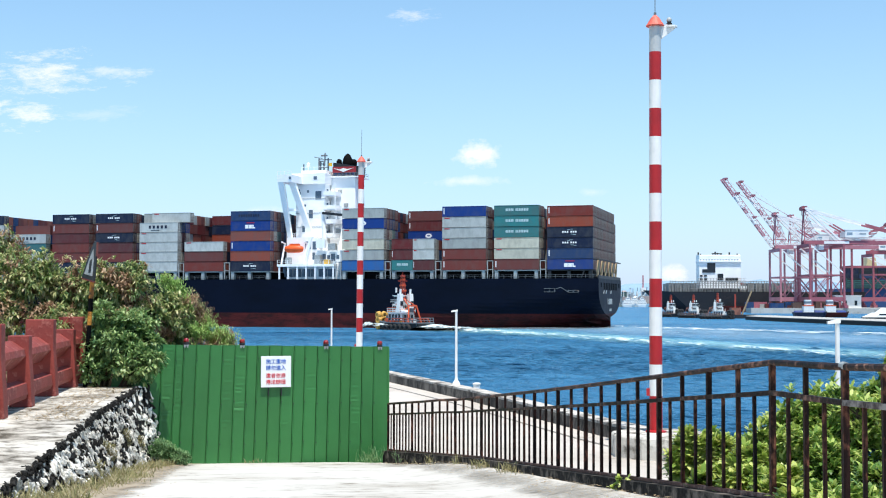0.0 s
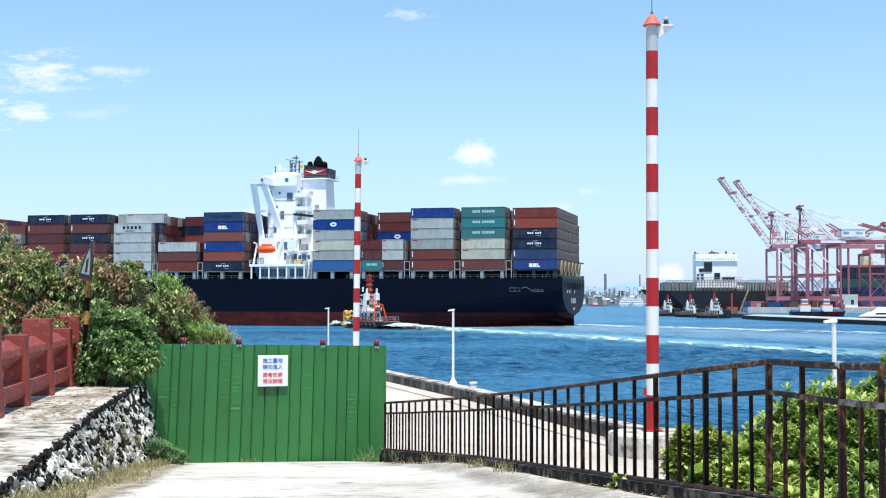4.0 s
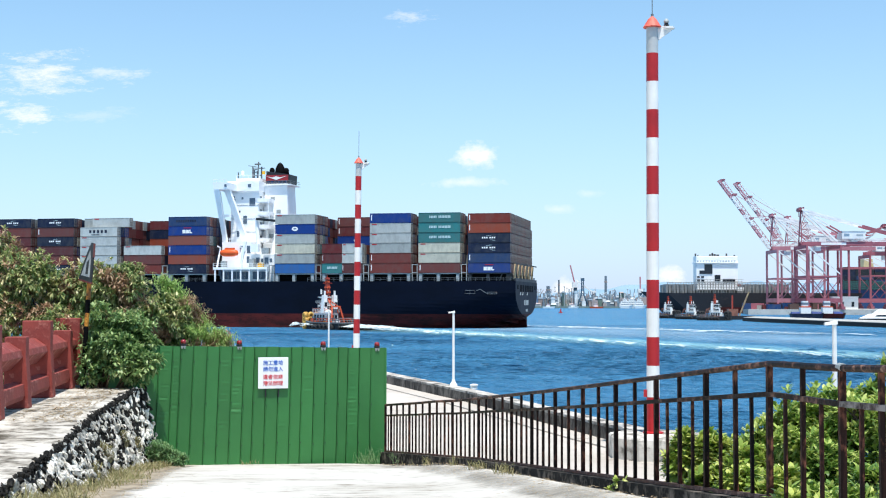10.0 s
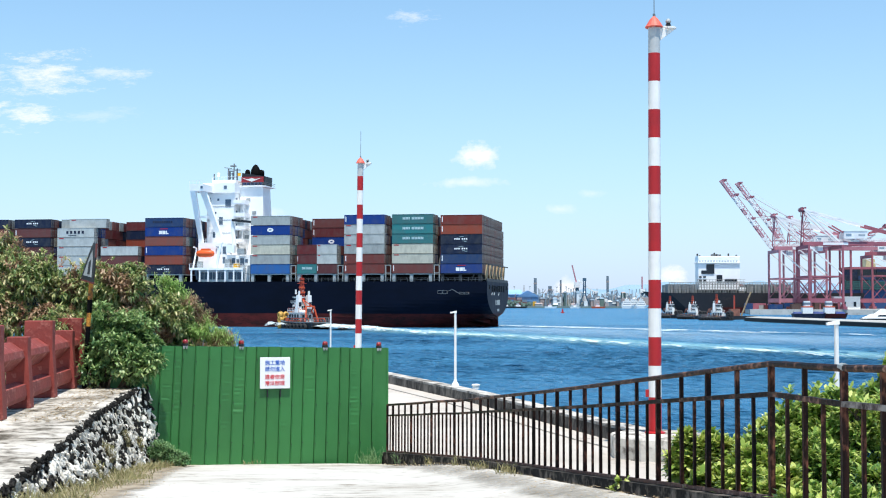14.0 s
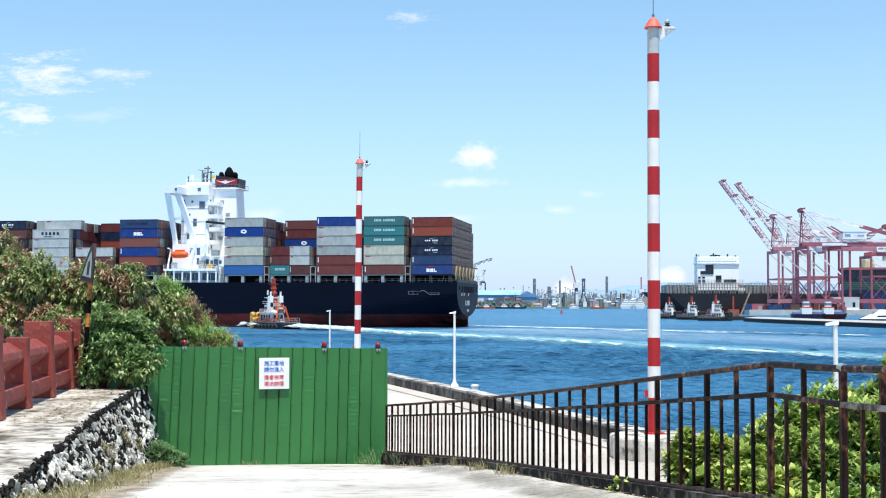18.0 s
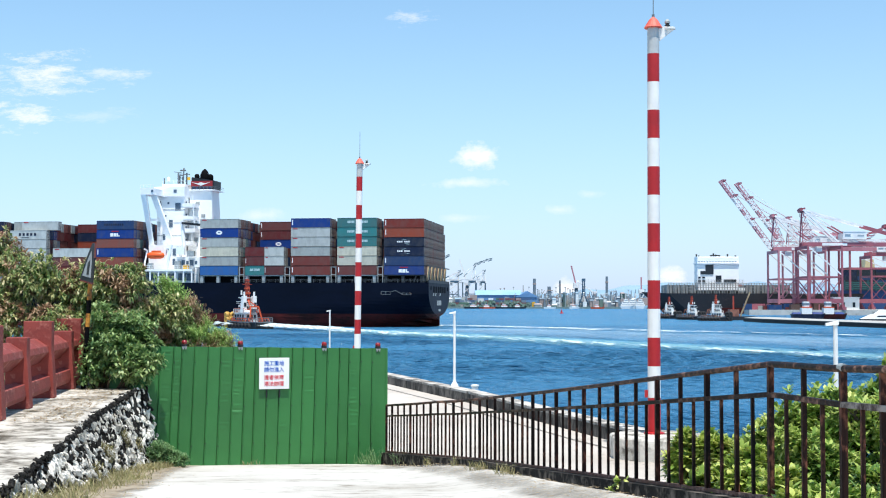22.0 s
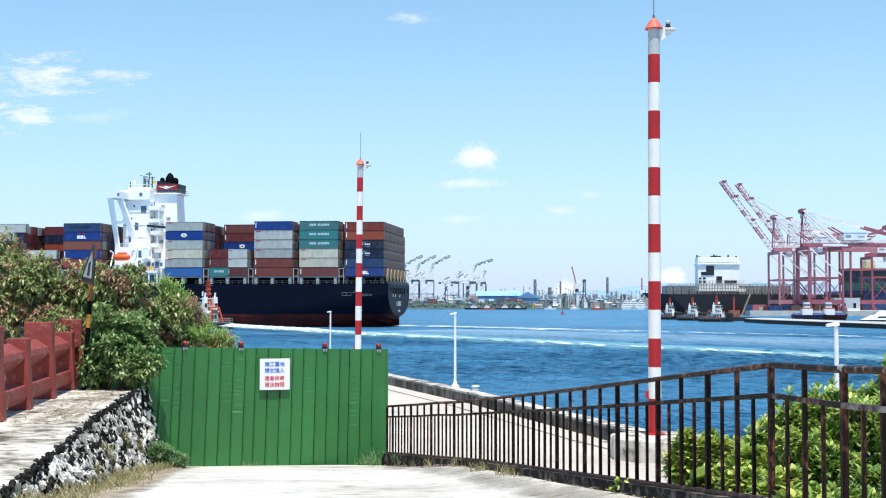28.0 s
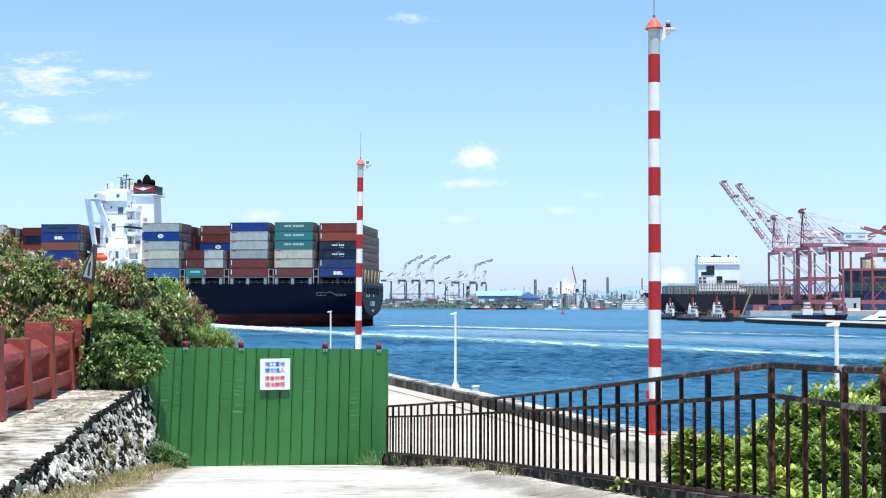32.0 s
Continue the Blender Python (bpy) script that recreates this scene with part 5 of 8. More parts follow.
def shrub(name, root, clumps, tips, leaves, ln, wd, droop, mat, seed, label, stems=6, upright=0.25, group="", dry=9.0, gap=9.0, grain=3.0, frond=0.05):
    r = random.Random(seed)
    ob = thing(name, *root, label=label, category="shrub", group=group)
    base = Vector(root)
    g, wood, brown = Geo(), Geo(), Geo()
    full = []
    for cx, cy, cz, rad in clumps:
        full.append((cx, cy, cz, rad * 0.8))
        for _ in range(5 if rad > 0.15 else 0):
            q = Vector((r.gauss(0, 1), r.gauss(0, 1), r.gauss(0, 1))).normalized() * rad * r.uniform(0.5, 0.85)
            full.append((cx + q.x, cy + q.y, cz + q.z, rad * r.uniform(0.25, 0.5)))
    clumps = full
    total = sum(c[3] ** 2 for c in clumps)
    for cx, cy, cz, rad in clumps:
        c = Vector((cx, cy, cz)) - base
        start = Vector((c.x * 0.35, c.y * 0.35, 0.0))
        mid = start.lerp(c, 0.55) + Vector((r.uniform(-0.4, 0.4), r.uniform(-0.4, 0.4), 0.2)) * min(rad, 0.5)
        thick = min(0.035, rad * 0.1)
        wood.tube(start, mid, thick, 6, thick * 0.7)
        wood.tube(mid, c, thick * 0.7, 6, thick * 0.35)
        for _ in range(int(tips * rad ** 2 / total)):
            d = Vector((r.gauss(0, 1), r.gauss(0, 1), r.gauss(0, 1) * 0.9 + 0.2)).normalized()
            depth = r.random() ** 0.45
            tip = c + d * rad * (0.35 + 0.72 * depth) * r.uniform(0.88, 1.1)
            if noise.noise((tip + base) * grain) > gap:
                continue
            if r.random() < 0.08:
                tip = c + (tip - c) * r.uniform(1.05, 1.22)
            if r.random() < 0.12:
                wood.tube(c, tip, 0.009, 4, 0.004)
            axis = (d + Vector((0, 0, upright)) + Vector((r.uniform(-.4, .4), r.uniform(-.4, .4), r.uniform(-.3, .3)))).normalized()
            o1 = axis.orthogonal().normalized()
            o2 = axis.cross(o1)
            n = r.randint(max(3, leaves - 2), leaves + 2)
            turn = r.uniform(0, 6.28)
            into = brown if noise.noise(tip * 1.9) + r.uniform(-0.12, 0.12) > dry else g
            for k in range(n):
                a = turn + k * 2.4
                way = axis * r.uniform(0.25, 0.9) + (o1 * math.cos(a) + o2 * math.sin(a)) * r.uniform(0.6, 1.0)
                leaf(into, tip - axis * frond * k / n, way, Vector((0, 0, 1)), ln * r.uniform(0.6, 1.25), wd * r.uniform(0.7, 1.2), droop * r.uniform(0.2, 1.3))
    part("stem", wood, M["bark"], ob)
    part("crown", g, M[mat], ob)
    if brown.v:
        part("dried_sprays", brown, M["leaf_dry"], ob, "dried brown leaf sprays")
    return ob


OL = "dense olive-green shrub with drooping narrow leaves, partly browned"
shrub("shrub", (-10.6, 28.0, PLAT - 0.2), [(-9.3, 28.0, 8.0, 0.95), (-8.4, 28.3, 7.85, 0.85), (-9.9, 28.8, 8.4, 0.70), (-8.0, 28.6, 7.6, 0.8), (-9.4, 27.2, 7.1, 0.85), (-8.3, 27.2, 7.0, 0.7), (-10.6, 28.2, 7.5, 1.1), (-10.4, 27.4, 7.95, 0.65), (-10.4, 27.3, 6.5, 0.8), (-9.2, 27.0, 6.3, 0.6)],
      5200, 8, 0.145, 0.042, 0.9, "leaf_olive", 1, OL, group="shrubs behind the barrier", dry=0.24, gap=0.36, grain=3.0)
shrub("shrub", (-7.6, 28.2, PLAT - 0.3), [(-7.5, 28.3, 7.75, 0.85), (-6.85, 28.5, 7.5, 0.75), (-7.75, 28.0, 7.0, 0.7), (-6.8, 27.4, 6.7, 0.65), (-7.0, 28.4, 8.1, 0.45), (-6.3, 29.0, 7.3, 0.6), (-6.1, 29.4, 6.9, 0.55)],
      4000, 8, 0.145, 0.042, 0.9, "leaf_olive", 2, OL, group="shrubs behind the barrier", dry=0.22, gap=0.36, grain=3.0)
shrub("shrub", (-6.9, 25.9, PLAT - 0.15), [(-6.9, 25.9, 6.45, 0.55), (-6.4, 25.75, 6.5, 0.5), (-6.05, 25.6, 6.3, 0.4), (-6.95, 26.6, 6.95, 0.6), (-6.4, 26.4, 7.0, 0.55), (-5.8, 25.6, 6.4, 0.26), (-6.1, 26.2, 6.75, 0.4)],
      2000, 8, 0.13, 0.05, 0.6, "leaf_deep", 3, "leafy green shrub spilling over the wall end", group="shrubs behind the barrier", gap=0.22, grain=4.0)
shrub("feathery_shrub", (-5.9, 30.5, QUAY), [(-5.95, 29.5, 7.55, 0.5), (-5.6, 29.8, 7.1, 0.42), (-5.75, 29.4, 6.75, 0.5), (-5.35, 29.7, 6.65, 0.38), (-5.12, 29.6, 6.75, 0.32), (-6.3, 29.5, 7.95, 0.3), (-4.98, 29.5, 6.62, 0.26), (-5.9, 29.3, 6.3, 0.45), (-5.35, 29.3, 6.35, 0.36), (-6.3, 29.3, 6.5, 0.4)],
      1500, 22, 0.115, 0.017, 0.5, "leaf_fern", 4, "feathery light green shrub beyond the hoarding", dry=0.12, upright=0.1, frond=0.42)
BR = "bright green broad-leaved shrub below the railing"
shrub("broadleaf_shrub", (2.9, 12.4, EYE - 3.6), [(2.62, 12.6, 5.9, 0.36), (2.98, 12.4, 5.98, 0.40), (3.4, 12.3, 6.12, 0.42), (2.9, 12.0, 5.65, 0.42), (3.35, 11.9, 5.8, 0.45), (2.5, 12.8, 5.6, 0.35)],
      3600, 9, 0.088, 0.033, 0.3, "leaf_bright", 5, BR, upright=0.7, group="broad-leaved shrubs by the railing", gap=0.2, grain=5.0)
shrub("broadleaf_shrub", (3.5, 10.9, EYE - 3.6), [(3.1, 10.6, 6.22, 0.40), (3.5, 10.8, 6.42, 0.42), (3.85, 10.9, 6.55, 0.42), (3.1, 10.3, 5.85, 0.42), (3.5, 10.2, 6.0, 0.45), (3.9, 10.6, 6.25, 0.4), (4.1, 11.3, 6.88, 0.30), (3.75, 11.4, 6.66, 0.28), (3.15, 11.2, 6.56, 0.30), (2.88, 11.3, 6.38, 0.28), (3.42, 11.3, 6.68, 0.28)],
      5000, 9, 0.088, 0.034, 0.3, "leaf_bright", 6, BR, upright=0.7, group="broad-leaved shrubs by the railing", gap=0.2, grain=5.0)
shrub("broadleaf_shrub", (2.95, 8.9, EYE - 3.6), [(2.78, 9.3, 6.1, 0.24), (2.85, 8.7, 6.15, 0.24), (3.05, 8.3, 6.2, 0.28), (2.95, 9.5, 5.9, 0.28), (3.2, 9.3, 6.2, 0.28), (3.2, 8.6, 6.3, 0.22)],
      2100, 9, 0.090, 0.035, 0.3, "leaf_bright", 7, BR, upright=0.7, group="broad-leaved shrubs by the railing", gap=0.2, grain=5.0)


shrub("broadleaf_shrub", (2.7, 10.6, EYE - 3.6), [(2.47, 10.4, 6.08, 0.24), (2.36, 11.1, 6.0, 0.22), (2.57, 9.8, 6.14, 0.22), (2.46, 11.6, 5.8, 0.2), (2.5, 9.05, 6.18, 0.15), (2.56, 8.7, 6.16, 0.15),
      (2.35, 12.3, 6.12, 0.22), (2.58, 12.2, 6.22, 0.2), (2.62, 10.9, 6.25, 0.2)],
      1250, 9, 0.104, 0.046, 0.3, "leaf_lime", 8, "lime-green young broad-leaved shrub growing through the railing", upright=0.8, group="broad-leaved shrubs by the railing")
shrub("creeper", (1.78, 12.7, rail_z(12.7) - 0.02), [(1.76, 12.7, rail_z(12.7) - 0.01, 0.05), (1.70, 12.75, rail_z(12.7) - 0.09, 0.04), (1.82, 12.6, rail_z(12.7) + 0.01, 0.04)], 14, 4, 0.055, 0.04, 0.2, "leaf_lime", 12, "small green creeper hanging over the kerb")


def tuft(x, y, z, n, high, seed, mat="grass", wide=0.25):
    r = random.Random(seed)
    g = Geo()
    for _ in range(n):
        a = r.uniform(0, 6.28)
        d = r.random() ** 0.6 * wide
        leaf(g, Vector((d * math.cos(a), d * math.sin(a), 0)), Vector((r.uniform(-.6, .6), r.uniform(-.6, .6), 1)), Vector((r.uniform(-1, 1), r.uniform(-1, 1), 0.1)), high * r.uniform(0.4, 1.6), 0.011, 0.8)
    ob = part("weed_tuft", g, M[mat])
    ob.location = (x, y, z)
    return tagged(ob, "dry grassy weeds at the foot of the wall", "weeds", kind="stuff")


M["dirt"] = foam_material("swept_dirt", 0.70, 1.05, 1.6, 0.8, (0.30, 0.27, 0.22, 1))
M["soil"] = foam_material("dry_soil", 0.60, 0.85, 1.5, 1.3, (0.36, 0.29, 0.20, 1))


def dirt_strip(name, line_, half, mat, label):
    """A thin uneven spread of dirt that follows the slope of the road along a line of (x, y, z)."""
    me = bpy.data.meshes.new(name)
    vs, uv, m = [], [], 9
    for i, (x, y, z) in enumerate(line_):
        for k in range(m):
            u = 2 * k / (m - 1) - 1
            vs.append((x + half * u, y, z(x + half * u)))
            uv.append((0.0, k / (m - 1)))
    n = len(line_)
    me.from_pydata(vs, [], [(m * i + k, m * i + k + 1, m * (i + 1) + k + 1, m * (i + 1) + k) for i in range(n - 1) for k in range(m - 1)])
    lay = me.uv_layers.new(name="UVMap")
    for lp in me.loops:
        lay.data[lp.index].uv = uv[lp.vertex_index]
    me.materials.append(mat)
    return tagged(new(name, me), label, "dirt", kind="stuff")


def road_top(x, y):
    xr = lerp_line(KERB, y) - 0.1
    return road_z(y) + 0.14 * min(1.0, max(0.0, (x - xr + 1.3) / 1.1)) ** 1.5 * min(1.0, max(0.0, (25.5 - y) / 4)) + 0.02 * noise.noise((x * 0.7, y * 0.7, 0)) + 0.022


dirt_strip("road_dirt", [(lerp_line(KERB, 8.6 + 0.6 * q) - 0.55, 8.6 + 0.6 * q, lambda x, y=8.6 + 0.6 * q: road_top(x, y)) for q in range(30)], 0.5, M["dirt"], "grey-brown dirt washed against the kerb")
dirt_strip("soil", [(lerp_line(WALL_TOP, 9.0 + 0.6 * q) + bat(9.0 + 0.6 * q) + 0.32, 9.0 + 0.6 * q, lambda x, y=9.0 + 0.6 * q: road_top(x, y)) for q in range(29)], 0.6, M["soil"], "dry brown soil along the foot of the stone wall")
g = Geo()
r = random.Random(29)
for _ in range(420):
    y = r.uniform(9.0, 26.0)
    x = lerp_line(KERB, y) - 0.2 - abs(r.gauss(0, 0.3))
    leaf(g, Vector((x, y, road_top(x, y) + 0.004)), Vector((r.uniform(-1, 1), r.uniform(-1, 1), 0.05)), Vector((0, 0, 1)), r.uniform(0.03, 0.09), r.uniform(0.015, 0.03), 0.2)
for _ in range(520):
    y = r.uniform(11.0, 25.8)
    x = lerp_line(WALL_TOP, y) + bat(y) + abs(r.gauss(0.1, 0.4))
    leaf(g, Vector((x, y, road_top(x, y) + 0.004)), Vector((r.uniform(-1, 1), r.uniform(-1, 1), 0.05)), Vector((0, 0, 1)), r.uniform(0.03, 0.1), r.uniform(0.015, 0.03), 0.2)
tagged(part("road_litter", g, M["litter"]), "dry leaves and bits blown to the road edges", "leaves", kind="stuff")
g = Geo()
r = random.Random(17)
for _ in range(1100):
    y = r.uniform(18.5, 25.8)
    x = lerp_line(WALL_TOP, y) - 0.15 - abs(r.gauss(0, 0.55))
    leaf(g, Vector((x, y, PLAT + 0.012)), Vector((r.uniform(-1, 1), r.uniform(-1, 1), 0.05)), Vector((0, 0, 1)), r.uniform(0.05, 0.12), r.uniform(0.02, 0.04), 0.2)
tagged(part("leaf_litter", g, M["litter"]), "dry brown fallen leaves on the concrete platform", "leaves", kind="stuff")
r = random.Random(11)
for k in range(60):
    y = 11.5 + 14.2 * k / 60
    tuft(lerp_line(WALL_TOP, y) + bat(y) + r.uniform(0.05, 0.3), y, road_z(y) - 0.02, r.choice((15, 40, 80, 140, 220)), r.uniform(0.06, 0.15), 50 + k, wide=r.uniform(0.2, 0.42))
for x, y, h, n in ((-1.45, 26.9, 0.26, 70), (-0.75, 25.8, 0.22, 90), (-0.55, 25.2, 0.15, 60), (0.35, 21.6, 0.16, 110), (-0.1, 23.2, 0.16, 110), (0.62, 19.6, 0.14, 120), (0.95, 17.9, 0.15, 140), (1.0, 17.5, 0.12, 90), (-0.62, 25.5, 0.2, 90), (-1.6, 26.8, 0.2, 40), (1.15, 17.0, 0.1, 40), (-3.9, 26.2, 0.1, 25), (-0.35, 24.4, 0.13, 45)):
    tuft(x, y, road_z(y) + (0.09 * min(1.0, max(0.0, (25.5 - y) / 4)) if x > -1.3 else -0.01), n, h, int(1000 + 100 * y), "leaf_weed" if h > 0.19 else "grass", wide=0.22)
shrub("low_weed", (-5.35, 25.2, road_z(25.2)), [(-5.4, 25.2, road_z(25.2) + 0.22, 0.26), (-5.15, 25.1, road_z(25.2) + 0.15, 0.2), (-5.6, 25.3, road_z(25.2) + 0.3, 0.22)], 420, 9, 0.10, 0.022, 0.3, "leaf_weed", 9,
      "small green weed bush at the hoarding foot", upright=0.6)

for k, (y_, f_, rad_) in enumerate(((19.6, 0.45, 0.13), (22.4, 0.5, 0.12), (17.6, 0.25, 0.12), (24.2, 0.35, 0.10))):
    x_, z_ = lerp_line(WALL_TOP, y_) + bat(y_) * (1 - f_), road_z(y_) + (PLAT - road_z(y_)) * f_
    shrub("wall_weed", (x_, y_, z_ - 0.05), [(x_ + 0.03, y_, z_, rad_), (x_ + 0.06, y_ + 0.1, z_ - 0.12, rad_ * 0.8)], 46, 6, 0.06, 0.016, 0.5, "grass", 30 + k, "dry weed growing out of the stone wall", upright=0.3, group="weeds on the wall")

# ---------------------------------------------------------------- stones of the wall


def rock(seed):
    r = random.Random(seed)
    b = bmesh.new()
    bmesh.ops.create_icosphere(b, subdivisions=2, radius=1.0)
    off = Vector((seed * 3.7, seed * 1.9, seed))
    for v in b.verts:
        v.co *= 0.95 + 0.8 * noise.noise(v.co * 1.1 + off) + 0.5 * noise.noise(v.co * 2.6 + off) + r.uniform(-0.1, 0.1)
    me = bpy.data.meshes.new("stone")
    b.to_mesh(me)
    b.free()
    me.materials.append(M["stone"])
    return me


ROCKS = [rock(k) for k in range(6)]
rest, rest_dark = Geo(), Geo()
r = random.Random(21)
count = 0
y = 8.5
while y < 25.85:
    xt = lerp_line(WALL_TOP, y)
    h = PLAT - 0.05 - road_z(y)
    n = max(1, int(h / 0.095))
    for k in range(n):
        f = (k + r.uniform(0.1, 0.9)) / n
        z = road_z(y) + h * f
        x = xt - 0.02 + bat(y) * (1 - f) + r.uniform(-0.035, 0.015)
        size = r.choice((0.018, 0.022, 0.027, 0.032, 0.038, 0.05)) * r.uniform(0.8, 1.2)
        m = Matrix.LocRotScale((x, y + r.uniform(-0.06, 0.06), z), Euler((r.gauss(0.45, 0.35), r.gauss(-0.2, 0.25), r.uniform(-0.5, 0.5))), (size * 0.8, size * 0.85, size * r.uniform(1.2, 2.3)))
        # clusters of dark stones put the shade of crevices into the wall's colour
        pale = r.random() - 0.5 * noise.noise((y * 5.0, f * 7.0, 3.0)) < (0.62 if f < 0.95 else 0.40)
        if y > 17.2 and count < 300 and size > 0.033:
            piece("stone", ROCKS[r.randrange(6)], M["stone"] if pale else M["stone_dark"], stone_wall, m)
            count += 1
        else:
            me = ROCKS[r.randrange(6)]
            (rest if pale else rest_dark).add([m @ v.co for v in me.vertices], [tuple(p.vertices) for p in me.polygons])
    for _ in range(3):
        me = ROCKS[r.randrange(6)]
        size = r.uniform(0.014, 0.034)
        m = Matrix.LocRotScale((xt + 0.04 - abs(r.gauss(0, 0.045)), y + r.uniform(-0.07, 0.07), PLAT - r.uniform(0.005, 0.07)), Euler((r.uniform(0, 6), r.uniform(0, 6), 0)), (size, size * 1.3, size * 0.8))
        rest_dark.add([m @ v.co for v in me.vertices], [tuple(p.vertices) for p in me.polygons])
    y += 0.092
# the wall's end turns towards the hoarding
for _ in range(150):
    f, q = r.random(), r.random()
    size = r.choice((0.022, 0.028, 0.034, 0.042, 0.05)) * r.uniform(0.8, 1.2)
    ye = 25.2 + 0.7 * q
    xe = lerp_line(WALL_TOP, ye) + bat(ye) * (1 - f)
    m = Matrix.LocRotScale((xe + 0.01, ye - 0.05, road_z(25.5) + (PLAT - road_z(25.5)) * f), Euler((r.gauss(0.3, 0.35), r.gauss(-0.2, 0.25), r.uniform(-0.5, 0.5))), (size * 0.85, size * 0.8, size * r.uniform(1.2, 2.2)))
    me = ROCKS[r.randrange(6)]
    (rest if r.random() < 0.55 else rest_dark).add([m @ v.co for v in me.vertices], [tuple(p.vertices) for p in me.polygons])
tagged(part("small_stones", rest, M["stone"], stone_wall), kind="stuff")
tagged(part("dark_stones", rest_dark, M["stone_dark"], stone_wall), kind="stuff")

# ---------------------------------------------------------------- tugs
M["tug_hull"] = surface("tug_hull", rgb(30, 32, 38), rgb(22, 24, 28), rgb(70, 50, 42), rough=0.6, coarse=0.6, fine=3, worn=0.68)
M["tug_orange"] = surface("tug_orange", rgb(214, 92, 50), rgb(196, 78, 44), rgb(150, 70, 50), rough=0.55, coarse=0.8, fine=4, worn=0.68)
M["mast_red"] = surface("mast_red", rgb(178, 62, 40), rgb(140, 48, 36), rgb(206, 120, 90), rough=0.6, coarse=0.8, fine=4)
M["tyre_yellow"] = surface("tyre_yellow", rgb(214, 170, 84), rgb(176, 132, 60), rgb(110, 84, 50), rough=0.7, coarse=0.8, fine=3, worn=0.62)
M["tug_brown"] = surface("tug_brown", rgb(150, 96, 76), rgb(120, 76, 62), rgb(84, 66, 58), rough=0.6, coarse=0.8, fine=4, worn=0.62)
M["rubber"] = surface("rubber", rgb(26, 26, 27), rgb(40, 39, 38), rough=0.85, coarse=2, fine=9)


def ring_mesh(big, small, n=12, m=6):
    g = Geo()
    for i in range(n):
        for j in range(m):
            a, b = 6.28318 * i / n, 6.28318 * j / m
            g.v.append(((big + small * math.cos(b)) * math.cos(a), small * math.sin(b) * 1.3, (big + small * math.cos(b)) * math.sin(a)))
    for i in range(n):
        for j in range(m):
            g.f.append((i * m + j, i * m + (j + 1) % m, ((i + 1) % n) * m + (j + 1) % m, ((i + 1) % n) * m + j))
    return g


TYRE = ring_mesh(0.66, 0.42).mesh("fender", M["tyre_yellow"], True)


def tug(name, label, k=1.0, deck="tug_orange", house="pole_white", group="", fender="tyre_yellow"):
    """A harbour tug; local x points to the bow."""
    ob = thing(name, label=label, category="tugboat", group=group)
    L, B = 9.0 * k, 3.7 * k
    lo, hi = [], []
    for x, b in ((-1.0, 0.72), (-0.8, 0.92), (-0.2, 1.0), (0.45, 0.98), (0.75, 0.78), (0.93, 0.42), (1.0, 0.12)):
        sheer = 1.75 * k + 0.7 * k * max(0, x) ** 2
        lo.append((x * L * 0.97, b * B * 0.9, -0.8)), hi.append((x * L, b * B, sheer))
    g = Geo()
    g.hull(lo + [(x, -y, z) for x, y, z in lo[::-1]], hi + [(x, -y, z) for x, y, z in hi[::-1]])
    part("hull", g, M["tug_hull"], ob)
    g = Geo()
    pts = hi + [(x, -y, z) for x, y, z in hi[::-1]]
    for a, b in zip(pts, pts[1:] + pts[:1]):
        g.bar((a[0], a[1], a[2] + 0.12 * k), (b[0], b[1], b[2] + 0.12 * k), 0.22 * k, 0.3 * k)
    part("bulwark", g, M["ship_grey"], ob)
    g = Geo()
    for x in (-0.82, -0.6, -0.4):
        for s in (-1, 1):
            g.bar((x * L, s * B * 0.82, 1.2 * k), (x * L + 0.7 * k, s * B * 0.7, 2.9 * k), 0.2, 0.2)
    for s in (-1, 1):
        g.bar((-0.74 * L, s * B * 0.7, 2.9 * k), (0.2 * L, s * B * 0.7, 2.9 * k), 0.22, 0.22)
    part("tow_frame", g, M[deck], ob, "orange tubular deck frame")
    part("lower_house", Geo().hull([(-0.2 * L, -0.58 * B, 1.2 * k), (0.48 * L, -0.56 * B, 1.2 * k), (0.48 * L, 0.56 * B, 1.2 * k), (-0.2 * L, 0.58 * B, 1.2 * k)],
                                   [(-0.18 * L, -0.56 * B, 4.4 * k), (0.46 * L, -0.52 * B, 4.4 * k), (0.46 * L, 0.52 * B, 4.4 * k), (-0.18 * L, 0.56 * B, 4.4 * k)]), M[house], ob)
    for q in range(6):
        part("deck_locker", Geo().box((-0.3 + 0.13 * q) * L, (-0.22 + 0.13 * q) * L, (0.66 if q % 2 else -0.86) * B, (0.86 if q % 2 else -0.66) * B, 1.2 * k, (2.0 + 0.5 * (q % 3)) * k), M[deck], ob)
        part("deck_locker", Geo().box((-0.3 + 0.13 * q) * L, (-0.24 + 0.13 * q) * L, (0.64 if q % 2 == 0 else -0.84) * B, (0.84 if q % 2 == 0 else -0.64) * B, 1.2 * k, (2.2 + 0.4 * (q % 2)) * k), M[deck if q % 3 else "yellow"], ob)
    part("house_band", Geo().box(-0.205 * L, 0.485 * L, -0.6 * B, 0.6 * B, 1.2 * k, 2.4 * k), M[deck], ob)
    for s in (-1, 1):
        for q in range(4):
            part("house_door", Geo().box((-0.12 + 0.15 * q) * L, (-0.05 + 0.15 * q) * L, s * 0.57 * B - 0.12, s * 0.57 * B + 0.12, 2.5 * k, 4.0 * k), M["glass_dark"], ob)
    for q in range(3):
        part("house_door", Geo().box(-0.215 * L, -0.19 * L, (-0.42 + 0.3 * q) * B, (-0.24 + 0.3 * q) * B, 2.5 * k, 3.9 * k), M["glass_dark" if q != 1 else deck], ob)
    g = Geo()
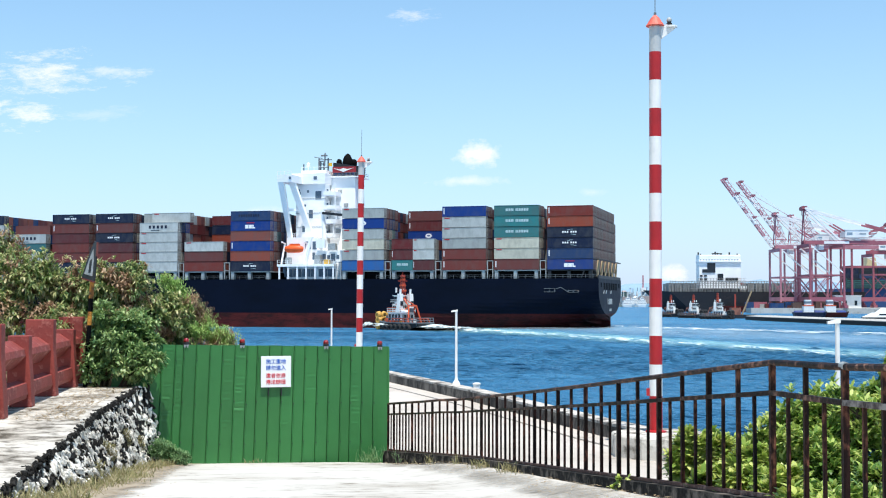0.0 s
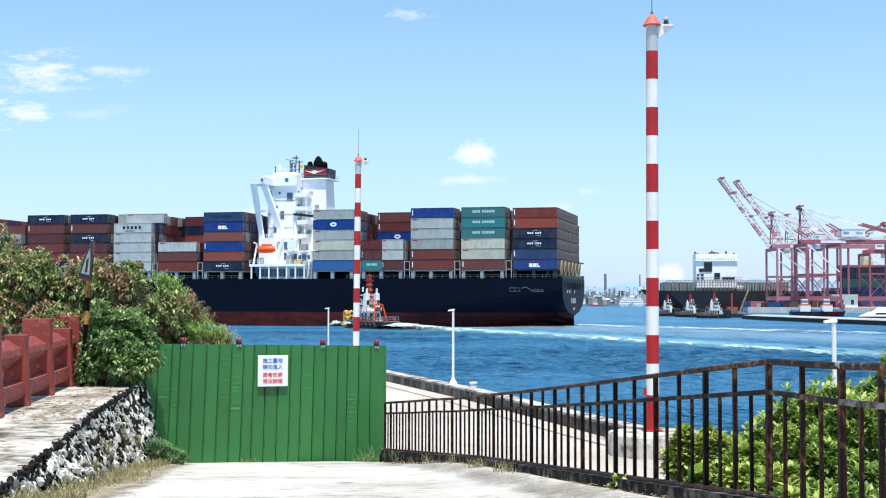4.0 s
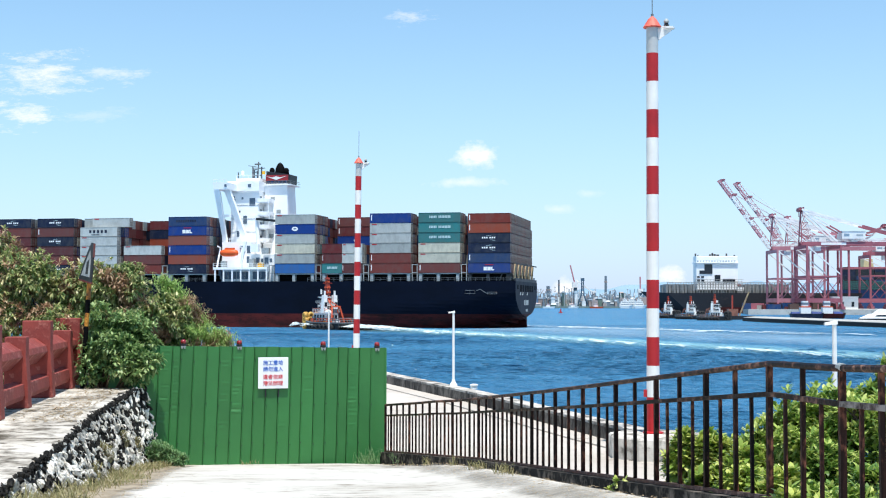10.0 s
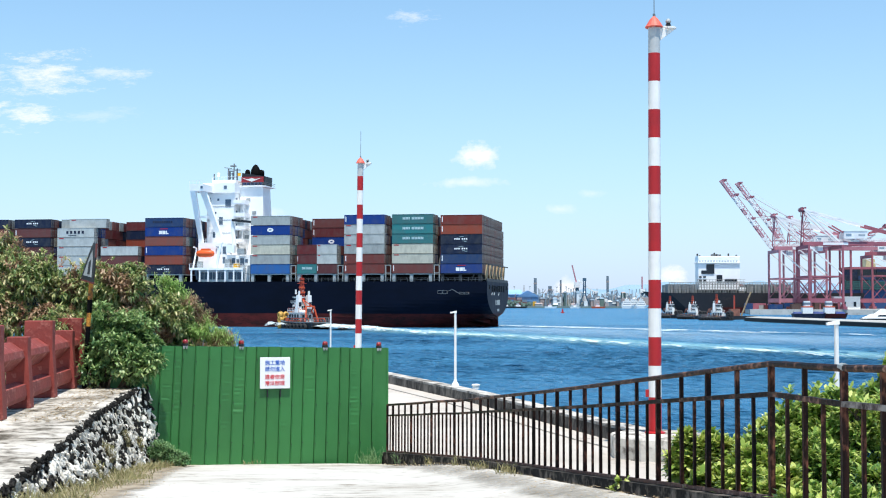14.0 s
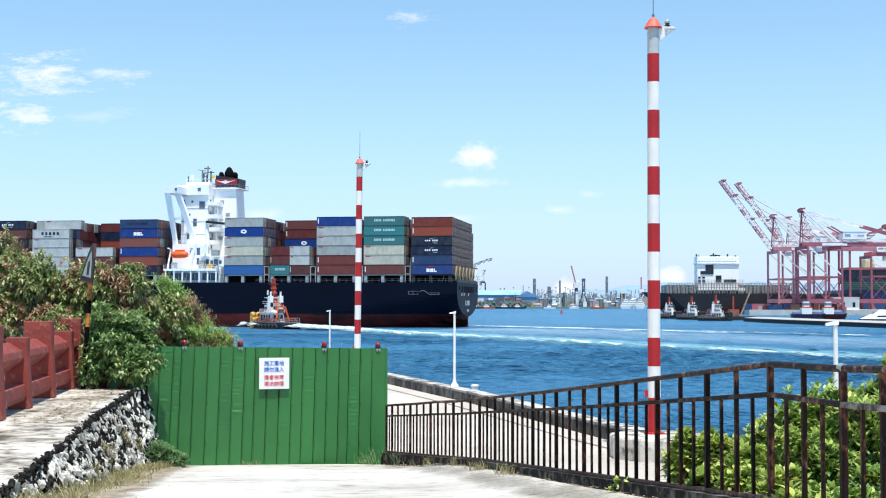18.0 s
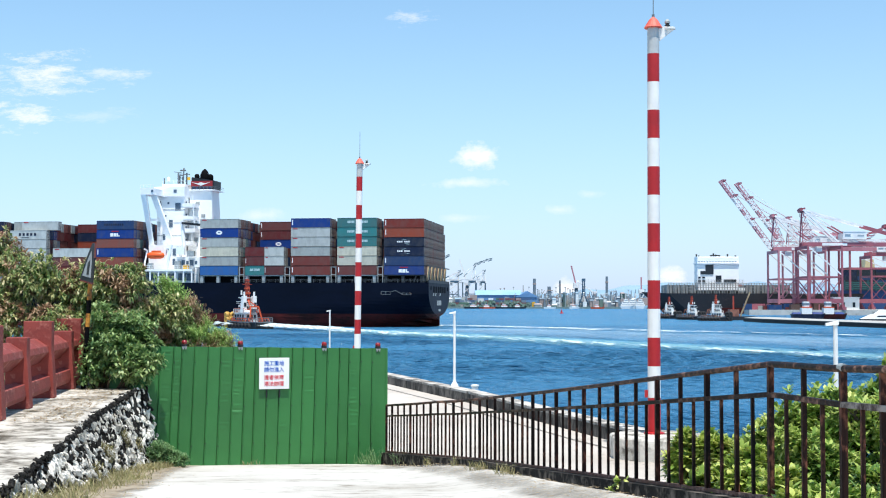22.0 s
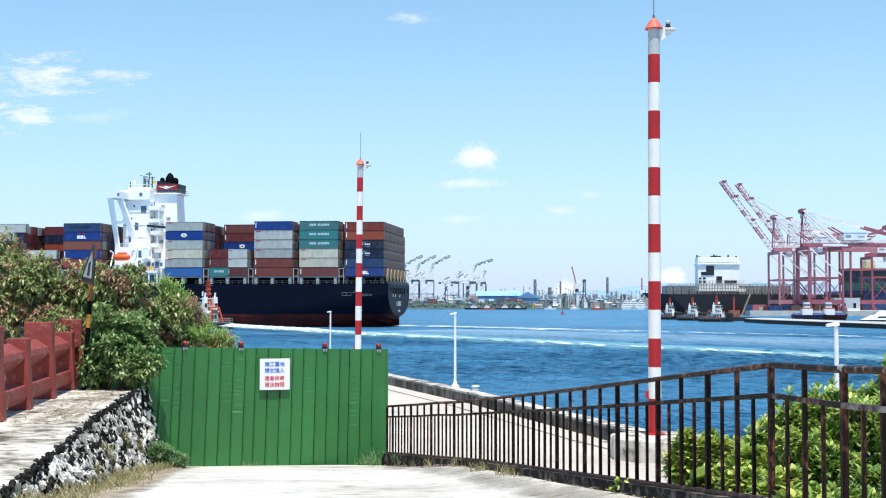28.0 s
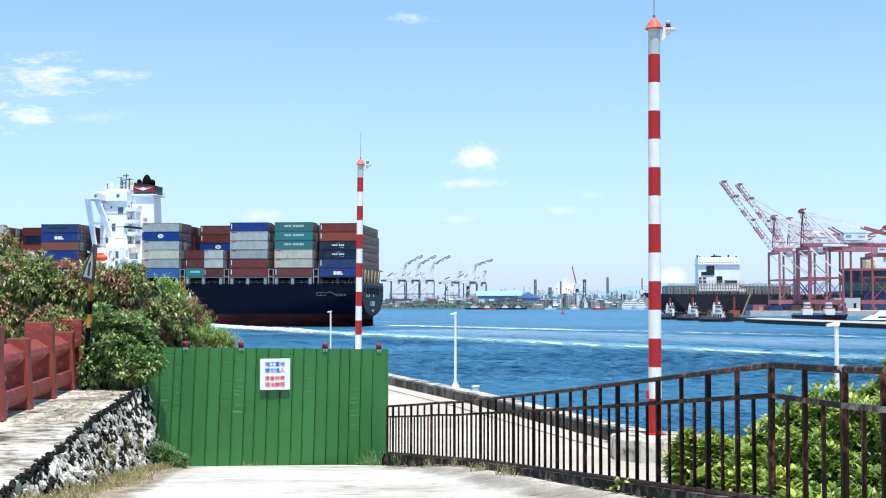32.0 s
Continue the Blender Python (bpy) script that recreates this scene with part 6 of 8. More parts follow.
    for z in (2.5, 3.1):
        for s in (-1, 1):
            g.bar((-0.96 * L, s * 0.74 * B, z * k), (0.3 * L, s * 0.95 * B, z * k), 0.14 * k, 0.14 * k)
        g.bar((-0.96 * L, -0.74 * B, z * k), (-0.96 * L, 0.74 * B, z * k), 0.14 * k, 0.14 * k)
    for q in range(9):
        for s in (-1, 1):
            g.bar(((-0.96 + 0.15 * q) * L, s * (0.74 + 0.022 * q) * B, 1.2 * k), ((-0.96 + 0.15 * q) * L, s * (0.74 + 0.022 * q) * B, 3.15 * k), 0.14 * k, 0.14 * k)
    part("bulwark_rail", g, M["ship_grey"], ob)
    for q in range(5):
        for sd_ in (-1, 1):
            part("window", Geo().box((0.05 + 0.06 * q) * L, (0.09 + 0.06 * q) * L, sd_ * 0.34 * B - 0.1, sd_ * 0.34 * B + 0.1, 5.2 * k, 6.2 * k), M["glass_dark"], ob)
    for q in range(3):
        part("window", Geo().box(0.01 * L, 0.03 * L, (-0.26 + 0.19 * q) * B, (-0.13 + 0.19 * q) * B, 5.2 * k, 6.3 * k), M["glass_dark"], ob)
    part("upper_house", Geo().box(0.02 * L, 0.36 * L, -0.34 * B, 0.34 * B, 4.4 * k, 6.7 * k).box(-0.2 * L, 0.46 * L, -0.62 * B, 0.62 * B, 4.4 * k, 4.55 * k), M[house], ob)
    g = Geo()
    for z, x0, x1, b in ((5.0, -0.2, 0.46, 0.62), (5.5, -0.2, 0.46, 0.62), (7.2, -0.05, 0.4, 0.46), (7.7, -0.05, 0.4, 0.46)):
        for s in (-1, 1):
            g.bar((x0 * L, s * b * B, z * k), (x1 * L, s * b * B, z * k), 0.12 * k, 0.12 * k)
        g.bar((x0 * L, -b * B, z * k), (x0 * L, b * B, z * k), 0.12 * k, 0.12 * k)
    for q in range(6):
        for s in (-1, 1):
            g.bar(((-0.2 + 0.13 * q) * L, s * 0.62 * B, 4.5 * k), ((-0.2 + 0.13 * q) * L, s * 0.62 * B, 5.5 * k), 0.12 * k, 0.12 * k)
    part("terrace_rail", g, M[house], ob)
    wh = part("wheelhouse", Geo().hull([(0.04 * L, -0.28 * B, 6.7 * k), (0.30 * L, -0.26 * B, 6.7 * k), (0.30 * L, 0.26 * B, 6.7 * k), (0.04 * L, 0.28 * B, 6.7 * k)],
                                       [(0.02 * L, -0.32 * B, 8.7 * k), (0.32 * L, -0.29 * B, 8.7 * k), (0.32 * L, 0.29 * B, 8.7 * k), (0.02 * L, 0.32 * B, 8.7 * k)]).box(-0.01 * L, 0.35 * L, -0.36 * B, 0.36 * B, 8.7 * k, 8.9 * k), M[house], ob)
    for s in (-1, 1):
        for q in range(3):
            part("window", Geo().box((0.05 + 0.085 * q) * L, (0.12 + 0.085 * q) * L, s * 0.31 * B - 0.14, s * 0.31 * B + 0.14, 7.3 * k, 8.5 * k), M["glass_dark"], wh)
    for q in range(3):
        part("window", Geo().box(0.305 * L, 0.325 * L, (-0.24 + 0.17 * q) * B, (-0.10 + 0.17 * q) * B, 7.3 * k, 8.5 * k), M["glass_dark"], wh)
        part("window", Geo().box(0.015 * L, 0.035 * L, (-0.24 + 0.17 * q) * B, (-0.10 + 0.17 * q) * B, 7.3 * k, 8.5 * k), M["glass_dark"], wh)
    for s in (-1, 1):
        fn = part("funnel", Geo().hull([(-0.14 * L, s * 0.48 * B - 0.5 * k, 4.4 * k), (0.02 * L, s * 0.48 * B - 0.75 * k, 4.4 * k), (0.02 * L, s * 0.48 * B + 0.75 * k, 4.4 * k), (-0.14 * L, s * 0.48 * B + 0.75 * k, 4.4 * k)], [(-0.12 * L, s * 0.44 * B - 0.55 * k, 9.3 * k), (0.0, s * 0.44 * B - 0.55 * k, 9.3 * k), (0.0, s * 0.44 * B + 0.55 * k, 9.3 * k), (-0.12 * L, s * 0.44 * B + 0.55 * k, 9.3 * k)]), M[house], ob, "white funnel casing")
        part("exhaust_pipe", Geo().tube((-0.06 * L, s * 0.44 * B, 9.2 * k), (-0.07 * L, s * 0.44 * B, 10.5 * k), 0.28 * k, 8), M[house], fn)
        part("vent", Geo().box(-0.145 * L, -0.13 * L, s * 0.46 * B - 0.4 * k, s * 0.46 * B + 0.4 * k, 6.2 * k, 7.4 * k), M["glass_dark"], fn)
    g = Geo()
    for dx, dy in ((-1, -1), (1, -1), (1, 1), (-1, 1)):
        g.bar((0.06 * L + dx * 0.6 * k, dy * 0.6 * k, 7.0 * k), (0.06 * L + dx * 0.25 * k, dy * 0.25 * k, 14.2 * k), 0.2 * k, 0.2 * k)
    for z in range(8):
        zz = (8.4 + 0.75 * z) * k
        w = (0.6 - 0.35 * z / 8) * k
        g.box(0.06 * L - w, 0.06 * L + w, -w, w, zz, zz + 0.16 * k)
    for q in range(5):
        g.box(0.06 * L - 0.5 * k, 0.06 * L + 0.5 * k, -0.5 * k, 0.5 * k, (9.6 + q) * k, (10.0 + q) * k)
    g.bar((0.06 * L, -1.5 * k, 12.6 * k), (0.06 * L, 1.5 * k, 12.6 * k), 0.15 * k, 0.15 * k).bar((0.06 * L - 1.2 * k, 0, 11.4 * k), (0.06 * L + 1.2 * k, 0, 11.4 * k), 0.15 * k, 0.15 * k)
    g.tube((0.06 * L, 0, 14 * k), (0.06 * L, 0, 14.9 * k), 0.06 * k, 6)
    part("mast", g, M["mast_red"], ob, "red lattice mast")
    for z, w in ((12.7, 0.5), (11.2, 0.6), (9.9, 0.7)):
        part("mast_lamp_box", Geo().box(0.06 * L - w * k, 0.06 * L + w * k, -w * k, w * k, z * k, (z + 0.45) * k), M["tug_orange"], ob)
    for sd_ in (-1, 1):
        part("arch_leg", Geo().bar((-0.52 * L, sd_ * 0.6 * B, 1.4 * k), (-0.40 * L, sd_ * 0.34 * B, 6.2 * k), 0.34 * k, 0.34 * k), M[deck], ob)
        part("arch_brace", Geo().bar((-0.40 * L, sd_ * 0.34 * B, 6.2 * k), (-0.16 * L, sd_ * 0.40 * B, 4.6 * k), 0.26 * k, 0.26 * k), M[deck], ob)
        part("arch_stay", Geo().bar((-0.40 * L, sd_ * 0.34 * B, 6.0 * k), (0.03 * L, 0, 8.2 * k), 0.2 * k, 0.2 * k), M[deck], ob)
    part("tow_arch", Geo().bar((-0.40 * L, -0.36 * B, 6.2 * k), (-0.40 * L, 0.36 * B, 6.2 * k), 0.36 * k, 0.36 * k), M[deck], ob, "orange towing arch over the after deck")
    for q, (x, y, z, w) in enumerate(((-0.62, -0.3, 1.4, 0.9), (-0.55, 0.35, 1.5, 1.1), (-0.28, 0.0, 4.5, 0.8), (-0.7, 0.1, 1.3, 0.7), (0.5, -0.2, 2.6, 0.8), (0.56, 0.25, 2.6, 0.7))):
        part("deck_gear", Geo().box(x * L - w * k, x * L + w * k, y * B - w * 0.7 * k, y * B + w * 0.7 * k, z * k, (z + 0.5 + 0.3 * (q % 3)) * k), M[(deck, "pole_white", "ship_grey")[q % 3]], ob)
    for q in range(5):
        part("deck_rail", Geo().bar((-0.2 * L, (-0.62 if q % 2 else 0.62) * B, (4.7 + 0.25 * q) * k), (0.44 * L, (-0.62 if q % 2 else 0.62) * B, (4.7 + 0.25 * q) * k), 0.1 * k, 0.1 * k), M[deck], ob)
    for s in (-1, 1):
        part("boom", Geo().bar((-0.3 * L, s * 0.4 * B, 4.4 * k), (0.1 * L, s * 0.5 * B, 6.6 * k), 0.3 * k, 0.3 * k), M[deck], ob)
        part("search_light", Geo().tube((0.2 * L, s * 0.3 * B, 9.6 * k), (0.2 * L, s * 0.3 * B, 10.9 * k), 0.25 * k, 8), M[house], ob)
    part("winch", Geo().tube((-0.4 * L, -0.9 * k, 2.1 * k), (-0.4 * L, 0.9 * k, 2.1 * k), 0.75 * k, 12).box(-0.47 * L, -0.34 * L, -1.1 * k, 1.1 * k, 1.2 * k, 1.6 * k), M["ship_grey"], ob)
    part("rescue_boat", Geo().lathe([(0.1, -1.7 * k), (0.6 * k, -1.2 * k), (0.65 * k, 0.6 * k), (0.1, 1.7 * k)], 10), M["pole_white"], ob).matrix_basis = pose(-0.22 * L, 0.45 * B, 4.6 * k, 0, 90, 0)
    for row, z in enumerate((0.9, 2.4, 3.7)):
        for q in range(5):
            a = radians(-80 + 40 * q + 12 * (row % 2))
            f = piece("fender", TYRE, M[fender], ob, pose(L * 0.86 + 1.3 * k * math.cos(a) - 0.5 * k, B * 0.72 * math.sin(a), z * k, 0, 0, math.degrees(a) + 90))
    for s in (-1, 1):
        for q in range(6):
            piece("fender", TYRE, M["rubber"], ob, pose((-0.7 + 0.2 * q) * L, s * B * 0.98, 0.55 * k, 0, 0, 0))
    return ob


escort_tug = tug("tugboat", "working harbour tug with orange deck and red mast alongside the ship")
moored = []
for x, y, rz, kk in ((106.5, 596, -48, 0.72), (110.0, 560, -42, 0.72), (113.2, 526, -28, 0.76)):
    t2 = tug("tugboat", "moored harbour tug with white house and black hull", kk, deck="tug_brown", house="pole_white", group="tugs moored at the jetty", fender="rubber")
    t2.matrix_basis = pose(x, y, 0, 0, 0, rz)
TUG_ROWS = ((0, -10.07, 328.8), (4, -18.36, 336.6), (8, -26.44, 343.9), (12, -34.60, 350.7), (16, -42.9, 357.1), (20, -51.38, 363.0), (24, -59.67, 368.5), (28, -68.31, 373.5), (32, -76.66, 378.1))


def foam(name, pts, width, mat, label, z=0.25, rise=0.2):
    """A ridge of broken foam along a line of (x, y); it fades from its first to its last point."""
    me = bpy.data.meshes.new(name)
    vs, uv = [], []
    n, m = len(pts), 7
    for i, (x, y) in enumerate(pts):
        a, b = Vector(pts[max(0, i - 1)]), Vector(pts[min(n - 1, i + 1)])
        d = (b - a).normalized()
        f = i / (n - 1)
        w = width(f)
        for k in range(m):
            u = 2 * k / (m - 1) - 1
            jig = 1 + 0.9 * noise.noise((x * 0.5, y * 0.5, k * 0.7))
            vs.append((x - d.y * w * u, y + d.x * w * u, z + rise * (1 - u * u) * (1 - 0.6 * f) * jig))
            uv.append((f, k / (m - 1)))
    fs = [(m * i + k, m * i + k + 1, m * (i + 1) + k + 1, m * (i + 1) + k) for i in range(n - 1) for k in range(m - 1)]
    me.from_pydata(vs, [], fs)
    lay = me.uv_layers.new(name="UVMap")
    for lp in me.loops:
        lay.data[lp.index].uv = uv[lp.vertex_index]
    me.materials.append(mat)
    me.shade_smooth()
    ob = new(name, me)
    return tagged(ob, label, "wake", kind="stuff")


def line(a, b, n, wob=0.0, seed=0):
    r_ = random.Random(seed)
    ph = r_.uniform(0, 6)
    return [(a[0] + (b[0] - a[0]) * i / n + wob * math.sin(ph + 5 * i / n), a[1] + (b[1] - a[1]) * i / n) for i in range(n + 1)]


# the old wakes drift and swing slowly about points towards their near ends
SWING_NEAR, SWING_FAR = (60, 170), (150, 215)
near_wakes = [foam("wake", line((-70, 163), (20, -50), 46, 1.2, 1), lambda f: 9 - 4.5 * f, M["foam"], "old white tug wake lying on the water", z=0.3, rise=0.35),
              foam("wake", line((-66, 166), (24, -46), 46, 1.2, 1), lambda f: 16 - 7 * f, M["foam_teal"], "aerated turquoise water along the tug wake", z=0.22, rise=0.1),
              foam("wake", line((-40, 178), (62, 10), 30, 3.0, 3), lambda f: 26 + 8 * f, M["foam_sheen"], "faint foam and painted pale sky sheen between the wake streaks", z=0.25)]
far_wakes = [foam("wake", line((-146, 205), (-30, 45), 36, 2.0, 2), lambda f: 7 + 1 * f, M["foam"], "white ship wake streak on the water")]
wake_pieces = [foam("tug_wake", [(-7.5 - 1.1 * i, 0.0) for i in range(14)], lambda f: 7.0 + 1.0 * f, M["foam_thick"], "fresh white wake laid by the tug", z=0.2 + 0.004 * k, rise=1.15) for k in range(10)]
bow_wave = foam("bow_wave", [(11.6 - 1.15 * i, 3.9 + 0.25 * i - 0.04 * i * i) for i in range(18)], lambda f: 2.8 - 0.8 * f, M["foam_thick"], "white bow wave along the tug's side", z=0.3, rise=1.5)
ship_wake = foam("ship_wake", [(1.0 + 3.2 * i, 19 - 0.35 * i) for i in range(30)], lambda f: 9 + 5 * f, M["foam"], "churned water behind the ship's stern")

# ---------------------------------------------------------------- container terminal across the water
# crane reds paled towards mauve: the haze across the water is in the paint
M["hazed_crane_red"] = surface("hazed_crane_red", rgb(186, 126, 136), rgb(162, 104, 116), rgb(224, 194, 198), rough=0.6, coarse=0.15, fine=0.8, worn=0.68)
M["hazed_crane_deep_red"] = surface("hazed_crane_deep_red", rgb(164, 92, 102), rgb(142, 76, 88), rgb(208, 166, 170), rough=0.6, coarse=0.15, fine=0.8, worn=0.66)
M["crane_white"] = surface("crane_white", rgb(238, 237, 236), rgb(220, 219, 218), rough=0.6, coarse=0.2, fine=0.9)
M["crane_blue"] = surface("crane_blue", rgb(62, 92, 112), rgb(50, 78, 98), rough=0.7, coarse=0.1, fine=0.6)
M["grey_hull"] = surface("grey_hull", rgb(32, 32, 38), rgb(26, 26, 31), rgb(66, 54, 52), rough=0.65, coarse=0.06, fine=0.4)
M["lattice"] = surface("lattice", rgb(162, 162, 158), rgb(130, 130, 127), rgb(160, 142, 126), rough=0.7, coarse=0.2, fine=0.9)
M["jetty"] = surface("jetty", rgb(184, 182, 176), rgb(160, 158, 152), rgb(120, 117, 110), rough=0.85, coarse=0.1, fine=0.8)
M["far_dark"] = surface("far_dark_green", rgb(38, 66, 66), rgb(30, 52, 58), rgb(70, 92, 90), rough=0.8, coarse=0.2, fine=0.8)
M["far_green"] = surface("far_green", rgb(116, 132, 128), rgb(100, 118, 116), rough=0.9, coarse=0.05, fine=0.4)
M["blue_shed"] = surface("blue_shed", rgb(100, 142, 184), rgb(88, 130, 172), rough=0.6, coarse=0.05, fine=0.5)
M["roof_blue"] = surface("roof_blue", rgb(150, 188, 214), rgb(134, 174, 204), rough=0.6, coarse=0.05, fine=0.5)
# distance haze over the far shore is mixed into these pale colours
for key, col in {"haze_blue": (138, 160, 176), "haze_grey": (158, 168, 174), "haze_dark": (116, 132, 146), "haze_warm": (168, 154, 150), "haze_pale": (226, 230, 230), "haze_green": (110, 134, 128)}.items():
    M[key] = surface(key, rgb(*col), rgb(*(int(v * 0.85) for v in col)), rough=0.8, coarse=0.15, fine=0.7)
# bluish hill tone has the aerial haze painted in
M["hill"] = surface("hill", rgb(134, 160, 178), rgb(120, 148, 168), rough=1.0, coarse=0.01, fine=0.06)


def land(name, poly, z, mat, label):
    return tagged(part(name, Geo().prism(poly, -3, z), mat), label, "ground", kind="structure")


land("terminal_ground", [(186, 768), (420, 745), (1500, 745), (1500, 862), (205, 862)], 3.2, M["jetty"], "concrete apron of the container terminal")
land("far_shore", [(-1600, 1500), (330, 1500), (420, 1560), (1900, 1600), (1900, 2600), (-1600, 2600)], 2.2, M["far_green"], "low far shore of the harbour")
jet = tagged(part("jetty", Geo().prism([(122, 512), (121.5, 480), (132.8, 381), (143, 320), (158, 320), (150, 430), (144, 452), (138, 535), (133, 540)], -3, 1.5), M["jetty"]), "long low pale concrete jetty", "jetty", kind="structure")
part("fender_wall", Geo().prism([(121.6, 512), (121.1, 480), (132.4, 381), (142.6, 320), (143, 320), (132.8, 381), (121.5, 480), (122, 512)], -3, 1.35), M["rubber"], jet, "black rubber fender face")


def P(px, py, y):
    """A point at the depth y on the line of sight given by two slopes in 1/2250."""
    return Vector(((px - 784) / FOCAL * y, y, EYE + (532.6 - py) / FOCAL * y))


def gantry_crane(y, hinge, apex, tip, land_leg, tail, house, girder, mat, alt, group, label, boom="girder", deep=18.0, ground=3.2, low=0.5, braced=True):
    """A ship-to-shore crane seen from the side; each sight is a pair of slopes at mid-depth, y the distance of its near frame."""
    ym = y + deep / 2
    h0 = P(hinge, girder, ym)
    ob = thing("gantry_crane", h0.x, y, ground, label=label, category="crane", group=group)
    o = Vector((h0.x, ym, ground))
    xl = P(land_leg, girder, ym).x - h0.x
    xt = P(tail, girder, ym).x - h0.x
    zg = h0.z - ground
    sg = 1 if xt > 0 else -1
    zp, thin = zg * low, 0.7 if deep > 20 else 1.0
    for x in (0.0, xl):
        for d in (0.0, deep):
            part("leg", Geo().box(x - 0.55, x + 0.55, d - 0.6, d + 0.6, 0, zg), M[mat], ob)
            part("bogie", Geo().box(x - 1.2, x + 1.2, d - 4, d + 4, 0, 1.8).box(x - 0.9, x + 0.9, d - 2, d + 2, 1.8, 3.2), M[mat], ob)
        part("sill_beam", Geo().box(x - 0.8, x + 0.8, 0, deep, 4.2, 6.6), M[mat], ob)
        part("cross_beam", Geo().box(x - 0.7, x + 0.7, 0, deep, zg - 2, zg), M[mat], ob)
        part("upper_tie", Geo().bar((x, 0, zp + 0.5), (x, deep, zp + 0.5), 0.6, 1.0), M[mat], ob)
    for d in (0.0, deep):
        part("portal_beam", Geo().box(min(0, xl), max(0, xl), d - 0.4, d + 0.4, zp, zp + 0.9), M[mat], ob)
        part("sill_tie", Geo().bar((0, d, 5.4), (xl, d, 5.4), 0.8, 2.6), M[mat], ob)
        if not braced:
            continue
        part("brace", Geo().bar((0, d, zg - 0.5), (xl, d, zp + 1.5), 0.6, 0.7), M[alt], ob)
        part("brace", Geo().bar((0, d, zp), (xl * 0.5, d, 6.6), 0.4, 0.4).bar((xl, d, zp), (xl * 0.5, d, 6.6), 0.4, 0.4).bar((0, d, 6.6), (xl * 0.5, d, zp), 0.4, 0.4).bar((xl, d, 6.6), (xl * 0.5, d, zp), 0.4, 0.4), M[mat if deep > 20 else alt], ob)
    for d in (deep * 0.36, deep * 0.64):
        part("girder", Geo().box(min(0, xt), max(0, xt), d - 0.6, d + 0.6, zg, zg + 2.3), M[mat], ob)
        part("girder_panel", Geo().box(min(xl * .55, xl * 1.3), max(xl * .55, xl * 1.3), d - 0.66, d - 0.6, zg + 0.3, zg + 1.9), M[alt], ob)
        g = Geo()
        for zz in (2.9, 3.5):
            g.bar((0, d, zg + zz), (xt, d, zg + zz), 0.14, 0.14)
        for q in range(15):
            g.bar((xt * q / 14, d, zg + 2.3), (xt * q / 14, d, zg + 3.6), 0.14, 0.14)
        part("walkway_rail", g, M[alt], ob)
    ap = P(*apex, ym) - o
    tm = alt if mat == "crane_blue" else mat
    for d in (deep * 0.36, deep * 0.64):
        part("tower_leg", Geo().bar((-0.3 * sg, d, zg), (ap.x, deep * 0.5, ap.z), 0.8 * thin, 0.8 * thin), M[tm], ob)
        part("tower_leg", Geo().bar((xl * 0.42, d, zg + 2), (ap.x, deep * 0.5, ap.z), 0.6 * thin, 0.6 * thin), M[alt], ob)
        for end_, w_ in ((xt * 0.97, 1.1), (xl * 1.05, 1.0), (xl * 0.72 + xt * 0.25, 0.8)):
            for q in range(4):
                a = Vector((ap.x, d, ap.z)).lerp(Vector((end_, d, zg + 2.3)), q / 4)
                b = Vector((ap.x, d, ap.z)).lerp(Vector((end_, d, zg + 2.3)), (q + 1) / 4)
                part("back_stay", Geo().bar(a, b, w_, w_), M[alt if q != 2 or end_ == xl * 1.05 else mat], ob)
        for q in range(5):
            za = zg + 2 + (ap.z - zg - 2) * q / 5
            fa, fb = q / 5, (q + 1) / 5
            g = Geo().bar((ap.x * fa, d, za), (xl * 0.42 + (ap.x - xl * 0.42) * fa, d, za), 0.3, 0.3)
            g.bar((ap.x * fa, d, za), (xl * 0.42 + (ap.x - xl * 0.42) * fb, d, za + (ap.z - zg - 2) / 5), 0.3, 0.3)
            part("tower_lattice", g, M[tm], ob)
    g = Geo().box(ap.x - 1.9, ap.x + 1.9, deep * 0.38, deep * 0.62, ap.z - 0.5, ap.z + 0.3)
    for q in range(4):
        g.box(ap.x - 1.7 + 0.95 * q, ap.x - 1.2 + 0.95 * q, deep * 0.4, deep * 0.6, ap.z - 1.4, ap.z + 1.0 + 0.5 * (q % 2))
    part("tower_head", g, M[mat], ob)
    if boom:
        tp = P(*tip, ym) - o
        root = Vector((-1.5 * sg, 0, zg + 1)) if boom == "girder" else Vector((ap.x, 0, ap.z))
        tp.y = 0
        along_ = tp - root
        nrm = Vector((-along_.z, 0, along_.x)).normalized() * (1 if tp.x > 0 else -1)
        n = 12
        for d in (deep * 0.4, deep * 0.6):
            for k in range(n):
                a, b = root + along_ * (k / n), root + along_ * ((k + 1) / n)
                part("boom_section", Geo().bar(a + Vector((0, d, 0)), b + Vector((0, d, 0)), 0.7, 0.85), M[(alt, alt, mat, mat, alt, alt, mat, alt, alt, mat, mat, mat)[k]], ob)
        g = Geo()
        mid = Vector((0, deep * 0.5, 0))
        for k in range(18):
            c, c2, e = root + along_ * (k / 18), root + along_ * ((k + 1) / 18), root + along_ * ((k + 0.5) / 18)
            g.bar(c + Vector((0, deep * 0.4, 0)), c + Vector((0, deep * 0.6, 0)), 0.35, 0.35)
            g.bar(c + mid, e + nrm * 2.6 + mid, 0.28, 0.28).bar(e + nrm * 2.6 + mid, c2 + mid, 0.28, 0.28)
            if k:
                g.bar(e - along_ / 18 + nrm * 2.6 + mid, e + nrm * 2.6 + mid, 0.3, 0.3)
        part("boom_lattice", g, M[mat], ob)
        for f, out in ((0.98, 2.2), (0.76, 2.8), (0.42, 2.2)):
            c = root + along_ * f
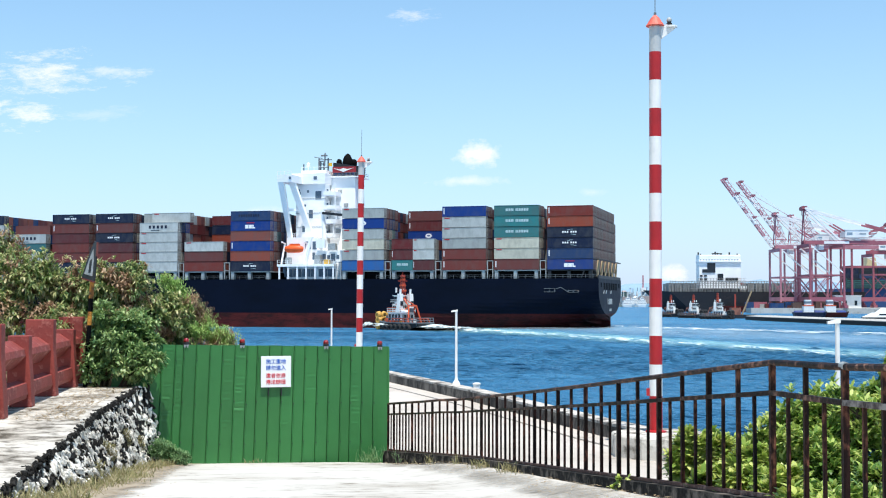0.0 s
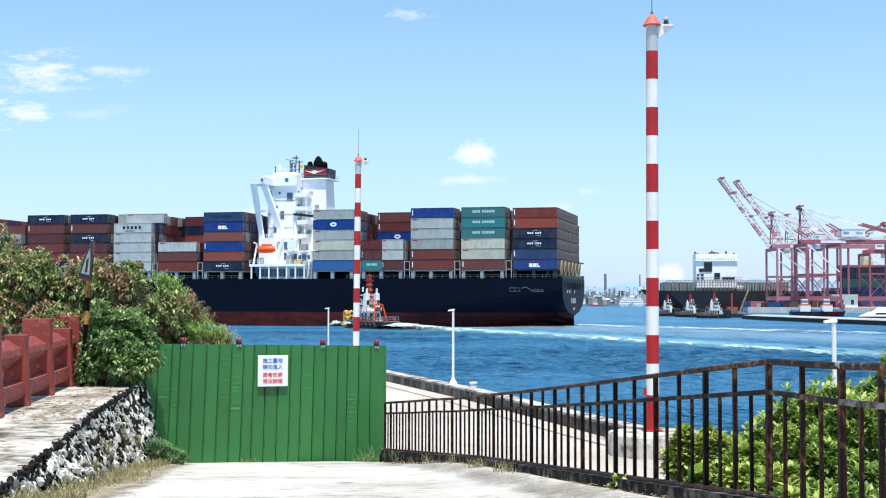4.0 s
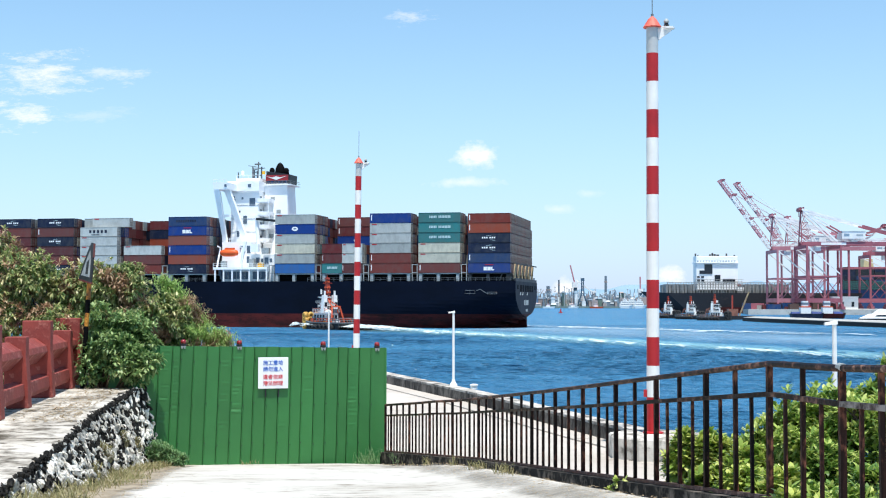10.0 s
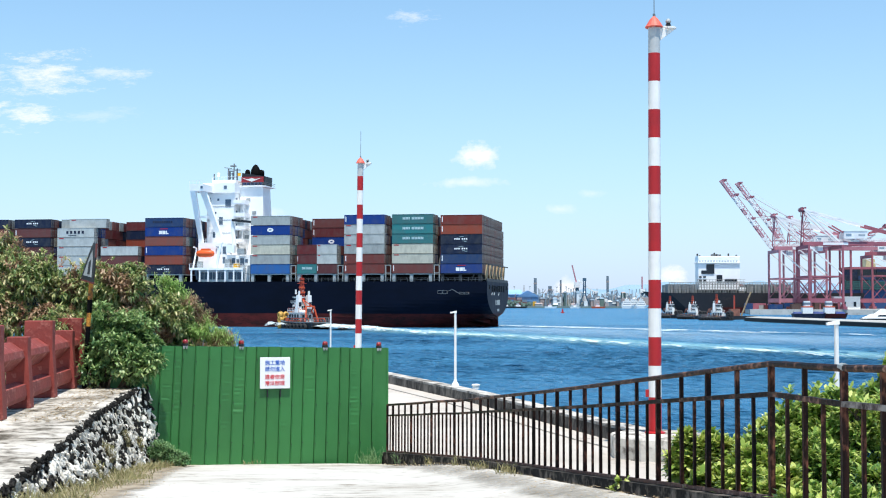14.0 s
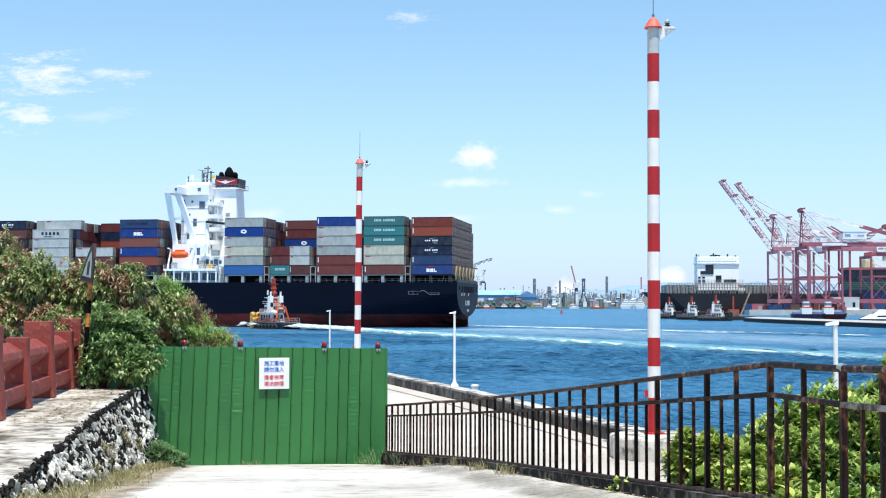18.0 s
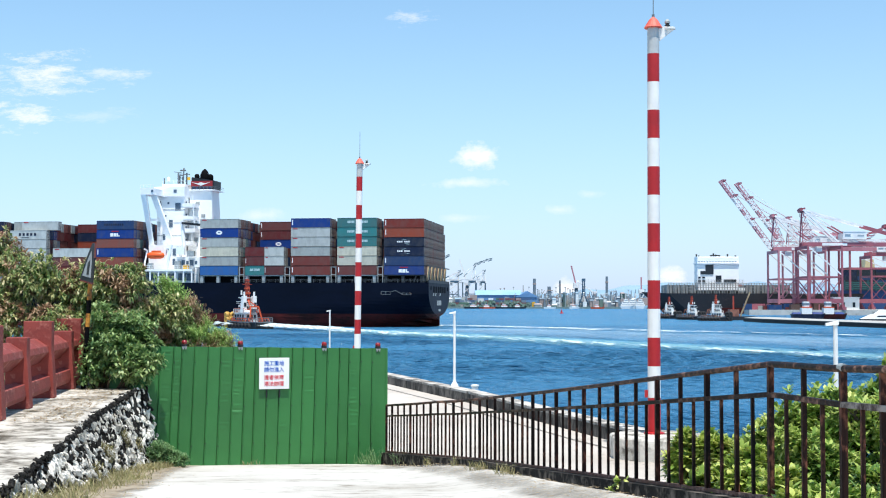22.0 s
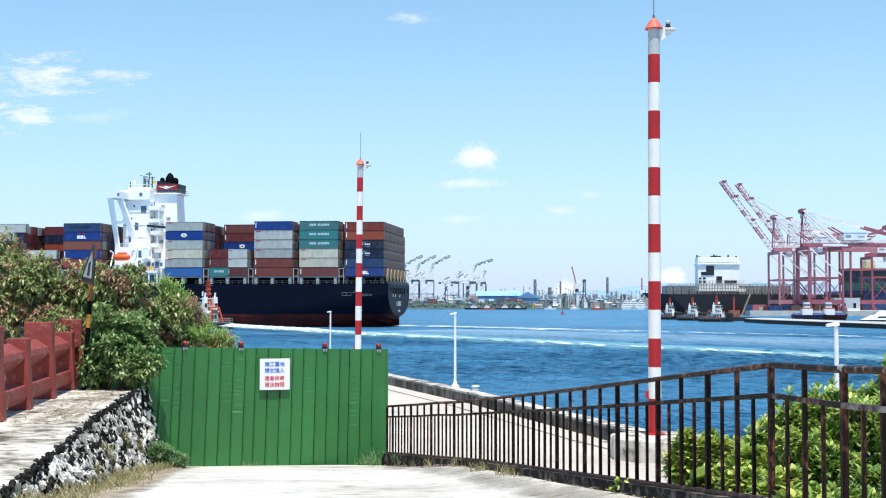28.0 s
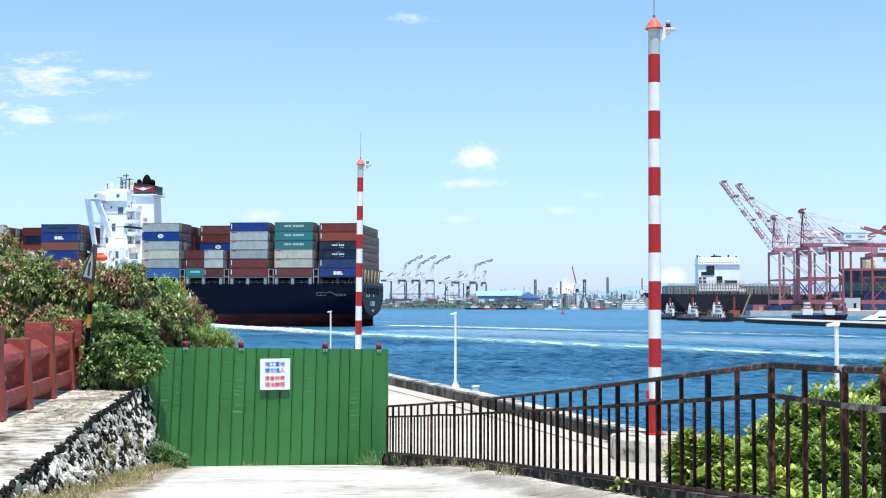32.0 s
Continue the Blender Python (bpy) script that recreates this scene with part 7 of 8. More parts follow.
            g = Geo()
            for q in range(4):
                g.box(c.x + nrm.x * out - 1.2 + 0.7 * q, c.x + nrm.x * out - 0.8 + 0.7 * q, deep * 0.4, deep * 0.6, c.z + nrm.z * out - 1.2 + 0.5 * (q % 2), c.z + nrm.z * out + 0.3)
            part("boom_sheave", g, M[mat], ob)
            part("fore_stay", Geo().bar((ap.x, deep * 0.5, ap.z), c + nrm * out + mid, 0.22, 0.22), M[alt if f > 0.9 else mat], ob)
    a, b = P(house[0], house[2], ym) - o, P(house[1], house[3], ym) - o
    mh = part("machine_house", Geo().box(a.x, b.x, deep * 0.3, deep * 0.7, b.z, a.z).box(a.x - 0.3, b.x + 0.3, deep * 0.29, deep * 0.71, a.z, a.z + 0.35), M["crane_white"], ob, "pale machinery house")
    if deep > 20:
        part("house_band", Geo().box(a.x + 1.0, a.x + 4.4, deep * 0.3 - 0.1, deep * 0.3, b.z + 1.6, a.z - 1.4), M["haze_blue"], mh)
        part("house_vent", Geo().box(b.x - 5.5, b.x - 1.5, deep * 0.3 - 0.1, deep * 0.3, b.z + 1.8, a.z - 1.8), M["haze_grey"], mh)
    part("trolley_cab", Geo().box(xl * 0.5 - 1.5, xl * 0.5 + 1.5, deep * 0.42, deep * 0.58, zg - 3.2, zg - 0.1), M["crane_white"], ob)
    return ob


RC = "tall red and white ship-to-shore gantry crane with raised boom"
gantry_crane(790, 1372, (1373, 380), (1278, 317), 1426, 1546, (1439, 1479, 416, 431), 441, "hazed_crane_red", "crane_white", "red gantry cranes", RC, deep=26)
gantry_crane(822, 1398, (1400, 384), (1306, 322), 1454, 1552, (1456, 1496, 420, 433), 441, "hazed_crane_red", "crane_white", "red gantry cranes", RC, deep=26)
gantry_crane(765, 1423, (1423, 369), (1340, 330), 1482, 1640, (1492, 1533, 408, 421), 433, "hazed_crane_deep_red", "crane_white", "red gantry cranes", "tall red and white ship-to-shore gantry crane", boom="", deep=26)
gantry_crane(800, 1498, (1572, 398), (1640, 400), 1585, 1660, (1600, 1640, 408, 421), 430, "hazed_crane_deep_red", "crane_white", "red gantry cranes", "tall red ship-to-shore gantry crane partly out of view", boom="", deep=22, low=0.62, braced=False)
gantry_crane(846, 1536, (1584, 414), (1660, 420), 1606, 1690, (1552, 1580, 432, 443), 450, "hazed_crane_deep_red", "crane_white", "red gantry cranes", "tall red ship-to-shore gantry crane partly out of view", boom="", deep=22, low=0.6)
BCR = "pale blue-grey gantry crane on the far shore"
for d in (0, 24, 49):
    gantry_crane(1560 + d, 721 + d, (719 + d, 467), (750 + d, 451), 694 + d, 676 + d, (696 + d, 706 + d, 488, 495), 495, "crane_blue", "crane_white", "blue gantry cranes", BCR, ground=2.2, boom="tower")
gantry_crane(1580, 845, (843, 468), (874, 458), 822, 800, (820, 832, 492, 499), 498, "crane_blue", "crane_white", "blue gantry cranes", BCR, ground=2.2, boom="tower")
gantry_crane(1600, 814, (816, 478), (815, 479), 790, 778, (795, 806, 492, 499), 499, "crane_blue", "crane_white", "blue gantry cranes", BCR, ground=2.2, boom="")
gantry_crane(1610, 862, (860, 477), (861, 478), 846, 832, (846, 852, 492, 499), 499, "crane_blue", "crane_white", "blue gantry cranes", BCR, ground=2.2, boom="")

# moored empty container ship
moor = thing("moored_ship", label="dark moored container ship, nearly empty, with a white house", category="ship")
a, b = P(1138, 517, 806), P(1385, 556, 790)
g = Geo()
g.hull([(a.x + 16, 806, -1), (a.x + 30, 790, -1), (258, 790, -1), (258, 822, -1), (a.x + 30, 822, -1)], [(a.x, 806, a.z + 1), (a.x + 14, 788, a.z), (262, 788, a.z), (262, 824, a.z), (a.x + 14, 824, a.z)])
part("hull", g, M["grey_hull"], moor)
part("boot_topping", Geo().box(a.x + 46, 257, 787.6, 824.2, -1, 4.2), M["boot"], moor)
for k in range(16):
    x = a.x + 14 + k * 5.0
    g = Geo()
    for q in range(3):
        g.box(x + q * 1.7, x + q * 1.7 + 0.4, 789, 789.5, a.z, a.z + 6.4)
    for z in (1.8, 3.4, 5.0, 6.2):
        g.box(x, x + 4.6, 789, 789.4, a.z + z, a.z + z + 0.35)
    tagged(part("lashing_bridge", g, M["lattice"], moor), kind="stuff")
    part("cell_guide", Geo().box(x + 0.6, x + 1.0, 796, 818, a.z, a.z + 5.2).box(x + 2.4, x + 2.8, 796, 818, a.z, a.z + 5.6).box(x, x + 4.8, 806, 807, a.z, a.z + 3.6), M["lattice"], moor)
h0, h1 = P(1236, 453, 798), P(1309, 497, 798)
part("deckhouse", Geo().box(h0.x, h1.x, 795, 805, a.z + 2, h0.z), M["ship_white"], moor)
part("bridge_roof", Geo().box(h0.x - 0.5, h1.x + 0.5, 794, 806, h0.z - 4.0, h0.z - 3.6).box(h0.x, h1.x, 795.5, 804, h0.z, h0.z + 0.5), M["ship_white"], moor)
for x0, x1, y0, y1 in ((1252, 1266, 466, 483), (1243, 1252, 477, 483), (1239, 1243.5, 487, 490), (1246, 1251, 487, 490), (1239, 1243.5, 493, 497), (1246, 1251, 493, 497), (1270, 1280, 485, 496), (1284, 1306, 492, 497)):
    p0, p1 = P(x0, y0, 794.8), P(x1, y1, 794.8)
    part("window", Geo().box(p0.x, p1.x, 794.6, 795.2, p1.z, p0.z), M["glass_dark"], moor)
for q in range(14):
    p0 = P(1239 + 5 * q, 459.5, 794.8)
    part("bridge_window", Geo().box(p0.x, p0.x + 1.0, 794.7, 795.1, p0.z - 0.6, p0.z), M["haze_blue"], moor)
g = Geo()
for px, h_ in ((1236, 3.4), (1240, 2.0), (1262, 2.6), (1266, 4.2), (1270, 3.0), (1276, 2.4), (1291, 3.6), (1305, 2.2)):
    p0 = P(px, 453, 800)
    g.box(p0.x - 0.3, p0.x + 0.3, 799, 801, p0.z, p0.z + 0.6 * h_)
g.box(P(1260, 0, 800).x, P(1278, 0, 800).x, 799.6, 800.4, P(0, 453, 800).z + 0.9, P(0, 453, 800).z + 1.5)
part("radar_mast", g, M["dark"], moor)
g = Geo()
for z in (0, 1.2, 2.4):
    g.bar((h0.x - 1, 793, a.z + 6.0 + z), (h1.x + 3, 793, a.z + 6.0 + z), 0.16, 0.16)
for q in range(16):
    g.bar((h0.x - 1 + 1.9 * q, 793, a.z + 4), (h0.x - 1 + 1.9 * q, 793, a.z + 8.4), 0.16, 0.16)
part("deck_rail", g, M["lattice"], moor)
part("rescue_boat", Geo().box(h1.x - 1.5, h1.x + 3.0, 792, 794, a.z + 1.5, a.z + 3.6), M["ship_white"], moor)
part("life_raft", Geo().box(h1.x - 0.5, h1.x + 1.2, 792, 794, a.z + 4.6, a.z + 5.6), M["mast_red"], moor)
beyond = pose(0, 0, EYE) @ Matrix.Scale(1.1, 4) @ pose(0, 0, -EYE)
moor.matrix_basis = beyond
blue_ship = thing("moored_ship", label="blue container ship with a yellow funnel behind the cranes", category="ship")
part("hull", Geo().box(P(1488, 0, 850).x, 420, 850, 885, -1, P(0, 511, 850).z), surface("blue_hull", rgb(46, 74, 116), rgb(38, 62, 100), rough=0.6, coarse=0.05, fine=0.4), blue_ship)
g = Geo()
zb, zt, xb = P(0, 511, 850).z, P(0, 480, 850).z, P(1492, 0, 855).x
for k in range(24):
    g.box(xb + 5.2 * k, xb + 5.2 * k + 0.5, 848, 849, zb, zt - 5.0 - 0.8 * (k % 3))
for q in range(4):
    g.box(xb, xb + 120, 848, 848.6, zb + (zt - zb - 6) * (q + 0.6) / 4, zb + (zt - zb - 6) * (q + 0.6) / 4 + 0.5)
# plain dark sheet in place of shade among the cargo behind the lattice
part("cargo_shade", Geo().box(xb, xb + 120, 851, 851.6, zb, zt - 6.5), M["far_dark"], blue_ship)
part("lashing_bridge", g, surface("ship_green", rgb(60, 110, 104), rgb(40, 84, 84), rough=0.7, coarse=0.3, fine=1.2), blue_ship)
p0, p1 = P(1531, 456, 861), P(1550, 511, 861)
part("funnel", Geo().hull([(p0.x - 2, 860, p1.z), (p1.x + 3, 860, p1.z), (p1.x + 3, 872, p1.z), (p0.x - 2, 872, p1.z)], [(p0.x + 2, 861, p0.z), (p1.x, 861, p0.z), (p1.x, 871, p0.z), (p0.x + 2, 871, p0.z)]), surface("funnel_yellow", rgb(212, 192, 146), rgb(194, 174, 130), rough=0.6), blue_ship)
rr = random.Random(3)
for k in range(21):
    x0 = P(1488, 0, 852).x + 12.4 * (k % 6)
    z0 = zt - 7.4 + 2.62 * (k // 6)
    ob = part("container", Geo().box(x0, x0 + 12, 852, 854.4, z0, z0 + 2.6), M[rr.choice(["navy", "dark", "steel", "navy"])], blue_ship)

blue_ship.matrix_basis = beyond
# apron: crates and sheds among the crane legs, small craft on the jetty
for k in range(26):
    px = 1315 + rr.uniform(0, 160)
    y = rr.uniform(772, 784)
    w_, h_ = rr.uniform(3, 9), rr.uniform(1.6, 4.6)
    x0 = P(px, 0, y).x
    ob = thing("stacked_crate", x0, y, 3.2, label="weathered cargo crate on the terminal apron", category="crate", group="crates on the terminal apron")
    part("body", Geo().box(0, w_, 0, 4, 0, h_), M[rr.choice(["brown_box", "hazed_crane_deep_red", "maroon", "lattice", "hazed_crane_red", "steel"])], ob)
shed = thing("dock_office", P(1478, 0, 785).x, 785, 3.2, label="small white flat-roofed dock office on the terminal apron", category="building")
part("wall", Geo().box(0, 16, 0, 9, 0, 7.4), M["pole_white"], shed)
part("roof", Geo().box(-0.3, 16.3, -0.3, 9.3, 7.4, 7.9), M["crane_white"], shed)
for x in (2.0, 5.4, 11.8):
    part("window", Geo().box(x, x + 1.7, -0.06, 0.05, 1.6, 4.6), M["glass_dark"], shed)


def workboat(px, y, ln, hull, label, z=0.0, group="", h=2.2, k=1.0, cover=""):
    """A small craft: h its freeboard, k scales its cabin, cover a tarpaulin colour."""
    ob = thing("work_boat", P(px, 0, y).x, y, z, label=label, category="boat", group=group)
    part("hull", Geo().hull([(0.8, -1.5, -0.5), (ln - 1.5, -1.5, -0.5), (ln - 0.4, 0, -0.5), (ln - 1.5, 1.5, -0.5), (0.8, 1.5, -0.5)], [(0, -2, h), (ln - 1, -2, h), (ln + 0.8, 0, h + 0.5), (ln - 1, 2, h), (0, 2, h)]), M[hull], ob)
    part("cabin", Geo().box(ln * 0.3, ln * 0.62, -1.4, 1.4, h, h + 2.4 * k).box(ln * 0.36, ln * 0.54, -1.1, 1.1, h + 2.4 * k, h + 4.3 * k), M["pole_white"], ob)
    part("window_band", Geo().box(ln * 0.35, ln * 0.55, -1.15, 1.15, h + 3.0 * k, h + 3.8 * k), M["haze_dark"], ob)
    part("band", Geo().box(ln * 0.3 - 0.05, ln * 0.62 + 0.05, -1.45, 1.45, h + 2.1 * k, h + 2.5 * k), M["tug_orange"], ob)
    part("mast", Geo().tube((ln * 0.5, 0, h + 4.3 * k), (ln * 0.5, 0, h + 7.0 * k), 0.12, 6), M["mast_red"], ob)
    if cover:
        part("tarpaulin", Geo().hull([(ln * 0.64, -1.6, h), (ln - 1, -1.6, h), (ln - 1, 1.6, h), (ln * 0.64, 1.6, h)], [(ln * 0.66, -1.0, h + 1.0), (ln - 1.6, -1.0, h + 0.9), (ln - 1.6, 1.0, h + 0.9), (ln * 0.66, 1.0, h + 1.0)]), M[cover], ob, "blue tarpaulin")
        part("tarpaulin", Geo().hull([(0.4, -1.6, h), (ln * 0.28, -1.6, h), (ln * 0.28, 1.6, h), (0.4, 1.6, h)], [(0.9, -1.0, h + 0.8), (ln * 0.26, -1.0, h + 0.9), (ln * 0.26, 1.0, h + 0.9), (0.9, 1.0, h + 0.8)]), M[cover], ob, "blue tarpaulin")
    return ob


workboat(1403, 588, 15, "navy", "navy work boat with white cabin and blue tarpaulins", 0.0, "work boats behind the jetty", 2.3, 1.35, "royal")
workboat(1442, 590, 15, "boot", "dark red work boat with white cabin and blue tarpaulins", 0.0, "work boats behind the jetty", 2.3, 1.35, "royal")
yacht = thing("yacht", P(1526, 0, 478).x, 478, 0, label="white motor yacht with a dark waterline", category="boat")
part("hull", Geo().hull([(1.5, -2, -0.5), (18, -2, -0.5), (18, 2, -0.5), (1.5, 2, -0.5)], [(0, -2.2, 1.5), (18, -2.4, 1.5), (18, 2.4, 1.5), (0, 2.2, 1.5)]), M["tug_hull"], yacht)
part("superstructure", Geo().hull([(0.2, -2.1, 1.5), (18, -2.3, 1.5), (18, 2.3, 1.5), (0.2, 2.1, 1.5)], [(4, -1.6, 3.2), (18, -1.9, 3.6), (18, 1.9, 3.6), (4, 1.6, 3.2)]).hull([(5, -1.5, 3.2), (18, -1.7, 3.5), (18, 1.7, 3.5), (5, 1.5, 3.2)], [(7.5, -1.2, 5.0), (18, -1.3, 5.2), (18, 1.3, 5.2), (7.5, 1.2, 5.0)]), M["pole_white"], yacht)
part("window", Geo().hull([(5.2, -2.02, 2.2), (15, -2.2, 2.3), (15, -2.06, 3.0), (5.8, -1.9, 2.8)], [(5.2, -1.9, 2.2), (15, -2.0, 2.3), (15, -1.9, 3.0), (5.8, -1.8, 2.8)]), M["glass_dark"], yacht)
buoy = thing("buoy", P(997, 0, 860).x, 860, 0, label="small red channel buoy on the water", category="buoy")
part("float", Geo().lathe([(1.0, -0.5), (1.3, 0), (1.3, 0.5), (0.6, 0.9)], 12), M["red_paint"], buoy)
part("cage", Geo().lathe([(0.6, 0.9), (0.3, 2.4), (0.1, 2.8)], 8), M["red_paint"], buoy)

# ---------------------------------------------------------------- far shore: sheds, stacks, clutter


def far_box(name, px0, px1, py, y, deep, mat, label, category, base=2.2, group=""):
    """A block standing on the far shore between two sight slopes, as high as py."""
    ob = thing(name, P(px0, 0, y).x, y, base, label=label, category=category, group=group)
    w_, h_ = P(px1, 0, y).x - P(px0, 0, y).x, P(0, py, y).z - base
    part("wall", Geo().box(0, w_, 0, deep, 0, h_), M[mat], ob)
    return ob, w_, h_


def shed_far(px0, px1, py, peak, y, wall, roof, label):
    ob, w_, h_ = far_box("warehouse", px0, px1, py, y, 40, wall, label, "warehouse")
    hp = P(0, peak, y).z - 2.2
    part("roof", Geo().hull([(-1, -1, h_), (w_ + 1, -1, h_), (w_ / 2, -1, hp)], [(-1, 41, h_), (w_ + 1, 41, h_), (w_ / 2, 41, hp)]), M[roof], ob)
    for k in range(3):
        part("door", Geo().box(w_ * (0.15 + 0.28 * k), w_ * (0.30 + 0.28 * k), -0.3, 0.1, 0, h_ * 0.5), M["yellow" if k == 2 else "crane_blue"], ob)
    return ob


shed_far(917, 956, 524, 513, 1520, "blue_shed", "blue_shed", "blue gable-fronted warehouse on the far shore")
ob, w_, h_ = far_box("warehouse", 846, 925, 520, 1530, 50, "blue_shed", "long pale blue warehouse on the far shore", "warehouse")
part("roof", Geo().hull([(-1, -1, h_), (w_ + 1, -1, h_), (w_ + 1, 25, h_ + 6), (-1, 25, h_ + 6)], [(-1, 51, h_), (w_ + 1, 51, h_), (w_ + 1, 26, h_ + 6), (-1, 26, h_ + 6)]), M["roof_blue"], ob)
far_box("warehouse", 962, 1006, 529, 1540, 30, "cream", "long pale shed on the far shore", "warehouse")
far_box("container_stack", 806, 826, 524, 1515, 20, "white_box", "pale stack of containers on the far shore", "containers")
for k, (px, py, w_, mat) in enumerate(((949, 491, 3.6, "dark"), (975, 505, 4.5, "dark"), (994, 494, 2.2, "dark"), (1077, 487, 3.2, "dark"), (1035, 500, 1.6, "crane_blue"), (929, 503, 1.0, "lattice"), (957, 511, 1.2, "lattice"), (1085, 512, 1.6, "lattice"))):
    y = 1620 + 20 * k
    ob = thing("chimney", P(px, 0, y).x, y, 2.2, label="tall dark works chimney on the far shore", category="chimney", group="works chimneys")
    h_ = P(0, py, y).z - 2.2
    part("shaft", Geo().lathe([(w_ * 0.6, 0), (w_ * 0.5, h_ * 0.7), (w_ * 0.5, h_ * 0.72)], 10), M["haze_grey" if mat == "dark" else mat], ob)
    part("top", Geo().lathe([(w_ * 0.54, h_ * 0.45), (w_ * 0.5, h_)], 10), M["haze_dark" if mat == "dark" else mat], ob)
    part("band", Geo().lathe([(w_ * 0.6, h_ * 0.78), (w_ * 0.6, h_ * 0.84)], 10), M["haze_warm"], ob)
for px, py, lean, mat in ((1023, 468, -4, "hazed_crane_red"), (1055, 494, -14, "crane_white"), (1138, 488, 0, "hazed_crane_red"), (787, 503, 3, "crane_blue"), (830, 458, -6, "crane_white")):
    y = 1640
    ob = thing("jib_crane", P(px, 0, y).x, y, 2.2, label="slender shipyard jib crane on the far shore", category="crane", group="shipyard cranes")
    h_ = P(0, py, y).z - 2.2
    part("tower", Geo().hull([(-4, -3, 0), (4, -3, 0), (4, 3, 0), (-4, 3, 0)], [(-2, -2, h_ * 0.45), (2, -2, h_ * 0.45), (2, 2, h_ * 0.45), (-2, 2, h_ * 0.45)]), M["crane_blue"], ob)
    part("cab", Geo().box(-3.5, 3.5, -3, 3, h_ * 0.45, h_ * 0.58), M["crane_white"], ob)
    part("jib", Geo().bar((0, 0, h_ * 0.5), (lean * 1.6, 0, h_), 1.6, 1.6), M[mat], ob)
pole = thing("derrick_boom", P(1313, 0, 552).x, 552, 0.0, label="slanting pale derrick boom over the moored tugs", category="boom")
part("pontoon", Geo().box(-6, 6, -3, 3, -0.5, 1.6), M["tug_hull"], pole)
part("winch_house", Geo().box(-5, -1, -2, 2, 1.6, 4.6), M["tug_brown"], pole, "rusty brown winch house")
part("king_post", Geo().bar((-3, 0, 4.6), (-3, 0, 10.5), 0.6, 0.6), M["mast_red"], pole)
part("boom", Geo().bar((0, 0, 1.6), (4.2, 0, 12.0), 0.55, 0.55), M["buff"], pole)
trees = Geo()
for k in range(900):
    px = rr.uniform(690, 944)
    y = rr.uniform(1501, 1512)
    c = P(px, 0, y)
    s_ = rr.uniform(0.8, 2.2)
    top = 2.8 + rr.random() ** 2 * (6 if 840 < px < 925 else 4)
    leaf_ring = [(c.x + s_ * math.cos(a_) * rr.uniform(0.6, 1.2), y + s_ * math.sin(a_) * rr.uniform(0.6, 1.2)) for a_ in (0, 1.05, 2.1, 3.14, 4.2, 5.24)]
    trees.hull([(x_, y_, top - 1.6) for x_, y_ in leaf_ring], [(c.x + (x_ - c.x) * 0.5, y + (y_ - y) * 0.5, top + 0.6) for x_, y_ in leaf_ring])
# tree greens greyed and lightened to paint in the haze
tagged(part("far_trees", trees, surface("far_trees", rgb(94, 116, 106), rgb(76, 100, 96), rgb(136, 148, 112), rough=0.9, coarse=0.3, fine=1.2)), "hazy dark green trees along the far quay", "trees", kind="stuff")
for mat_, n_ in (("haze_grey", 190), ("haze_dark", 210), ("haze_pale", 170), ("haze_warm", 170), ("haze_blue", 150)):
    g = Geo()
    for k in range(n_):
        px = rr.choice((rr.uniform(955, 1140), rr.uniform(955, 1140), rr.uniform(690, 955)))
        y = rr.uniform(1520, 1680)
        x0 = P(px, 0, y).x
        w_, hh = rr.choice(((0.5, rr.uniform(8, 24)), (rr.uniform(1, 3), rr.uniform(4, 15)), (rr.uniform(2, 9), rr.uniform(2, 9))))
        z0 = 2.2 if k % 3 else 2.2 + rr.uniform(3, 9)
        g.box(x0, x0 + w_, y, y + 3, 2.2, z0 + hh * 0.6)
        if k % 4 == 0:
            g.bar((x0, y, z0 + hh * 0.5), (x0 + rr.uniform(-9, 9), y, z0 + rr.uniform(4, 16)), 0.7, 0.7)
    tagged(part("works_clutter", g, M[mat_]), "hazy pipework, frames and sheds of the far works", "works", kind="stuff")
teal = thing("jib_crane", P(1036, 0, 1510).x, 1510, 2.2, label="pale teal shipyard crane on a wide base", category="crane", group="shipyard cranes")
g = Geo()
for sx in (-1, 1):
    for sy in (-1, 1):
        g.bar((sx * 6.5, sy * 3, 0), (sx * 1.6, sy * 1.4, 13), 0.9, 0.9).bar((sx * 1.6, sy * 1.4, 13), (sx * 1.0, sy * 1.0, 33), 0.7, 0.7)
for q in range(8):
    g.box(-1.5, 1.5, -1.5, 1.5, 13 + 2.5 * q, 13.5 + 2.5 * q)
part("tower", g.box(-5, 5, -2.4, 2.4, 5, 6), M["crane_blue"], teal)
part("cab", Geo().box(-2, 2, -2, 2, 30, 33.5), M["crane_blue"], teal)
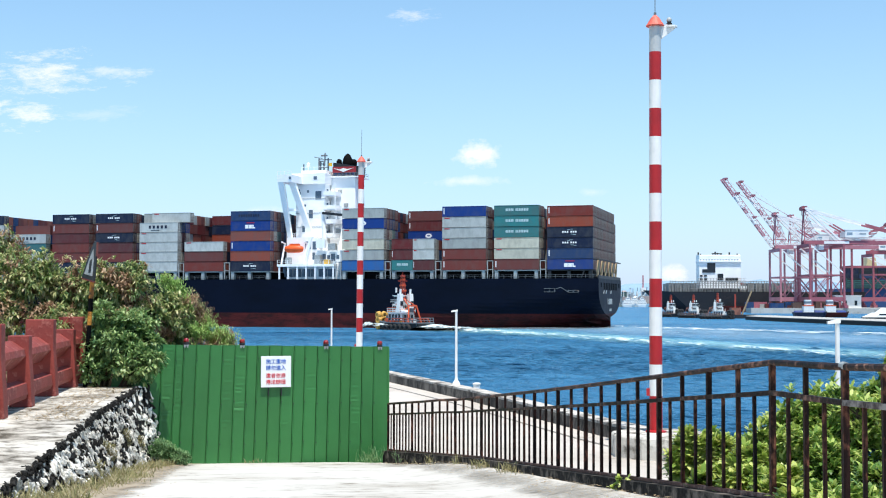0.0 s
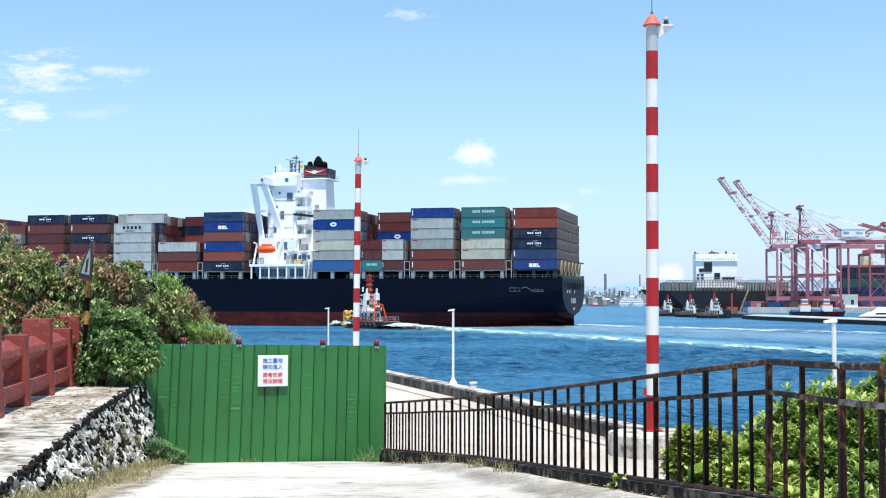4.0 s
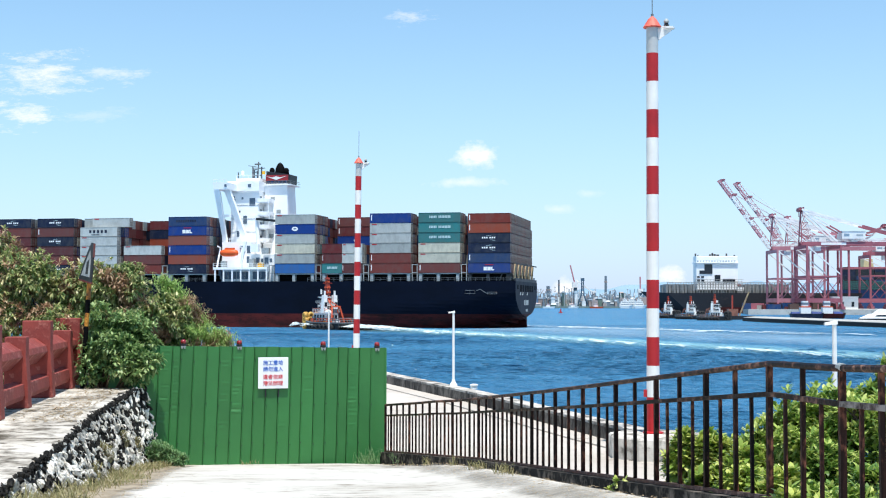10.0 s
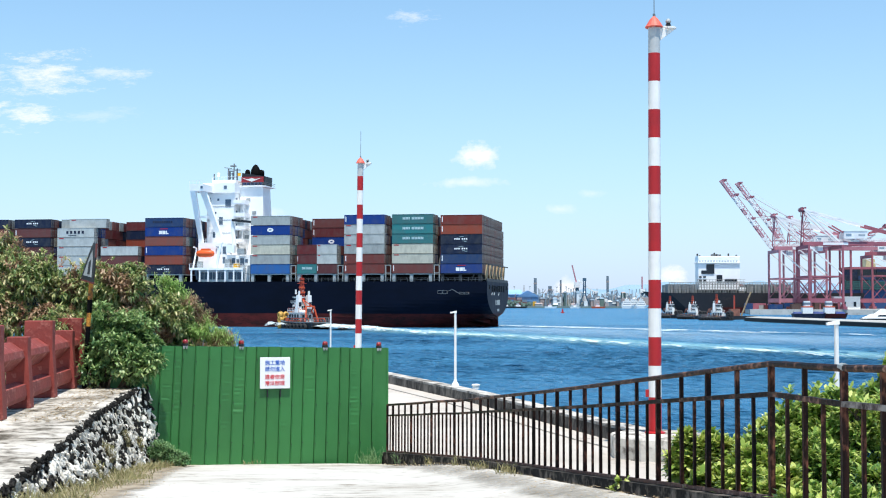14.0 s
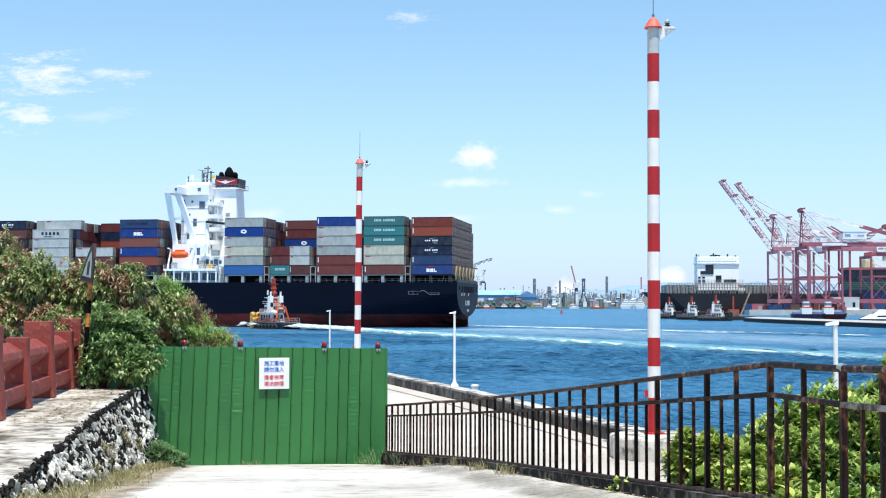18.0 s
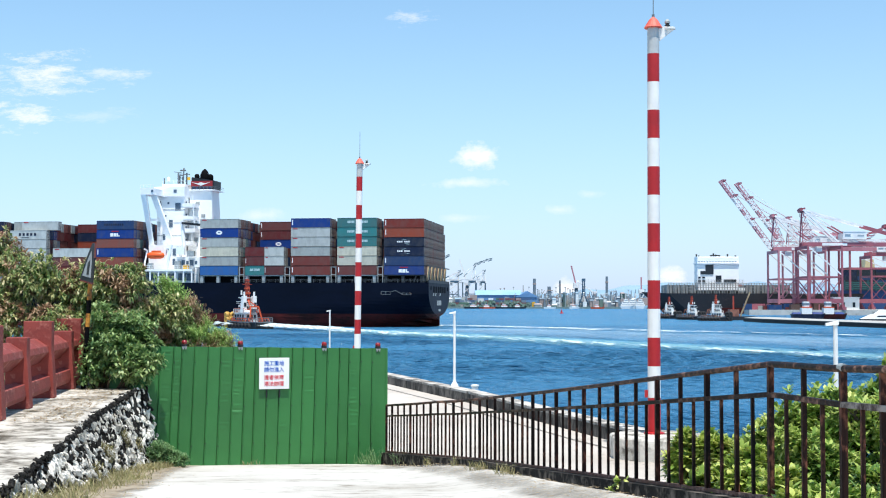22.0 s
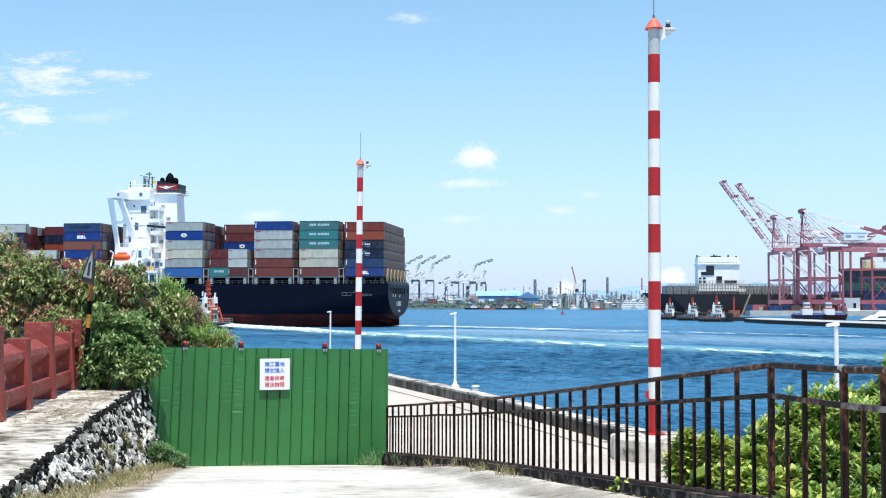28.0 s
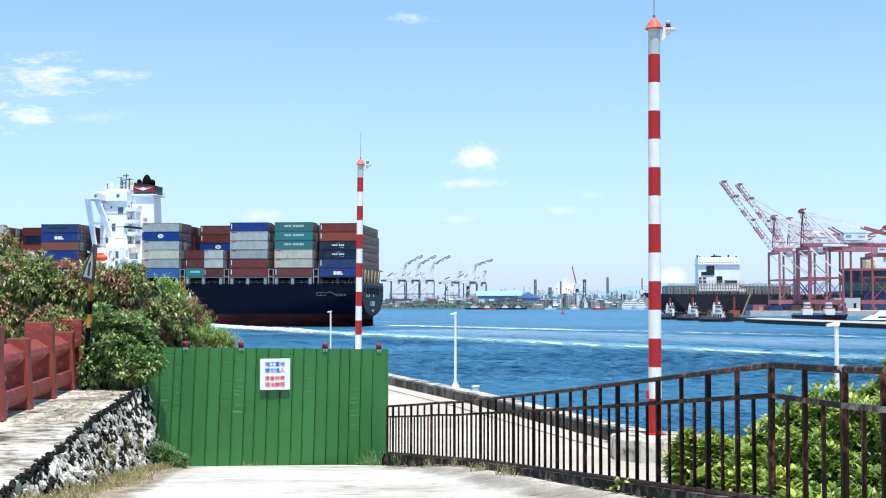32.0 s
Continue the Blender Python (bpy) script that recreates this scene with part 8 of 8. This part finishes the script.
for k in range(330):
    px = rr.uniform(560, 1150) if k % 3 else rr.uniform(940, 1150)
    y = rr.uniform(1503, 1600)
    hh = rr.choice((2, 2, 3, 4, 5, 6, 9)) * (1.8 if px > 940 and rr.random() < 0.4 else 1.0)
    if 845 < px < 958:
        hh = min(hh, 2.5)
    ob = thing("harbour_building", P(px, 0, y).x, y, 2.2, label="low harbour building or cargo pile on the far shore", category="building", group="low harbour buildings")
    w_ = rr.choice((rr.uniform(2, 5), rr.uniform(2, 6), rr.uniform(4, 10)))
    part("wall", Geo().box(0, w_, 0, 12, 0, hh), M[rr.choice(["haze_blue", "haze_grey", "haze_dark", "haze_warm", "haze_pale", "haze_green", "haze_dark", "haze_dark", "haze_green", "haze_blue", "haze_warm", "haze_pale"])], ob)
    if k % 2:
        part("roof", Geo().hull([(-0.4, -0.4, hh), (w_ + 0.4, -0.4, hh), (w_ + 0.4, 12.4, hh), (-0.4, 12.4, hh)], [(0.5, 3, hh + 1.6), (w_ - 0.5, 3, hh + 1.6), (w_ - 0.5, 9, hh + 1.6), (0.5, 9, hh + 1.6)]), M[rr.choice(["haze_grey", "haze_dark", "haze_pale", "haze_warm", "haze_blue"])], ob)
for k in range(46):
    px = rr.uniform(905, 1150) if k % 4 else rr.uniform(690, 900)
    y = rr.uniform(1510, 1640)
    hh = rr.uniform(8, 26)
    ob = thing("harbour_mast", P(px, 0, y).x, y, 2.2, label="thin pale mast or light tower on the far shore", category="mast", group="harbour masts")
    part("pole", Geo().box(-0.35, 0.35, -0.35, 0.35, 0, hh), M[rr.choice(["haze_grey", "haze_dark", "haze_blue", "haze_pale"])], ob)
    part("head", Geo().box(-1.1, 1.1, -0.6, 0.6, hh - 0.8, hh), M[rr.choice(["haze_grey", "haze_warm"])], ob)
for px, ln, hull_, lab in ((824, 24, "tug_hull", "dark coaster lying at the far quay"), (850, 20, "tug_orange", "orange boat lying at the far quay"), (880, 22, "tug_hull", "dark barge lying at the far quay"), (906, 18, "tug_hull", "dark barge lying at the far quay"),
                           (965, 14, "pole_white", "white launch near the far quay"), (1048, 16, "tug_orange", "orange boat lying at the far quay"), (1010, 12, "pole_white", "white launch near the far quay")):
    workboat(px, 1470, ln, hull_, lab, 0.0, "craft at the far quay", 2.0, 0.75)
g = Geo()


# container colours dulled so that the paint carries the haze
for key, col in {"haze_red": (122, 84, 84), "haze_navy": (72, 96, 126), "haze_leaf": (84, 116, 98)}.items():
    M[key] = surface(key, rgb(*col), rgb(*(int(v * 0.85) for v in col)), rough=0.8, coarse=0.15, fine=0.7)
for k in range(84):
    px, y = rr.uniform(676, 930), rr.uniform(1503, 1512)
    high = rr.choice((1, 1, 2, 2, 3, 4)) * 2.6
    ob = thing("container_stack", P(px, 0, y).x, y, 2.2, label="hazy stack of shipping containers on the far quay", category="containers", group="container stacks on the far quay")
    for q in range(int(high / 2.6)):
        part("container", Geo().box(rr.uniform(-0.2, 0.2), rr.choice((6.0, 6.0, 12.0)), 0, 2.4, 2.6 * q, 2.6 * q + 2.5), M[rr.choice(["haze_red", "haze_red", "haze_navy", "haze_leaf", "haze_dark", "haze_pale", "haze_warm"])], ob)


def ferry(px, y, ln, label):
    ob = thing("ferry", P(px, 0, y).x, y, 0, label=label, category="ship", group="white ferries at the far quay")
    part("hull", Geo().hull([(2, -3, -0.5), (ln - 4, -3, -0.5), (ln - 1, 0, -0.5), (ln - 4, 3, -0.5), (2, 3, -0.5)], [(0, -3.6, 3.2), (ln - 3, -3.6, 3.4), (ln + 2, 0, 4.2), (ln - 3, 3.6, 3.4), (0, 3.6, 3.2)]), M["pole_white"], ob)
    for q, (f0, f1) in enumerate(((0.08, 0.82), (0.16, 0.74), (0.3, 0.62))):
        z = 3.3 + 2.6 * q
        deck_ = part("deck", Geo().box(ln * f0, ln * f1, -2.8 + 0.3 * q, 2.8 - 0.3 * q, z, z + 2.5), M["pole_white"], ob)
        part("window_band", Geo().box(ln * (f0 + 0.03), ln * (f1 - 0.03), -2.84 + 0.3 * q, -2.7 + 0.3 * q, z + 0.9, z + 1.7), M["haze_dark"], deck_)
    part("mast", Geo().tube((ln * 0.45, 0, 11), (ln * 0.45, 0, 18), 0.3, 6).bar((ln * 0.38, 0, 15), (ln * 0.52, 0, 15), 0.3, 0.3), M["haze_pale"], ob)
    part("funnel", Geo().box(ln * 0.2, ln * 0.28, -1, 1, 8.5, 12.5), M["haze_warm"], ob)
    return ob


ferry(1100, 1462, 15, "white passenger ferry lying at the far quay")
ferry(1108, 1490, 20, "white passenger ferry lying at the far quay")
ferry(1126, 1480, 14, "white passenger ferry lying at the far quay")
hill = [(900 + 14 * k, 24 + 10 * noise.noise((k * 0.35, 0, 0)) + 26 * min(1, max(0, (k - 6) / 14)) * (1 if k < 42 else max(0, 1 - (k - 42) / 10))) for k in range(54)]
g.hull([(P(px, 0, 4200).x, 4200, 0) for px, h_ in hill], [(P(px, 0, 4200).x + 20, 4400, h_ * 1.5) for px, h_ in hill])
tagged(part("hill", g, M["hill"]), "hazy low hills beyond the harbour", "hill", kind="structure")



def tug_at(t):
    for (t0, x0, y0), (t1, x1, y1) in zip(TUG_ROWS, TUG_ROWS[1:]):
        if t0 <= t <= t1:
            f = (t - t0) / (t1 - t0)
            return x0 + (x1 - x0) * f, y0 + (y1 - y0) * f


def motions():
    walk(ship, [(t, pose(x, y, 0, 0, 0, -a)) for t, x, y, a in SHIP_ROWS])
    walk(ship_wake, [(t, pose(x, y, 0, 0, 0, -49)) for t, x, y, a in SHIP_ROWS])
    for ob in (escort_tug, bow_wave):
        walk(ob, [(t, pose(x, y, 0, 0, 0, 130)) for t, x, y in TUG_ROWS])
    for ob in near_wakes:
        walk(ob, [(t, pose(*SWING_NEAR, 0, 0, 0, 0.39 * (t - 6))) for t in (0, 8, 16, 24, 32)])
    for ob in far_wakes:
        walk(ob, [(t, pose(*SWING_FAR, 0, 0, 0, 0.20 * (t - 6))) for t in (0, 8, 16, 24, 32)])
    # each piece of wake goes with the tug until the tug leaves it behind, then drifts with the old wake
    for k, ob in enumerate(wake_pieces):
        stop = min(32.0, 3.2 * (k + 0.4))
        rows = [(t, pose(*tug_at(t), 0, 0, 0, 143.5)) for t in [3.2 * i for i in range(11) if 3.2 * i < stop - 0.3] + [stop]]
        x, y = tug_at(stop)
        for t in [q for q in (stop + 0.5, 8, 12, 16, 20, 24, 28, 32) if stop + 0.4 < q <= 32.0]:
            a = radians(0.39 * (t - stop))
            dx, dy = x - SWING_NEAR[0], y - SWING_NEAR[1]
            rows.append((t, pose(SWING_NEAR[0] + dx * math.cos(a) - dy * math.sin(a), SWING_NEAR[1] + dx * math.sin(a) + dy * math.cos(a), 0, 0, 0, 143.5 + math.degrees(a))))
        rows = sorted(rows, key=lambda q: q[0])
        if rows[-1][0] < 32.0:
            rows.append((32.0, rows[-1][1]))
        walk(ob, rows)


motions()
